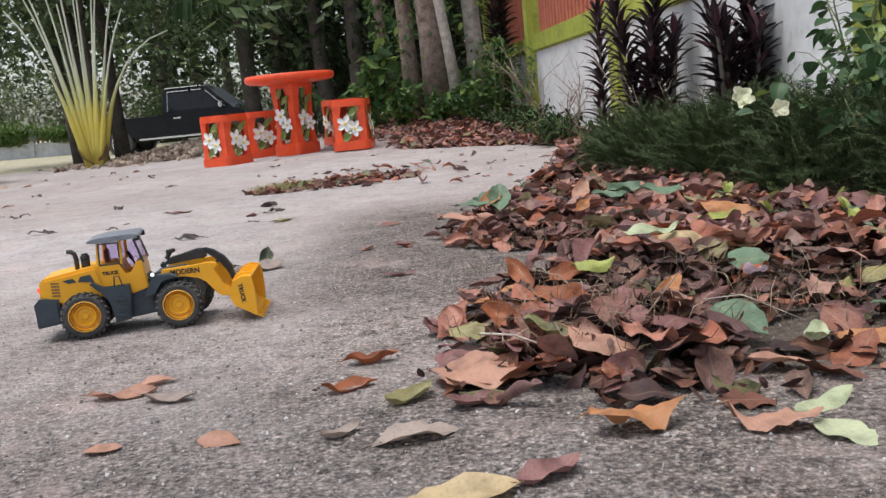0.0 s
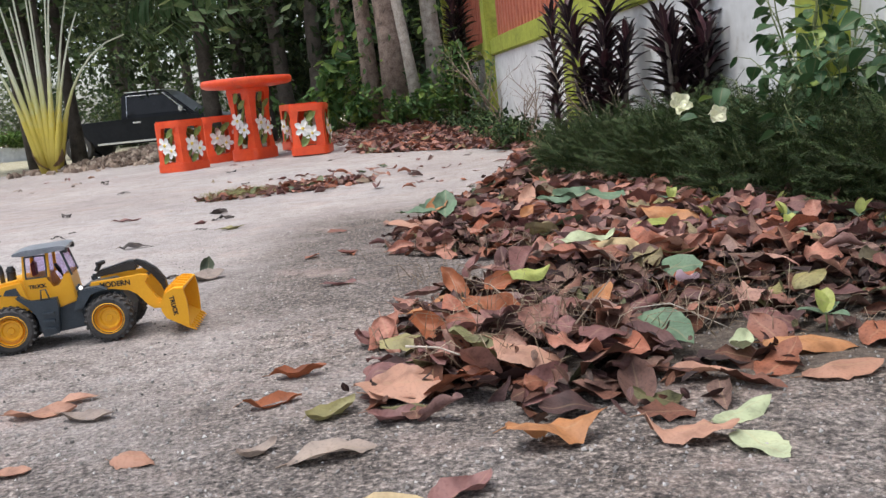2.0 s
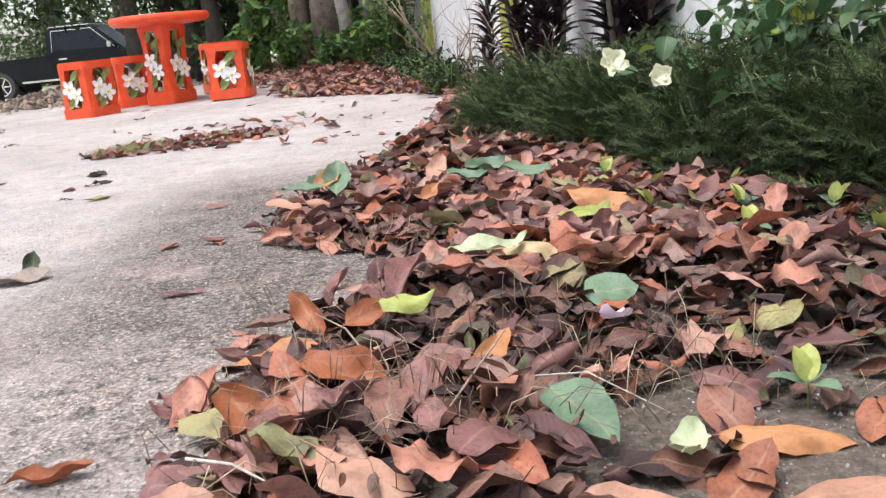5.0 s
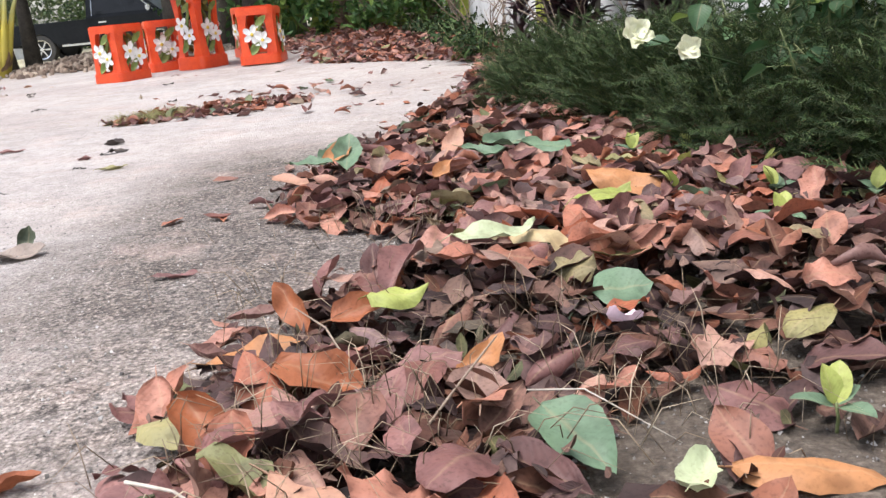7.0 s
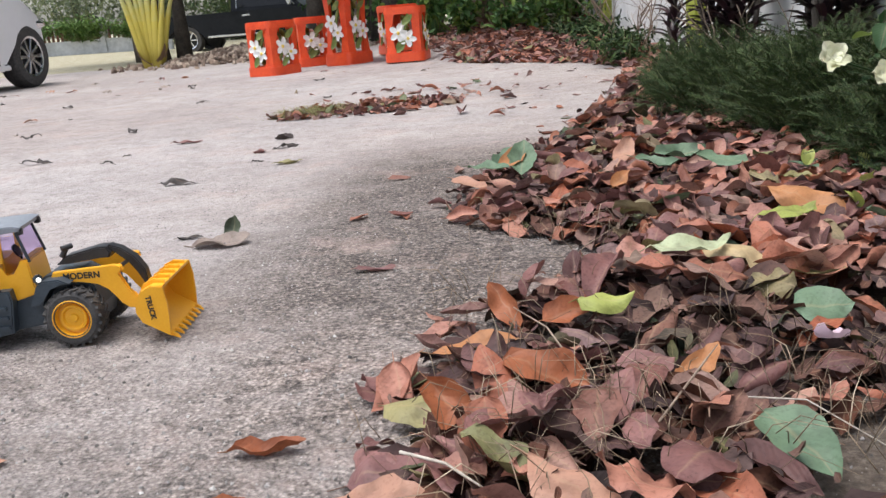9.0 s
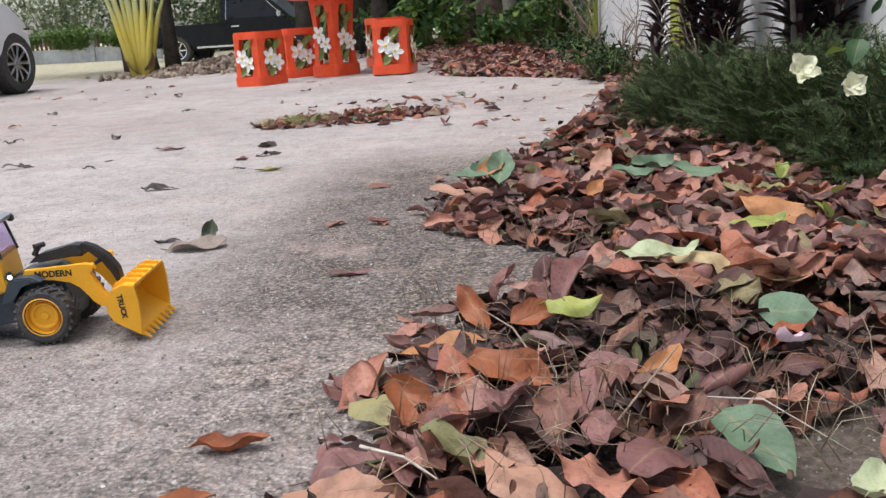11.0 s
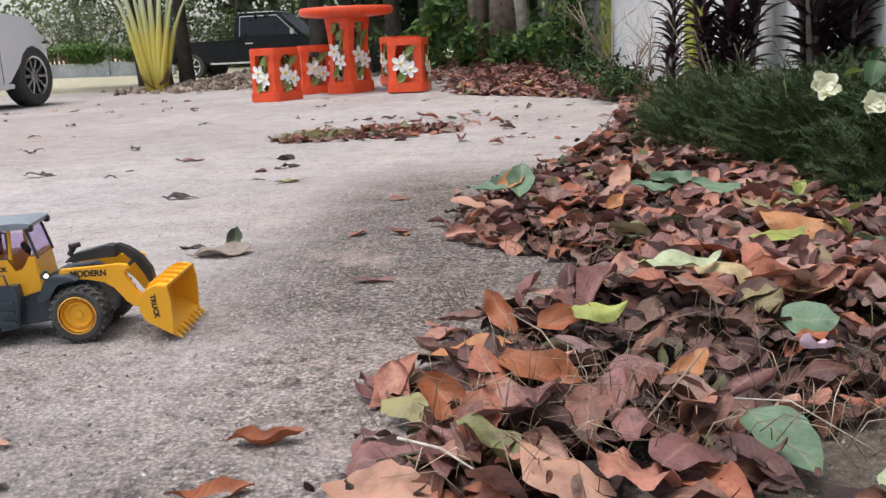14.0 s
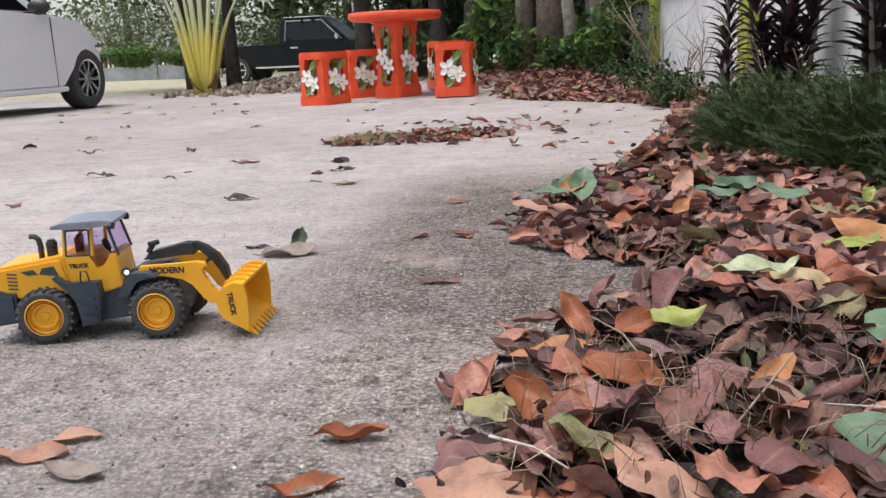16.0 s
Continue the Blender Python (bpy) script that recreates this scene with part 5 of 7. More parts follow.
# nearer trees over the pickup
for i, (x, y) in enumerate(((-13.5, 32.5), (-8.0, 33), (-4.6, 27), (-3.6, 21), (-11.0, 35.0), (-5.2, 31.5))):
    build_tree("shade_tree", x, y, 9.5, 0.2, (0.03 * (-1) ** i, 0), 2.6, 3.0, 3200, 0.24, 200 + i, M_DARKBARK, "shade tree with spreading dark green crown", 0, 6)


# ---- hedges, shrubs ----
def build_shrub(name, x, y, rx, ry, hgt, n, size, seed, material, label, category="shrub", shapes=None, droop=0.4, lift=0.0):
    rnd = random.Random(seed)
    t = thing(name, pose(x, y, ground_z(x, y)), label, category)
    h = Heap()
    stems, mats = Heap(), []
    for k in range(max(4, n // 40)):
        a, q = rnd.uniform(0, 6.28), rnd.random() ** 0.5
        tip = (rx * q * math.cos(a), ry * q * math.sin(a), hgt * rnd.uniform(0.5, 1.0))
        stems.add(*tube_data([(tip[0] * 0.3, tip[1] * 0.3, -0.02 + lift), (tip[0] * 0.7, tip[1] * 0.7, tip[2] * 0.55 + lift * 0.8), tip], [0.008 * hgt + 0.002, 0.006 * hgt + 0.0015, 0.0015], 5))
        for _ in range(max(1, n // max(4, n // 40))):
            s = rnd.uniform(0.15, 1.05)
            p = Vector(tip) * s + Vector((rnd.gauss(0, rx * 0.16), rnd.gauss(0, ry * 0.16), rnd.gauss(0, hgt * 0.08) + lift))
            p.z = max(0.01, p.z)
            mats.append(Matrix.LocRotScale(p, Euler((rnd.gauss(0, 0.5), rnd.gauss(droop, 0.5), rnd.uniform(0, 6.28))), Vector((1, 1, 1)) * size * rnd.uniform(0.6, 1.35)))
    h.strew(rnd, shapes or LOWLEAVES, mats)
    part("stem_tangle", stems.mesh("stem_tangle", M_PLANTSTEM), M_PLANTSTEM, t)["kind"] = "stuff"
    part("foliage", h.mesh("foliage", material), material, t)
    return t


for i in range(12):
    x = -31 + 1.75 * i
    build_shrub("vine_hedge", x, 27.15 + 0.04 * i, 1.2, 0.35, 0.55 + 0.12 * math.sin(i * 2.1), 1500, 0.13, 300 + i, M_VINE, "bright green vine hedge trailing over the boundary fence", "hedge", None, 0.4, 0.42)
# undergrowth left of x = -12 takes the haze-paled leaf colour too
for i in range(12):
    x = -22 + 2.9 * i
    build_shrub("undergrowth", x, 33 - max(0, x + 8) * 0.55, 2.0, 1.2, 2.3 + 0.5 * math.sin(i), 1500, 0.17, 330 + i, M_TREELEAF if x > -12 else M_HAZEDLEAF, "dense green undergrowth at the wood's edge")
# leafy plants round the trunks
for i, (x, y, rx, hgt, n, sz) in enumerate(((-0.82, 9.3, 0.28, 0.75, 260, 0.15), (-0.5, 9.1, 0.22, 0.4, 160, 0.11), (-0.15, 9.0, 0.25, 0.38, 180, 0.10), (0.2, 8.9, 0.28, 0.42, 260, 0.09),
                                            (0.42, 8.8, 0.26, 0.75, 360, 0.075), (0.58, 9.3, 0.22, 0.85, 240, 0.075), (0.66, 8.35, 0.14, 0.9, 120, 0.07), (0.05, 9.4, 0.2, 0.5, 160, 0.1),
                                            (-1.15, 9.9, 0.3, 0.5, 200, 0.14))):
    build_shrub("wild_shrub", x, y, rx, rx * 0.8, hgt, n, sz, 360 + i, M_SHRUB, "leafy green wild shrub at the foot of the trees")
for i, (x, y, rx, hgt) in enumerate(((0.62, 7.9, 0.3, 0.22), (0.72, 6.8, 0.28, 0.2), (0.70, 5.9, 0.28, 0.24), (0.5, 8.3, 0.3, 0.16))):
    build_shrub("low_weeds", x, y, rx, rx, hgt, 420, 0.045, 380 + i, M_FERN, "low dark green weeds along the wall", "weeds")


def spray_data(rnd, n=46):
    """A feathery spray one long: an arching stem with many fine needles."""
    vs, fs, uv = [], [], []
    pts = []
    sag = rnd.uniform(0.3, 0.9)
    for i in range(7):
        s = i / 6
        pts.append(Vector((s * 0.85, 0.05 * math.sin(4 * s), 0.55 * s - sag * s * s * 0.55)))
    v, f, u = tube_data(pts, [0.006] * 6 + [0.003], 3)
    vs += v
    fs += f
    uv += u
    for k in range(n):
        s = 0.12 + 0.88 * k / n
        p = pts[0].lerp(pts[-1], s)
        i = s * 6
        p = pts[int(min(5, i))].lerp(pts[int(min(6, int(i) + 1))], i - int(i)) if i < 6 else pts[6]
        a = (1 if k % 2 else -1) * rnd.uniform(0.6, 1.3)
        ln = 0.20 * (1 - 0.5 * s) * rnd.uniform(0.7, 1.2)
        d = Vector((math.cos(a), math.sin(a), rnd.uniform(-0.2, 0.5))).normalized()
        side = d.cross(Vector((0, 0, 1))).normalized() * 0.008
        b = len(vs)
        vs += [tuple(p - side), tuple(p + side), tuple(p + d * ln)]
        uv += [(0, 0.2), (0, 0.8), (1, 0.5)]
        fs.append((b, b + 1, b + 2))
    return vs, fs, uv


SPRAYS = [spray_data(random.Random(500 + i)) for i in range(10)]


def build_feather_bush(x, y, rx, ry, hgt, n, seed):
    rnd = random.Random(seed)
    t = thing("fern_bush", pose(x, y, ground_z(x, y)), "dense dark green feathery bush beside the leaf litter", "bush")
    h, mats = Heap(), []
    for _ in range(n):
        a, q = rnd.uniform(0, 6.28), rnd.random() ** 0.55
        px, py = rx * q * math.cos(a), ry * q * math.sin(a)
        top = hgt * math.sqrt(max(0.05, 1 - q * q * 0.85))
        z = top * rnd.uniform(0.0, 0.92)
        out = math.atan2(py, px) + rnd.gauss(0, 0.9)
        mats.append(Matrix.LocRotScale((px, py, z), Euler((rnd.gauss(0, 0.4), rnd.gauss(-0.25, 0.45), out)), Vector((1, 1, 1)) * rnd.uniform(0.09, 0.18)))
    h.strew(rnd, SPRAYS, mats)
    part("foliage", h.mesh("foliage", M_FERN, False), M_FERN, t)
    stems = Heap()
    for k in range(24):
        a, q = rnd.uniform(0, 6.28), rnd.random() ** 0.5
        tip = (rx * q * math.cos(a), ry * q * math.sin(a), hgt * rnd.uniform(0.6, 1.0))
        stems.add(*tube_data([(tip[0] * 0.6, tip[1] * 0.6, -0.01), (tip[0] * 0.85, tip[1] * 0.85, tip[2] * 0.6), tip], [0.004, 0.003, 0.0015], 5))
    part("stem_tangle", stems.mesh("stem_tangle", M_PLANTSTEM), M_PLANTSTEM, t)["kind"] = "stuff"


for i, (x, y, rx, ry, hgt, n) in enumerate(((0.84, 3.45, 0.27, 0.50, 0.21, 1700), (1.00, 2.85, 0.28, 0.50, 0.27, 2100), (1.10, 2.30, 0.26, 0.45, 0.27, 1900), (1.20, 1.85, 0.19, 0.33, 0.27, 1150), (0.95, 4.4, 0.22, 0.6, 0.22, 420))):
    build_feather_bush(x, y, rx, ry, hgt, n, 600 + i)


def build_cordyline(x, y, hgt, leaf, heads, seed, label):
    """A dark stem clothed in arching strap leaves."""
    rnd = random.Random(seed)
    t = thing("cordyline", pose(x, y, ground_z(x, y)), label, "cordyline")
    h = Heap()
    for k in range(heads):
        dx, dy = (rnd.uniform(-0.14, 0.14), rnd.uniform(-0.14, 0.14)) if heads > 1 else (0, 0)
        top = hgt * (1 if k == 0 else rnd.uniform(0.45, 0.9))
        v, f, u = tube_data([(dx * 0.3, dy * 0.3, -0.02), (dx * 0.8, dy * 0.8, top * 0.5), (dx, dy, top * 0.97)], [0.014, 0.011, 0.006], 8)
        part("stem", mesh_of("stem", v, f, M_DARKBARK, True), M_DARKBARK, t)
        n = int(top * 95)
        for i in range(n):
            s = 0.22 + 0.78 * i / n
            a = i * 2.4 + rnd.uniform(-0.3, 0.3)
            ln = leaf * (1.05 - 0.35 * s) * rnd.uniform(0.8, 1.15)
            up = 0.15 + 0.75 * s ** 3
            v, f, u = leaf_data(0.24, -1.5 * (1 - 0.5 * s), 0.7, 0.01, 0.1, 6, 2, 0, 0.85, False)
            v = [(p[0] + 0.5, p[1], p[2]) for p in v]
            m = Matrix.Translation((dx * s, dy * s, top * s)) @ Matrix.Rotation(a, 4, "Z") @ Matrix.Rotation(-up - 0.25, 4, "Y") @ Matrix.Scale(ln, 4)
            h.add(v, f, u, m)
    part("foliage", h.mesh("foliage", M_PURPLE), M_PURPLE, t, "dark purple strap leaves")


for i, (x, y, hgt, lf, heads, lab) in enumerate(((0.855, 4.95, 0.76, 0.15, 1, "slim dark purple cordyline against the white wall"),
                                                  (1.00, 4.45, 0.98, 0.18, 4, "thick dark purple and maroon cordyline clump by the wall"),
                                                  (1.185, 3.55, 1.0, 0.17, 6, "tall dark purple cordyline clump by the wall"),
                                                  (0.90, 4.70, 0.26, 0.12, 2, "small dark cordyline shoot"),
                                                  (0.50, 9.05, 1.6, 0.22, 2, "dark cordyline among the tree trunks"))):
    build_cordyline(x, y, hgt, lf, heads, 700 + i, lab)


def build_bare_shrub(x, y, hgt, stems, seed):
    """A leafless shrub: thin crooked stems that fork twice."""
    rnd = random.Random(seed)
    t = thing("bare_shrub", pose(x, y, ground_z(x, y)), "thin leafless grey-brown shrub in front of the white wall", "shrub")

    def shoot(p, d, ln, r, depth, into):
        q = [p]
        for _ in range(4):
            d = (d + Vector((rnd.gauss(0, 0.22), rnd.gauss(0, 0.22), rnd.gauss(0.03, 0.12)))).normalized()
            q.append(q[-1] + d * (ln / 4))
        into.add(*tube_data(q, [r, r * 0.85, r * 0.7, r * 0.55, r * 0.35], 5))
        if depth:
            for k in range(3):
                shoot(q[1 + k], (d + Vector((rnd.gauss(0, 0.7), rnd.gauss(0, 0.7), 0.25))).normalized(), ln * 0.55, r * 0.55, depth - 1, into)

    for k in range(stems):
        h = Heap()
        shoot(Vector((rnd.uniform(-0.06, 0.06), rnd.uniform(-0.1, 0.1), -0.02)), Vector((rnd.uniform(-0.5, 0.2), rnd.uniform(-0.5, 0.5), 1)).normalized(), hgt * rnd.uniform(0.6, 1.0), 0.007, 2, h)
        part("branch", h.mesh("branch", M_TWIG), M_TWIG, t)


for i, (x, y, hgt, stems) in enumerate(((0.80, 7.1, 0.75, 4), (0.88, 6.3, 0.6, 3), (1.06, 4.0, 0.5, 3))):
    build_bare_shrub(x, y, hgt, stems, 740 + i)

BROAD = [leaf_data(0.78, random.Random(i).uniform(-0.8, 0.8), 0.5, 0.03, 0.2, 7, 4, i, 0.8, True, True) for i in range(6)]


def build_broadleaf(x, y, reach, hgt, stems, leaves, size, seed, label):
    """Arching stems with broad heart-shaped leaves held out on short stalks."""
    rnd = random.Random(seed)
    t = thing("broadleaf_shrub", pose(x, y, ground_z(x, y)), label, "shrub")
    wood, blades, mats = Heap(), Heap(), []
    for k in range(stems):
        a = 6.283 * k / stems + rnd.uniform(-0.5, 0.5)
        r = reach * rnd.uniform(0.4, 1.0)
        top = hgt * rnd.uniform(0.55, 1.0)
        pts = [Vector((r * q ** 1.6 * math.cos(a) + 0.012 * math.sin(9 * q + k), r * q ** 1.6 * math.sin(a), -0.02 + top * (q - 0.16 * q ** 3) / 0.84)) for q in (0, 0.25, 0.5, 0.75, 1.0)]
        wood.add(*tube_data(pts, [0.0042, 0.0036, 0.003, 0.0022, 0.001], 6))
        for i in range(leaves):
            q = 0.22 + 0.78 * (i + rnd.random()) / leaves
            j = min(3, int(q * 4))
            p = pts[j].lerp(pts[j + 1], min(1.0, q * 4 - j))
            b = a + i * 2.4 + rnd.uniform(-0.5, 0.5)
            tip = p + Vector((math.cos(b), math.sin(b), rnd.uniform(0.0, 0.5))) * rnd.uniform(0.02, 0.05)
            wood.add(*tube_data([p, tip], [0.0012, 0.0009], 4))
            s = size * rnd.uniform(0.55, 1.25)
            m = Matrix.Translation(tip) @ Matrix.Rotation(b, 4, "Z") @ Matrix.Rotation(rnd.gauss(0.55, 0.4), 4, "Y") @ Matrix.Rotation(rnd.gauss(0, 0.35), 4, "X") @ Matrix.Translation((s * 0.5, 0, 0)) @ Matrix.Scale(s, 4)
            mats.append(m)
    blades.strew(rnd, BROAD, mats)
    part("stem_tangle", wood.mesh("stem_tangle", M_PLANTSTEM), M_PLANTSTEM, t)["kind"] = "stuff"
    part("foliage", blades.mesh("foliage", M_BROAD), M_BROAD, t)


for i, (x, y, reach, hgt, stems, leaves, size, lab) in enumerate((
        (1.04, 2.42, 0.20, 0.42, 9, 9, 0.058, "broad-leaved green shrub behind the white flowers"),
        (1.20, 2.30, 0.22, 0.66, 13, 14, 0.058, "tall broad-leaved green shrub near the wall"),
        (1.24, 2.62, 0.16, 0.80, 9, 15, 0.060, "tall broad-leaved green shrub against the white wall"),
        (1.30, 2.02, 0.18, 0.60, 12, 14, 0.062, "broad-leaved green shrub over the feathery bush"),
        (1.08, 2.10, 0.15, 0.30, 8, 7, 0.050, "low broad-leaved green shrub beside the white flowers"),
        (1.26, 1.72, 0.16, 0.42, 9, 8, 0.058, "broad-leaved green shrub at the end of the bush"))):
    build_broadleaf(x, y, reach, hgt, stems, leaves, size, 801 + i, lab)


def build_white_flower(x, y, z, size, seed, base):
    rnd = random.Random(seed)
    t = thing("white_flower", pose(base[0], base[1], ground_z(*base)), "creamy white open blossom on a thin green stem", "flower")
    d = Vector((x - base[0], y - base[1], z))
    v, f, u = tube_data([(0, 0, 0), (d.x * 0.15, d.y * 0.15, d.z * 0.75), tuple(d)], [0.0022, 0.0018, 0.0014], 6)
    part("stem", mesh_of("stem", v, f, M_FERN, True), M_FERN, t)
    for k in range(5):
        v, f, u = crumpled(leaf_data(1.0, 1.1, 0.8, 0.10, 0.5, 8, 4, k + seed, 0.55, False), 0.16, k * 5.1 + seed)
        h = Heap()
        h.add(v, f, u, Matrix.Translation(d) @ Euler((radians(62), 0.2, rnd.uniform(-0.2, 0.2))).to_matrix().to_4x4() @ Matrix.Rotation(k * 1.2566 + seed, 4, "Z") @ Matrix.Rotation(-0.35, 4, "Y") @ Matrix.Translation((size * 0.27, 0, 0)) @ Matrix.Scale(size * 0.66, 4))
        part("petal", h.mesh("petal", M_PETAL), M_PETAL, t)


M_PETAL = leaf_surface("cream_petal", [(0.0, (0.72, 0.74, 0.52)), (1.0, (0.78, 0.78, 0.60))], "object", 0.5, 0.15, 0.25)
build_white_flower(0.650, 1.80, 0.302, 0.050, 1, (0.92, 2.25))
build_white_flower(0.726, 1.80, 0.272, 0.042, 2, (0.98, 2.25))


# ---- traveller's palm ----
def palm_surface():
    """Petioles turn from yellow sheaths to pale green stalks with height."""
    m, nt, ln, p = nodes_of("palm_stalk")
    tc = nt.new("ShaderNodeTexCoord")
    sep = nt.new("ShaderNodeSeparateXYZ")
    ln.new(tc.outputs["Object"], sep.inputs[0])
    n = nt.new("ShaderNodeTexNoise")
    n.inputs["Scale"].default_value = 9
    ln.new(tc.outputs["Object"], n.inputs["Vector"])
    a = nt.new("ShaderNodeMath")
    a.operation = "MULTIPLY_ADD"
    a.inputs[1].default_value = 0.5
    ln.new(n.outputs["Fac"], a.inputs[0])
    ln.new(sep.outputs["Z"], a.inputs[2])
    s = nt.new("ShaderNodeMath")
    s.operation = "MULTIPLY"
    s.inputs[1].default_value = 0.4
    ln.new(a.outputs[0], s.inputs[0])
    r = ramp_of(nt, [(0.05, (0.42, 0.33, 0.06)), (0.36, (0.58, 0.47, 0.07)), (0.50, (0.52, 0.52, 0.22)), (0.66, (0.58, 0.60, 0.46))])
    ln.new(s.outputs[0], r.inputs[0])
    ln.new(r.outputs[0], p.inputs["Base Color"])
    p.inputs["Roughness"].default_value = 0.5
    return m


M_PALM = palm_surface()
M_PALMLEAF = leaf_surface("palm_blade", [(0.0, (0.05, 0.10, 0.04)), (1.0, (0.10, 0.17, 0.06))], "island", 0.45, 0.4, 0.2)


def build_palm():
    x, y = -4.95, 12.45
    t = thing("travellers_palm", pose(x, y, ground_z(x, y) - 0.02, 0, 0, 12), "fan-shaped traveller's palm with yellow stalk bases", "palm")
    rnd = random.Random(77)
    for k in range(13):
        s = (k - 6) / 6
        a = s * 0.21 + rnd.uniform(-0.02, 0.02)
        ln = rnd.uniform(2.2, 2.9)
        bow = s * abs(s) * (0.45 if k == 12 else 0.22)
        y0 = rnd.uniform(-0.05, 0.05)
        pts = []
        for i in range(9):
            q = i / 8
            ang = a + bow * q * q
            pts.append((s * 0.09 + math.sin(a) * ln * q + bow * q * q * q * ln * 0.55, y0 + 0.04 * math.sin(k) * q, math.cos(ang) * ln * q * (1 - 0.1 * abs(bow) * q)))
        rad = [0.042, 0.050, 0.044, 0.028, 0.019, 0.015, 0.013, 0.011, 0.009]
        v, f, u = tube_data(pts, rad, 8)
        st = part("stalk", mesh_of("stalk", v, f, M_PALM, True), M_PALM, t, "yellow to pale green leaf stalk")
        d = (Vector(pts[-1]) - Vector(pts[-2])).normalized()
        h = Heap()
        L = rnd.uniform(1.3, 1.8)
        ax = d
        sd = ax.cross(Vector((0, 1, 0))).normalized()
        for j in range(22):
            q = j / 22
            p = Vector(pts[-1]) + ax * (L * q) + Vector((s, 0, -0.6)) * (0.35 * q * q)
            for sg in (-1, 1):
                v, f, u = leaf_data(0.24, -0.6, 0.3, 0.02, 0.1, 5, 2, j, 0.8, False)
                v = [(c[0] + 0.5, c[1], c[2]) for c in v]
                dirv = (sd * sg + ax * 0.45 + Vector((0, rnd.uniform(-0.2, 0.2), -0.25))).normalized()
                m = Matrix.Translation(p) @ dirv.to_track_quat("X", "Z").to_matrix().to_4x4() @ Matrix.Scale(0.46 * math.sin(math.pi * (0.12 + 0.8 * q)) + 0.06, 4)
                h.add(v, f, u, m)
        part("blade", h.mesh("blade", M_PALMLEAF), M_PALMLEAF, st, "torn green palm blade")
    h = Heap()
    for k in range(7):
        v, f, u = leaf_data(0.3, 1.2, 1.0, 0.03, 0.3, 6, 2, k, 0.8, False)
        a = (-1) ** k * (1.2 + 0.1 * k)
        h.add([(c[0] + 0.5, c[1], c[2]) for c in v], f, u, Matrix.Translation((0.05 * (-1) ** k, -0.05, 0.02)) @ Matrix.Rotation(rnd.uniform(-0.6, 0.6) + (math.pi if k % 2 else 0), 4, "Z") @ Matrix.Rotation(-0.9, 4, "Y") @ Matrix.Scale(rnd.uniform(0.25, 0.45), 4))
    part("dry_sheath", h.mesh("dry_sheath", M_DRYSHEATH), M_DRYSHEATH, t, "dry brown sheath")


M_DRYSHEATH = leaf_surface("dry_sheath", [(0.0, (0.16, 0.10, 0.06)), (1.0, (0.30, 0.21, 0.13))], "island", 0.7, 0.5)
build_palm()


# ---- mound of rubble and dry leaves behind the stools ----
def build_mound():
    rnd = random.Random(91)
    vs, fs, uv = [], [], []
    h = Heap()
    stone = bmesh.new()
    bmesh.ops.create_icosphere(stone, subdivisions=1, radius=0.5)
    stone.verts.index_update()
    sv = [tuple(v.co) for v in stone.verts]
    sf = [tuple(v.index for v in f.verts) for f in stone.faces]
    stone.free()
    for _ in range(1500):
        x, y = rnd.gauss(-3.6, 0.75), rnd.gauss(13.2, 0.7)
        top = 0.20 * math.exp(-((x + 3.6) / 1.1) ** 2 - ((y - 13.2) / 0.9) ** 2)
        z = ground_z(x, y) + top * rnd.uniform(0.75, 1.0)
        s = rnd.uniform(0.05, 0.15)
        h.add(sv, sf, [(0.5, 0.3)] * len(sv), Matrix.Translation((x, y, z)) @ Euler((rnd.uniform(0, 6), rnd.uniform(0, 6), rnd.uniform(0, 6))).to_matrix().to_4x4() @ Matrix.Diagonal((s, s * 0.8, s * 0.45, 1)))
    me = h.mesh("rubble_mound", M_RUBBLE, False)
    tagged(new("rubble_mound", me), "low mound of brown rubble and dry leaves", "rubble", "", "stuff")


M_RUBBLE = leaf_surface("rubble", [(0.0, (0.14, 0.10, 0.08)), (0.5, (0.28, 0.21, 0.16)), (1.0, (0.42, 0.35, 0.28))], "island", 0.85, 0.5)
build_mound()


# ---- dry grass ----
def grass_stuff(name, spots, n, hgt, seed, material, label, spread):
    rnd = random.Random(seed)
    h = Heap()
    for _ in range(n):
        cx, cy, cz = rnd.choice(spots)
        x, y = cx + rnd.gauss(0, spread), cy + rnd.gauss(0, spread)
        a = rnd.uniform(0, 6.28)
        ln = hgt * rnd.uniform(0.4, 1.3)
        lean = rnd.uniform(0.2, 1.5)
        p = [(x, y, cz), (x + math.cos(a) * ln * 0.3 * lean, y + math.sin(a) * ln * 0.3 * lean, cz + ln * 0.42), (x + math.cos(a) * ln * 0.8 * lean, y + math.sin(a) * ln * 0.8 * lean, cz + ln * (0.75 - 0.3 * lean))]
        r = rnd.uniform(0.0003, 0.0007) * (1 if hgt < 0.2 else 1.6)
        h.add(*tube_data(p, [r, r, r * 0.4], 3))
    return tagged(new(name, h.mesh(name, material)), label, "grass", "", "stuff")


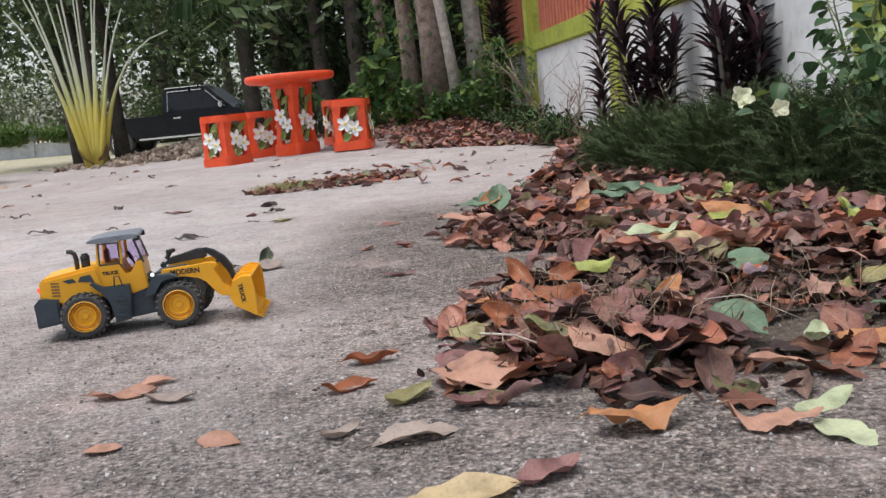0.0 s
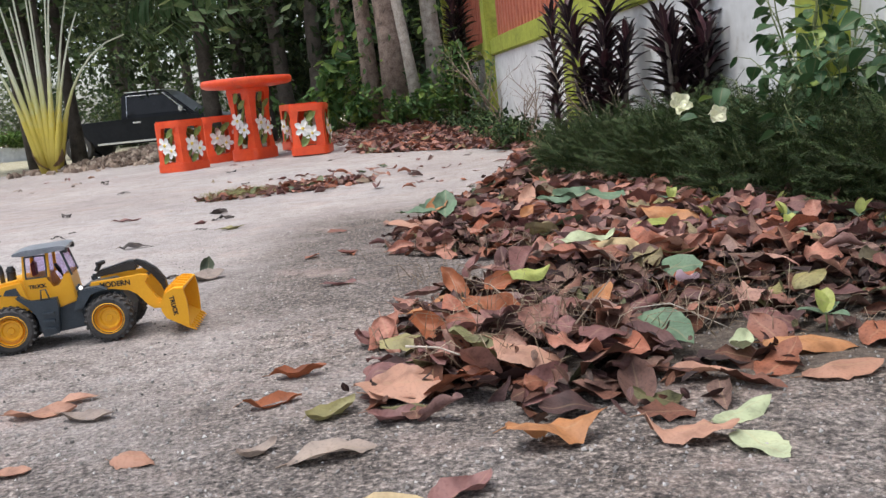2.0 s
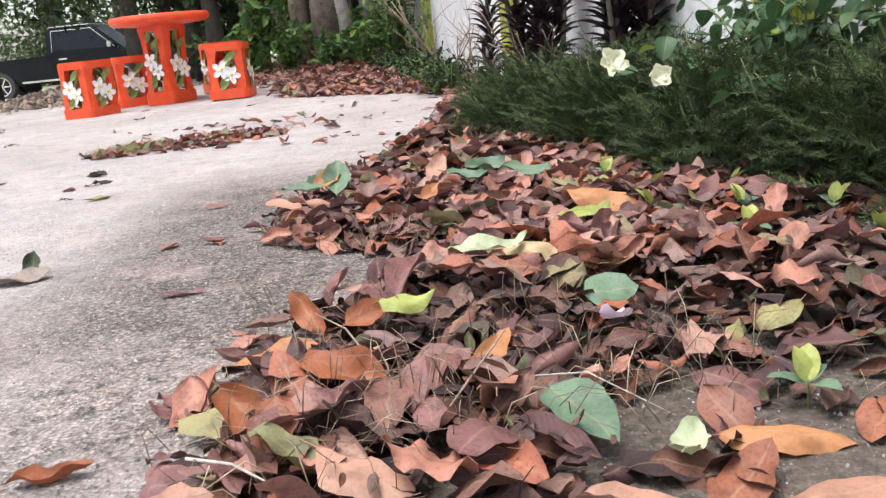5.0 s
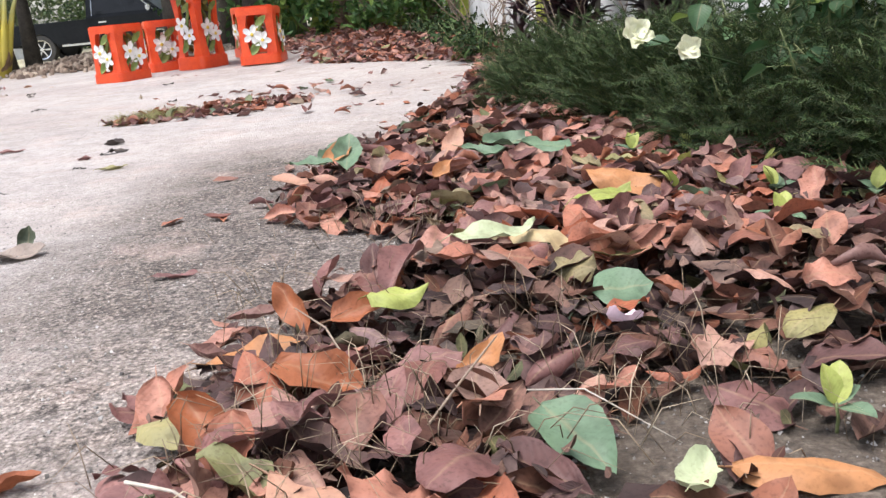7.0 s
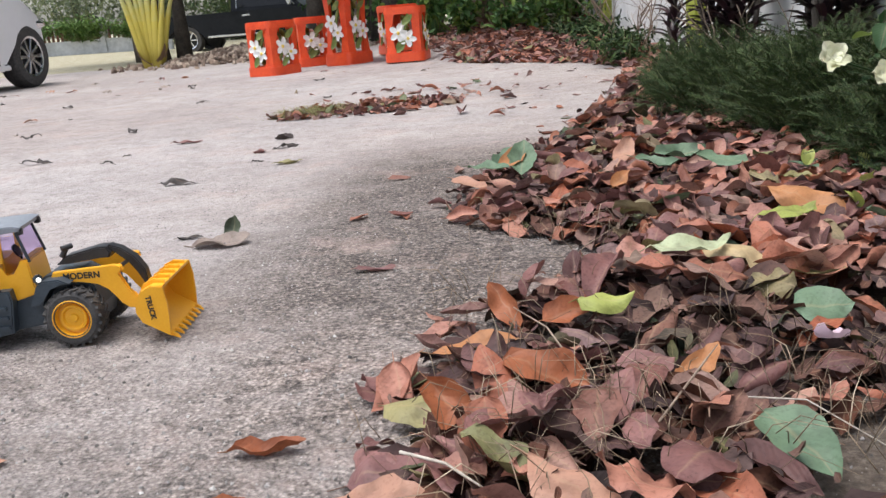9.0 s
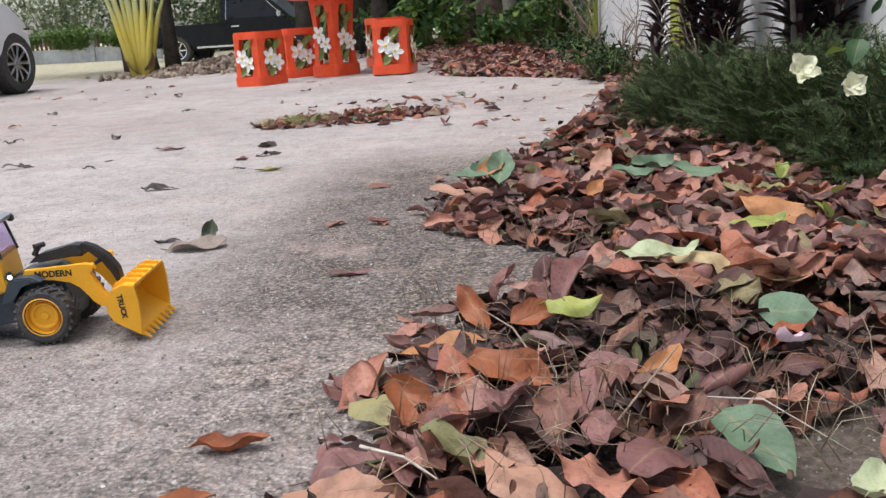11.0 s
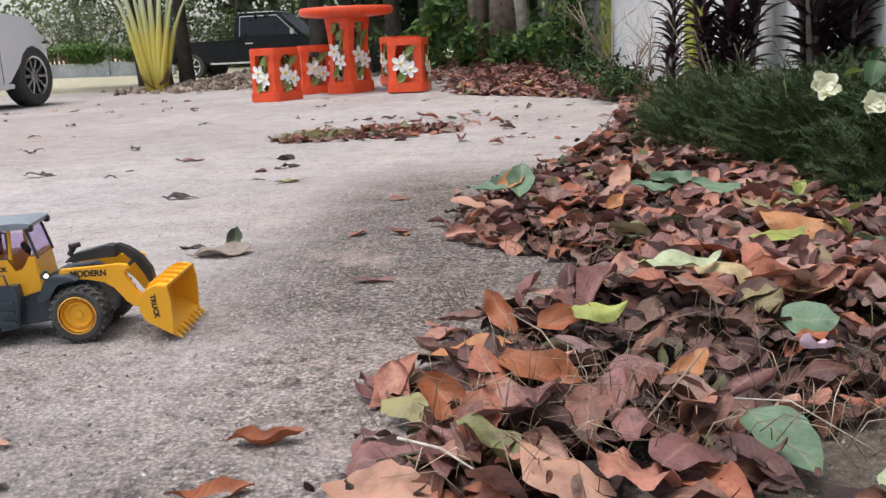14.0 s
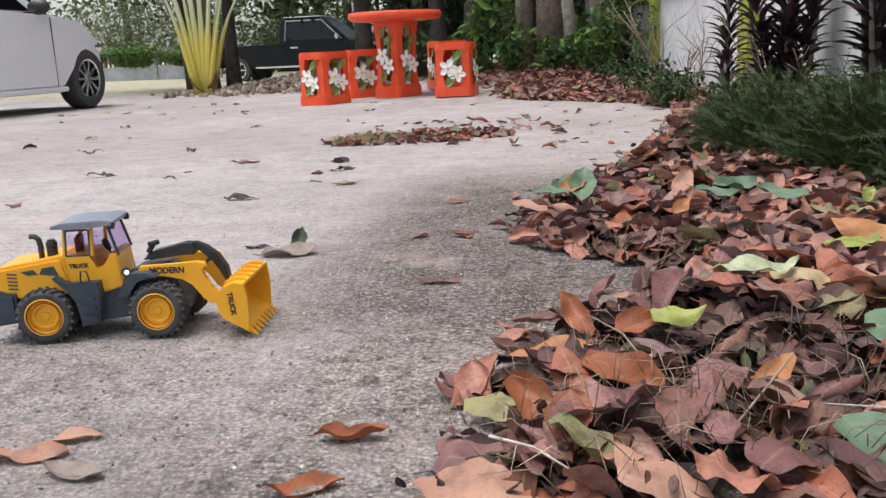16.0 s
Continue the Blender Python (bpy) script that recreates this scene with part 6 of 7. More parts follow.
grass_stuff("dry_grass", [(0.10, 1.08, 0.045), (0.16, 1.02, 0.04), (0.20, 1.10, 0.05), (0.22, 1.15, 0.05), (0.30, 1.12, 0.05), (0.17, 1.22, 0.05), (0.45, 1.2, 0.04), (0.55, 1.25, 0.035), (0.40, 1.35, 0.045), (0.25, 1.05, 0.045), (0.36, 1.08, 0.03), (0.48, 1.12, 0.03), (0.33, 1.22, 0.04), (0.56, 1.15, 0.02)], 300, 0.07, 21, M_STRAW, "thin straw-coloured dry grass stems among fallen leaves", 0.045)
grass_stuff("dry_grass", [(0.75, 1.5, 0.0), (0.85, 1.7, 0.0), (0.7, 1.2, 0.0), (0.2, 1.9, 0.04), (0.33, 1.75, 0.05), (0.13, 1.5, 0.05)], 230, 0.06, 22, M_STRAW, "scattered straw-coloured grass stems in the litter", 0.08)
grass_stuff("low_grass_tuft", [(-0.86, 4.32, 0.0), (-0.74, 4.36, 0.0), (-0.80, 4.42, 0.0)], 1000, 0.06, 23, M_TUFT, "small dry greenish grass tuft growing from a crack", 0.07)


# ---- fallen leaves ----
LEAF_ME = [mesh_of("leaf", v, f, M_LEAF, True, u) for v, f, u in LEAVES]


def lay(x, y, z, rnd, size, tilt=0.35):
    return Matrix.Translation((x, y, z)) @ Euler((rnd.gauss(0, tilt) + (math.pi if rnd.random() < 0.3 else 0), rnd.gauss(0, tilt), rnd.uniform(0, 6.283))).to_matrix().to_4x4() @ Matrix.Scale(size, 4)


SINGLE = [
    # x, y, z, length, yaw, material, label, width, bend, cup, heart, tilt
    (0.042, 0.667, 0.008, 0.125, 14, M_YELLOW, "tan and yellow leaf lying flat on concrete", 0.42, 0.4, 0.4, False, (0, 0)),
    (0.128, 0.705, 0.008, 0.075, 35, M_MAUVE, "mauve curled leaf on concrete", 0.55, 0.9, 0.8, False, (0, 0)),
    (-0.231, 0.872, 0.010, 0.062, -20, M_TAN, "pale tan leaf curled up on concrete", 0.6, -0.9, -0.9, False, (0, 0)),
    (-0.370, 0.880, 0.006, 0.045, 10, M_TAN, "small round tan leaf on concrete", 0.7, 0.4, 0.4, False, (0, 0)),
    (-0.005, 0.834, 0.010, 0.095, 12, M_GREYLEAF, "torn grey-brown leaf on concrete", 0.5, -0.6, 0.5, False, (0, 0)),
    (-0.091, 0.864, 0.008, 0.055, 40, M_GREYLEAF, "crumpled grey leaf on concrete", 0.45, 1.4, 0.9, False, (0, 0)),
    (-0.420, 1.085, 0.008, 0.095, 8, M_TAN, "dusty tan leaf on concrete", 0.4, 0.5, 0.5, False, (0, 0)),
    (-0.345, 1.050, 0.008, 0.080, -14, M_GREYLEAF, "dusty grey leaf on concrete", 0.45, 0.7, 0.6, False, (0, 0)),
    (-0.390, 1.130, 0.008, 0.065, 20, M_TAN, "dusty tan leaf fragment on concrete", 0.4, -0.6, 0.5, False, (0, 0)),
    (0.365, 0.780, 0.020, 0.105, -12, M_TAN, "orange-tan curled leaf at the edge of the litter", 0.5, 0.9, -0.7, False, (8, 0)),
    (0.425, 0.745, 0.012, 0.075, -70, M_PALEGREEN, "pale green leaf on concrete", 0.7, 0.3, 0.3, True, (0, 0)),
    (0.433, 0.832, 0.018, 0.085, 25, M_PALEGREEN, "pale yellow-green leaf at the edge of the litter", 0.4, 0.5, -0.5, False, (-12, 0)),
    (0.233, 0.808, 0.015, 0.115, 12, M_ORANGE, "orange-brown leaf with curled rim", 0.42, 0.8, -0.6, False, (6, 0)),
    (0.222, 0.985, 0.040, 0.115, -38, M_TAN, "pinkish tan leaf lying on the heap", 0.5, -0.6, -0.5, False, (-14, 8)),
    (0.084, 0.990, 0.040, 0.125, -8, M_TAN, "broad tan leaf lying on the heap", 0.5, -0.5, -0.4, False, (-10, 0)),
    (0.057, 1.083, 0.045, 0.110, 15, M_MAUVE, "pinkish mauve leaf lying on the heap", 0.5, -0.7, -0.5, False, (-12, 0)),
    (0.067, 1.190, 0.045, 0.085, -25, M_OLIVE, "dull olive leaf lying on the heap", 0.6, -0.5, -0.5, False, (-16, 0)),
    (0.060, 0.925, 0.022, 0.085, 30, M_MAUVE, "dark mauve leaf at the foot of the heap", 0.5, 0.7, 0.6, False, (0, 10)),
    (0.420, 1.075, 0.042, 0.100, -62, M_GREENLEAF, "fresh green leaf on the litter", 0.72, -0.3, 0.5, True, (-16, 0)),
    (0.528, 1.385, 0.045, 0.078, 0, M_GREENLEAF, "fresh green heart-shaped leaf on the litter", 0.98, -0.25, -0.2, True, (-26, 0)),
    (-0.101, 1.030, 0.018, 0.080, 30, M_RUST, "rust-red folded leaf on concrete", 0.5, 0.9, 1.3, False, (0, 0)),
    (-0.085, 1.150, 0.020, 0.085, 12, M_RUST, "rust-red curled leaf beside the heap", 0.45, 1.1, 1.2, False, (0, 0)),
    (-0.018, 0.965, 0.014, 0.085, 50, M_OLIVE, "crumpled olive leaf on concrete", 0.5, 1.3, 1.0, False, (0, 0)),
    (-0.085, 1.800, 0.010, 0.070, 2, M_MAUVE, "flat brown leaf on concrete", 0.35, 0.5, 0.3, False, (0, 0)),
    (-0.435, 2.030, 0.020, 0.105, 15, M_GREYLEAF, "upcurled grey-green leaf on concrete", 0.6, 0.6, 0.8, False, (0, 0)),
    (-0.425, 2.085, 0.018, 0.054, 84, M_DULLGREEN, "dark green leaf standing curled on edge on concrete", 0.75, 0.5, 0.9, True, (-62, 0)),
    (-0.525, 2.100, 0.012, 0.060, 5, M_DARKLEAF, "dark curled leaf on concrete", 0.26, -0.4, -0.5, False, (0, 0)),
    (-0.810, 2.780, 0.012, 0.112, 6, M_DARKLEAF, "dark shrivelled leaf on concrete", 0.26, -0.4, -0.5, False, (0, 0)),
    (-0.570, 3.040, 0.012, 0.090, 8, M_OLIVE, "olive brown leaf on concrete", 0.35, 0.7, 0.8, False, (0, 0)),
    (-0.690, 3.110, 0.012, 0.048, -12, M_DARKLEAF, "small dark leaf on concrete", 0.26, -0.4, -0.5, False, (0, 0)),
    (-0.670, 3.370, 0.020, 0.088, 35, M_DARKLEAF, "dark crumpled leaf cluster on concrete", 0.26, -0.4, -0.5, False, (0, 0)),
    (-1.574, 3.381, 0.012, 0.104, 18, M_DARKLEAF, "dark shrivelled leaf on concrete", 0.26, -0.4, -0.5, False, (0, 0)),
    (-2.046, 4.179, 0.012, 0.104, -10, M_DARKLEAF, "dark dry leaf on concrete", 0.26, -0.4, -0.5, False, (0, 0)),
    (-1.241, 3.233, 0.010, 0.056, 0, M_DARKLEAF, "small dark leaf on concrete", 0.26, -0.4, -0.5, False, (0, 0)),
    (-1.117, 3.640, 0.010, 0.110, 10, M_MAUVE, "flat brown leaf on concrete", 0.4, 0.6, 0.5, False, (0, 0)),
    (0.428, 0.955, 0.030, 0.110, -12, M_TAN, "pinkish brown leaf on the litter", 0.4, -0.7, 0.6, False, (0, 0)),
    (0.500, 1.020, 0.028, 0.075, 60, M_PALEGREEN, "pale green curled leaf on the litter", 0.5, 1.2, 0.7, False, (0, 0)),
    (0.590, 1.030, 0.040, 0.130, -16, M_ORANGE, "long orange-brown leaf arched over the litter", 0.42, -0.9, -0.9, False, (-8, 0)),
    (0.585, 0.930, 0.022, 0.115, 8, M_TAN, "torn tan leaf on concrete", 0.55, -0.4, -0.4, False, (0, 0)),
    (0.355, 1.215, 0.050, 0.075, 38, M_ORANGE, "pale orange leaf tilted on the heap", 0.5, 0.7, 1.0, False, (-25, -10)),
    (0.275, 1.400, 0.060, 0.080, 10, M_YGREEN, "yellow-green leaf on the heap", 0.6, 0.5, -0.7, False, (-12, 0)),
    (0.400, 1.550, 0.045, 0.110, 14, M_PALEGREEN, "long pale yellow-green leaf on the heap", 0.35, 0.6, 0.4, False, (-10, 0)),
    (0.465, 1.560, 0.050, 0.100, -35, M_YELLOW, "yellow leaf bent over the heap", 0.4, -1.2, -0.6, False, (-10, 0)),
    (0.114, 1.138, 0.055, 0.110, -50, M_RUST, "large rust-red folded leaf on the heap", 0.55, 0.5, 1.0, False, (-35, 0)),
    (0.200, 1.215, 0.055, 0.115, -20, M_RUST, "large rust-orange leaf on the heap", 0.5, -0.6, 0.8, False, (-25, 0)),
    (0.300, 1.260, 0.055, 0.095, 10, M_MAUVE, "mauve grey leaf on the heap", 0.6, -0.5, -0.5, False, (-14, 0)),
    (0.110, 2.440, 0.045, 0.085, 70, M_GREENLEAF, "fresh green leaf at the edge of the heap", 0.5, 0.7, 0.7, False, (-20, 0)),
    (0.085, 2.300, 0.030, 0.090, -20, M_GREENLEAF, "green leaf at the edge of the heap", 0.5, 0.6, 0.6, False, (0, 0)),
    (0.140, 2.360, 0.050, 0.090, 55, M_ORANGE, "pinkish orange leaf standing on the heap", 0.5, 0.5, 0.6, False, (-30, 0)),
    (0.500, 2.330, 0.055, 0.110, 15, M_GREENLEAF, "green leaf on the heap", 0.5, 0.7, 0.6, False, (-12, 0)),
    (0.440, 2.250, 0.050, 0.090, -25, M_GREENLEAF, "dark green leaf on the heap", 0.45, 0.7, 0.6, False, (-8, 0)),
    (0.350, 2.090, 0.050, 0.060, 60, M_ORANGE, "small bright orange leaf on the heap", 0.45, 0.6, 0.6, False, (-30, 0)),
    (0.650, 1.900, 0.055, 0.130, -30, M_ORANGE, "large orange leaf on the heap", 0.5, -0.7, -0.6, False, (-25, 0)),
    (0.590, 1.800, 0.050, 0.105, 25, M_YGREEN, "yellow-green leaf on the heap", 0.4, 0.5, 0.4, False, (-10, 0)),
    (0.045, 2.260, 0.040, 0.090, -35, M_TAN, "salmon leaf at the tip of the drift", 0.45, 0.5, 0.5, False, (-12, 0)),
    (0.160, 2.350, 0.045, 0.095, 85, M_GREENLEAF, "green leaf standing at the edge of the heap", 0.6, 0.4, 0.5, False, (-35, 0)),
    (0.560, 2.180, 0.055, 0.095, -30, M_GREENLEAF, "dull green leaf on the heap", 0.55, 0.5, 0.6, False, (-16, 0)),
    (0.125, 1.330, 0.055, 0.120, 6, M_ORANGE, "long flat orange-tan leaf on the heap", 0.4, -0.4, -0.5, False, (-20, 0)),
    (0.150, 1.420, 0.055, 0.085, 120, M_RUST, "rust-red leaf standing at the edge of the heap", 0.45, 0.5, 0.8, False, (-45, 0)),
    (0.230, 1.400, 0.055, 0.080, 20, M_RUST, "rust-orange curled leaf on the heap", 0.6, 0.5, 0.9, False, (-40, 0)),
    (0.055, 1.010, 0.050, 0.125, 160, M_TAN, "large salmon pink leaf with a wavy rim on the heap", 0.62, -0.5, 0.4, False, (-12, 0)),
    (0.385, 2.400, 0.065, 0.090, 65, M_TAN, "pinkish tan leaf standing on the heap", 0.45, 0.4, 0.6, False, (-35, 0)),
]


def near_single(x, y, reach=0.045):
    return any(abs(x - q[0]) < reach and abs(y - q[1]) < reach for q in SINGLE)


def build_litter():
    rnd = random.Random(5)
    pile = thing("leaf_litter", pose(0, 0, 0), "deep drift of fallen brown, rust and mauve leaves", "leaf litter")
    h, mats, bits = Heap(), [], []
    while len(mats) < 3700:
        y = 0.76 + 4.4 * rnd.random() ** 1.35
        x = rnd.uniform(-0.15, 1.35)
        if x < heap_edge(y) + abs(rnd.gauss(0, 0.012)) or y < near_edge(x) - 0.03:
            continue
        d = heap_depth(x, y)
        if rnd.random() > 0.08 + d / 0.040:
            continue
        z = 0.006 + d * rnd.uniform(0.0, 0.95)
        z = min(z, 0.010 + 0.3 * d) if near_single(x, y) else z
        mats.append(lay(x, y, ground_z(x, y) + z, rnd, rnd.uniform(0.040, 0.095), 0.16 + 0.20 * min(1.0, d / 0.03)))
        if rnd.random() < 0.8:
            bits.append(lay(x + rnd.gauss(0, 0.04), y + rnd.gauss(0, 0.04), ground_z(x, y) + 0.008 + d * rnd.uniform(0.6, 1.0), rnd, rnd.uniform(0.012, 0.035), 0.6))
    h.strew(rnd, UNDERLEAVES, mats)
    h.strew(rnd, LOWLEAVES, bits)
    part("lower_leaves", h.mesh("lower_leaves", M_GAPDARK_LITTER), M_GAPDARK_LITTER, pile)["kind"] = "stuff"
    made = 0
    while made < 290:
        y = 0.86 + 1.7 * rnd.random() ** 1.2
        x = rnd.uniform(-0.12, 0.85)
        if x < heap_edge(y) + 0.01 or y < near_edge(x):
            continue
        d = heap_depth(x, y)
        if rnd.random() > 0.45 + d / 0.035 or near_single(x, y) or (x > 0.28 and y < 1.5 and rnd.random() < 0.72):
            continue
        ob = new("leaf", LEAF_ME[made % len(LEAF_ME)])
        ob.parent = pile
        ob.matrix_basis = lay(x, y, ground_z(x, y) + 0.012 + d * rnd.uniform(0.9, 1.08), rnd, rnd.uniform(0.050, 0.100), 0.34)
        made += 1
    h, mats = Heap(), []
    while len(mats) < 1300:
        y = 0.80 + 4.2 * rnd.random() ** 1.1
        x = rnd.uniform(-0.12, 1.25)
        if x < heap_edge(y) + 0.005 or y < near_edge(x):
            continue
        d = heap_depth(x, y)
        if rnd.random() > 0.30 + d / 0.038 or near_single(x, y) or (x > 0.28 and y < 1.5 and rnd.random() < 0.8):
            continue
        mats.append(lay(x, y, ground_z(x, y) + 0.010 + d * rnd.uniform(0.8, 1.0), rnd, rnd.uniform(0.05, 0.10), 0.30))
    h.strew(rnd, LEAVES, mats)
    part("upper_leaves", h.mesh("upper_leaves", M_LITTER), M_LITTER, pile)["kind"] = "stuff"


build_litter()


def build_far_litter():
    rnd = random.Random(6)
    h, mats = Heap(), []
    for _ in range(6500):
        y = rnd.uniform(6.1, 11.5)
        x = rnd.uniform(-1.6, 1.2)
        lim = -0.55 - 0.35 * (y - 7.4) if y > 7.4 else heap_edge(y)
        if x < lim + abs(rnd.gauss(0, 0.25)) or x > 0.95:
            continue
        mats.append(lay(x, y, ground_z(x, y) + rnd.uniform(0.01, 0.05), rnd, rnd.uniform(0.06, 0.12), 0.35))
    for _ in range(60):
        y = rnd.uniform(2.2, 7.0)
        x = heap_edge(y) + 0.06 - abs(rnd.gauss(0, 0.05 + 0.03 * y))
        mats.append(lay(x, y, rnd.uniform(0.002, 0.005), rnd, rnd.uniform(0.03, 0.075), 0.08))
    for _ in range(900):
        y = rnd.uniform(4.6, 7.2)
        x = heap_edge(y) + abs(rnd.gauss(0, 0.25))
        if x < 1.1:
            mats.append(lay(x, y, rnd.uniform(0.01, 0.04), rnd, rnd.uniform(0.06, 0.11), 0.35))
    h.strew(rnd, LOWLEAVES, mats)
    tagged(new("bank_leaves", h.mesh("bank_leaves", M_LITTER)), "carpet of fallen brown leaves under the trees", "leaf litter", "", "stuff")
    h = Heap()
    for _ in range(210):
        a, q = rnd.uniform(0, 6.28), rnd.random() ** 0.6
        x, y = -0.62 + 0.42 * q * math.cos(a) + 0.05, 4.42 + 0.26 * q * math.sin(a) + 0.25 * (0.42 * q * math.cos(a))
        h.add(*rnd.choice(LEAVES), lay(x, y, 0.008 + 0.028 * (1 - q) * rnd.random(), rnd, rnd.uniform(0.05, 0.10), 0.3))
    for _ in range(60):
        x, y = rnd.gauss(-0.35, 0.3), rnd.gauss(4.9, 0.5)
        h.add(*rnd.choice(LEAVES), lay(x, y, 0.01, rnd, rnd.uniform(0.04, 0.09), 0.2))
    tagged(new("leaf_patch", h.mesh("leaf_patch", M_LITTER)), "small patch of swept brown leaves on the concrete", "leaf litter", "", "stuff")


build_far_litter()


def fallen_leaf(x, y, z, size, yaw, material, label, shape, tilt=(0, 0)):
    v, f, u = shape
    me = mesh_of("fallen_leaf", v, f, material, True, u)
    ob = new("fallen_leaf", me)
    m = pose(x, y, z, -tilt[0], tilt[1], 0) @ pose(0, 0, 0, 0, 0, yaw) @ Matrix.Scale(size, 4)
    if z - ground_z(x, y) < 0.019 or heap_depth(x, y) < 0.002:
        low = min((m @ Vector(c)).z - ground_z(*(m @ Vector(c)).xy) for c in v)
        high = max((m @ Vector(c)).z for c in v) - min((m @ Vector(c)).z for c in v)
        m = Matrix.Translation((0, 0, -low - 0.08 * high)) @ m
    ob.matrix_basis = m
    return tagged(ob, label, "leaf", "single fallen leaves")


def shape(width=0.45, bend=0.5, cup=0.5, seed=0, heart=False, torn=0.0, twist=0.2):
    return leaf_data(width, bend, cup, 0.03, twist, 10, 6, seed, 0.85, True, heart, torn)


for i, (x, y, z, ln, yaw, mt, lab, wd, bd, cp, hrt, tl) in enumerate(SINGLE):
    dry = 0.16 if mt is M_DARKLEAF else 0.11 if "heap" in lab or "curl" in lab or "fold" in lab else 0.06
    fallen_leaf(x, y, (z if z < 0.019 or heap_depth(x, y) < 0.002 else (0.016 if y < 1.45 else 0.036) + heap_depth(x, y) * 0.9) + ground_z(x, y), ln * (1.0 if z < 0.019 else 0.92 if y < 1.45 else 1.1), yaw, mt, lab, crumpled(shape(wd, bd, cp, i, hrt, 0.08 if "torn" in lab else 0.25 if mt is M_DARKLEAF else 0.03, 0.6 if mt is M_DARKLEAF else 0.3), dry, i * 3.7), tl)

rnd = random.Random(12)
for i in range(70):
    x, y = rnd.uniform(-4.5, 0.2), rnd.uniform(2.4, 9.0)
    if x > heap_edge(min(7.5, y)) - 0.05:
        continue
    fallen_leaf(x, y, ground_z(x, y) + 0.012, rnd.uniform(0.03, 0.09), rnd.uniform(0, 360), rnd.choice((M_DARKLEAF, M_DARKLEAF, M_MAUVE, M_GREYLEAF, M_TAN)),
                "small dry leaf scattered on the concrete", rnd.choice(LEAVES))


M_LILAC = leaf_surface("lilac_petal", [(0.0, (0.62, 0.56, 0.62)), (1.0, (0.70, 0.48, 0.55))], "object", 0.5, 0.2, 0.2)
for i, (x, y, z, s) in enumerate(((0.507, 1.285, 0.05, 0.040), (0.76, 1.72, 0.04, 0.045), (0.72, 1.66, 0.035, 0.04), (0.80, 2.1, 0.04, 0.045))):
    v, f, u = crumpled(leaf_data(0.9, 1.2, 1.0, 0.08, 0.5, 8, 4, i, 0.7, False), 0.15, i)
    ob = new("fallen_petal", mesh_of("fallen_petal", v, f, M_LILAC, True, u))
    ob.matrix_basis = pose(x, y, z, -30, 0, 40 * i) @ Matrix.Scale(s, 4)
    tagged(ob, "withered pale lilac petal lying on dead leaves", "petal", "fallen petals")


def build_twig(p, q, r, sag, material, label):
    p, q = Vector(p), Vector(q)
    mid = (p + q) / 2 + Vector((0.004, 0.003, sag))
    v, f, u = tube_data([tuple(p), tuple(p.lerp(mid, 0.6)), tuple(mid), tuple(q.lerp(mid, 0.5)), tuple(q)], [r, r, r * 0.9, r * 0.8, r * 0.5], 7)
    tagged(new("dry_twig", mesh_of("dry_twig", v, f, material, True, u)), label, "twig", "dry twigs")


build_twig((0.075, 1.035, 0.058), (0.150, 0.985, 0.050), 0.0016, 0.004, M_BARKPALE, "pale peeled stick lying on the leaf heap")
build_twig((0.36, 1.16, 0.045), (0.50, 1.06, 0.030), 0.0009, 0.022, M_BARKPALE, "thin pale bowed stem over the litter")
build_twig((0.235, 1.22, 0.050), (0.165, 1.36, 0.075), 0.0012, 0.010, M_TWIG, "thin brown twig on the heap")
build_twig((0.30, 1.10, 0.045), (0.37, 1.19, 0.085), 0.0013, 0.004, M_TWIG, "thin brown twig leaning on the heap")
build_twig((0.21, 1.60, 0.03), (0.31, 1.72, 0.075), 0.0010, 0.012, M_TWIG, "thin brown twig on the heap")
build_twig((0.62, 3.30, 0.03), (0.73, 3.42, 0.075), 0.009, 0.004, M_BARKPALE, "short grey stick propped on the litter")
build_twig((0.05, 9.3, 0.24), (0.55, 8.9, 0.22), 0.014, 0.03, M_BARKPALE, "fallen grey branch on the leaf bank")


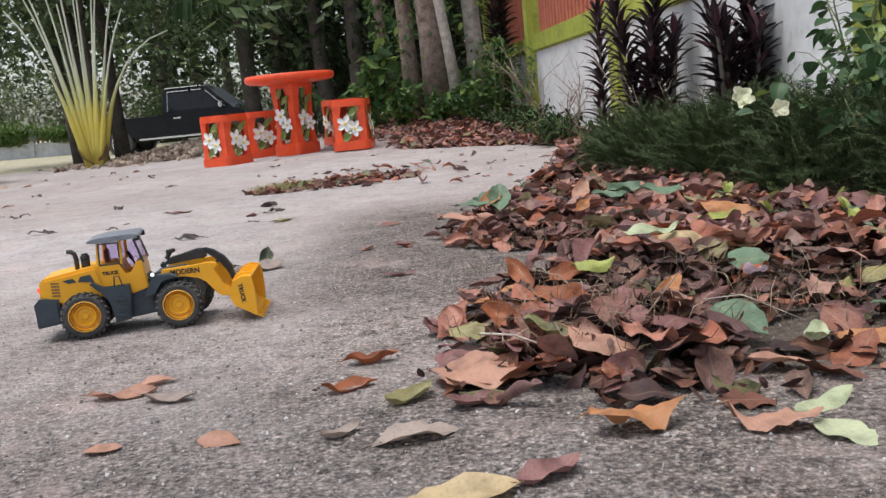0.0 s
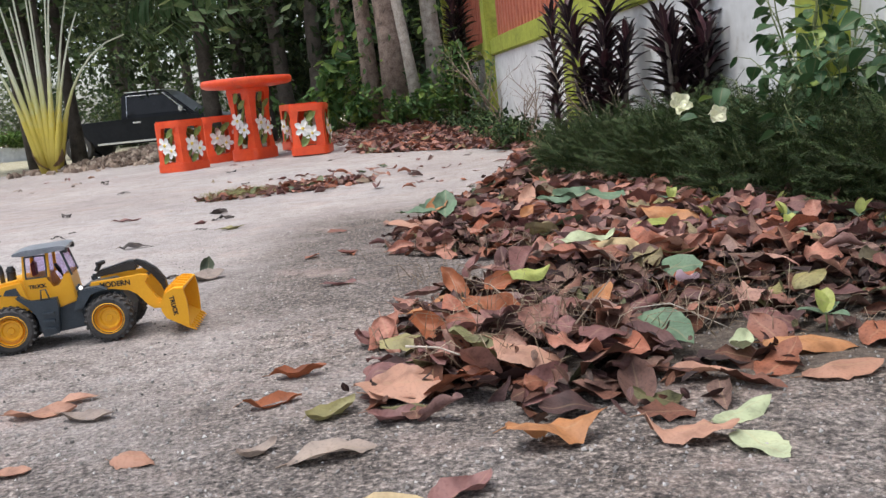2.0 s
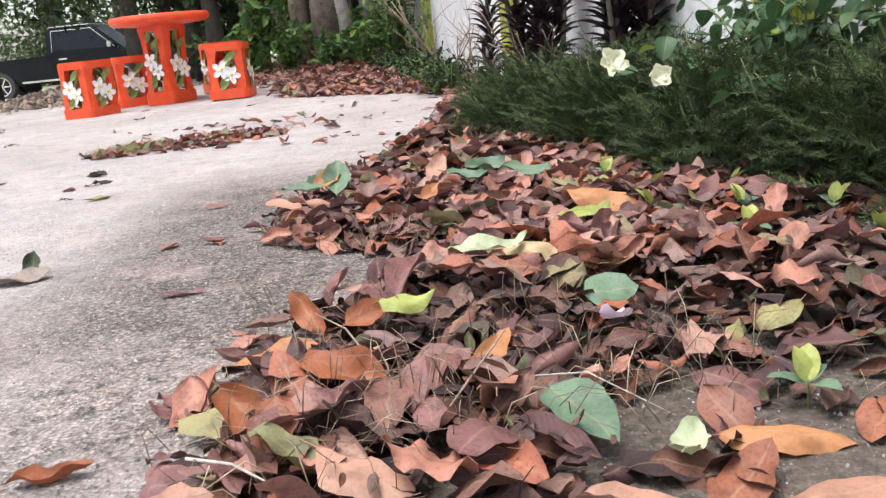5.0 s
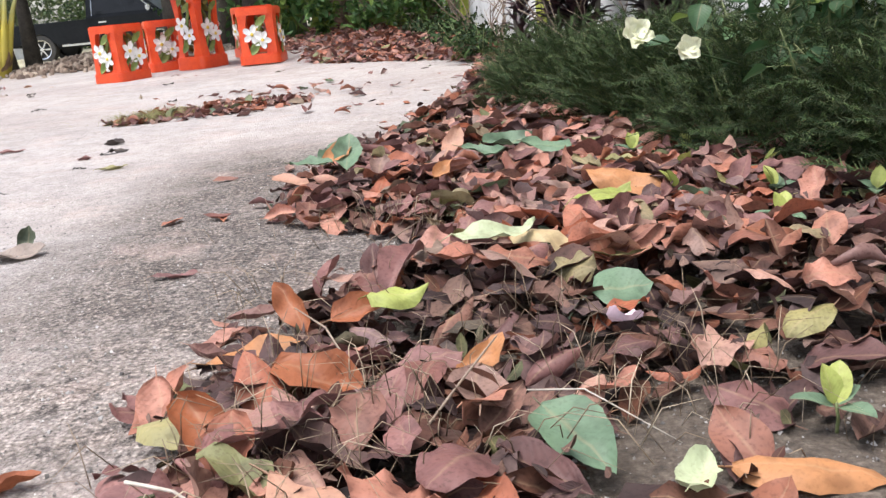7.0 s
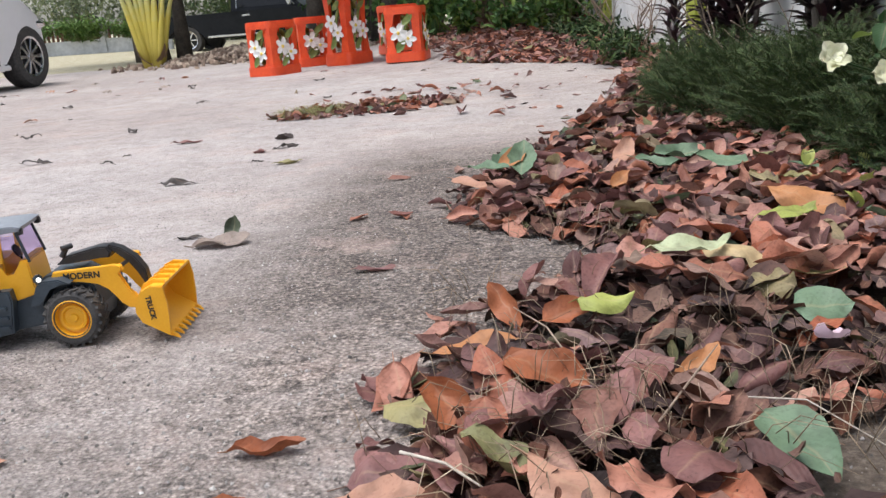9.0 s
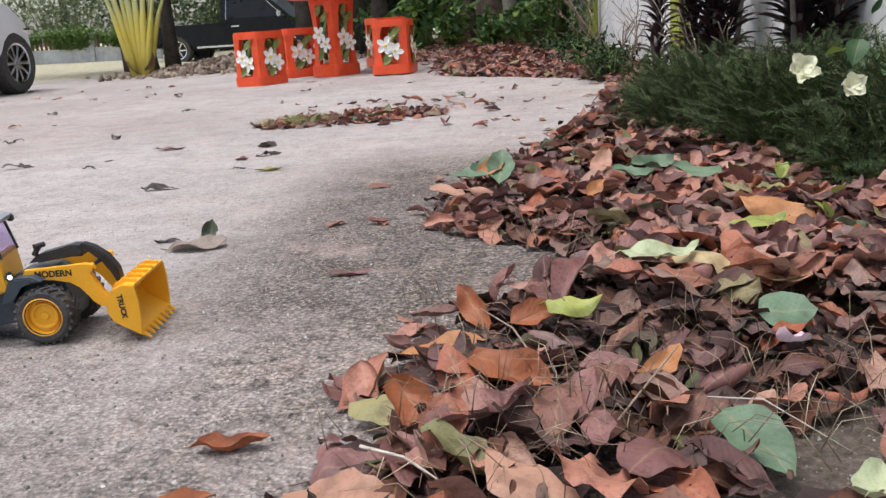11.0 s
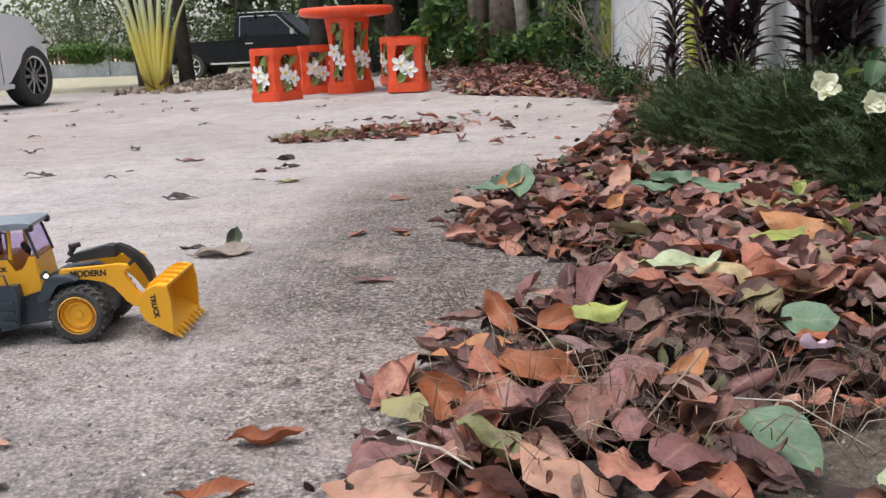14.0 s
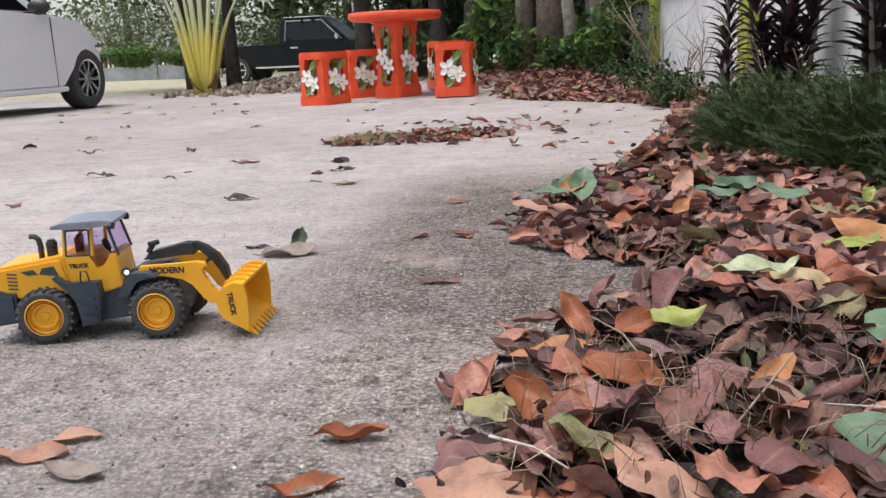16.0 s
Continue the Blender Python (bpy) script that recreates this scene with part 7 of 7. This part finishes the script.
# ---- seedling ----
def build_seedling(x, y, z, seed):
    t = thing("seedling", pose(x, y, z), "small bright green seedling among the dead leaves", "seedling")
    v, f, u = tube_data([(0, 0, -0.02), (0.002, 0, 0.010), (0, 0, 0.023)], [0.0018, 0.0016, 0.0014], 6)
    part("stem", mesh_of("stem", v, f, M_PLANTSTEM, True), M_PLANTSTEM, t)
    for k, (a, up, s, mt) in enumerate(((170, 0.25, 0.038, M_GREENLEAF), (-60, 0.1, 0.038, M_GREENLEAF), (20, 0.5, 0.028, M_GREENLEAF), (60, 0.9, 0.040, M_YGREEN), (110, 1.15, 0.036, M_YGREEN))):
        v, f, u = leaf_data(0.62, -0.6, 0.5, 0.02, 0.1, 7, 4, k, 0.85, False)
        me = mesh_of("leaf", [(c[0] + 0.5, c[1], c[2]) for c in v], f, mt, True, u)
        ob = part("leaf", me, mt, t, "bright green leaf")
        ob.matrix_basis = Matrix.Translation((0, 0, 0.022)) @ Matrix.Rotation(radians(a + seed), 4, "Z") @ Matrix.Rotation(-up, 4, "Y") @ Matrix.Scale(s, 4)


build_seedling(0.642, 1.105, 0.004, 0)
for i, (x, y) in enumerate(((0.80, 1.62), (0.86, 1.80), (0.72, 1.86), (0.95, 1.52), (0.78, 2.02), (0.90, 1.95), (0.98, 1.72), (0.74, 2.25), (0.84, 2.2))):
    build_seedling(x, y, 0.03, 50 * i)


# ---- loose grit ----
def build_grit():
    rnd = random.Random(33)
    h = Heap()
    sv = [(0.5, 0, 0), (-0.5, 0, 0), (0, 0.5, 0), (0, -0.5, 0), (0, 0, 0.4), (0, 0, -0.4)]
    sf = [(0, 2, 4), (2, 1, 4), (1, 3, 4), (3, 0, 4), (2, 0, 5), (1, 2, 5), (3, 1, 5), (0, 3, 5)]
    mats = []
    for _ in range(17000):
        y = 0.55 + 2.3 * rnd.random() ** 1.4
        x = rnd.uniform(-1.2, 0.75)
        s = (0.0009 + 0.0030 * rnd.random() ** 3) * (1 - 0.35 * smooth01((y - 1.2) / 0.9))
        z = ground_z(x, y)
        mats.append(Matrix.LocRotScale((x, y, z + s * 0.2), Euler((rnd.uniform(0, 6), rnd.uniform(0, 6), rnd.uniform(0, 6))), Vector((s * 2, s * 2, s * 1.6))))
    h.scatter((sv, sf, [(0.5, 0.3)] * 6), mats)
    tagged(new("loose_grit", h.mesh("loose_grit", M_GRIT, False)), "loose pale and dark grit on worn concrete", "gravel", "", "stuff")


M_GRIT = leaf_surface("grit", [(0.0, (0.10, 0.095, 0.09)), (0.5, (0.26, 0.245, 0.235)), (0.9, (0.40, 0.385, 0.37)), (1.0, (0.60, 0.59, 0.57))], "island", 0.85, 0.2)
build_grit()
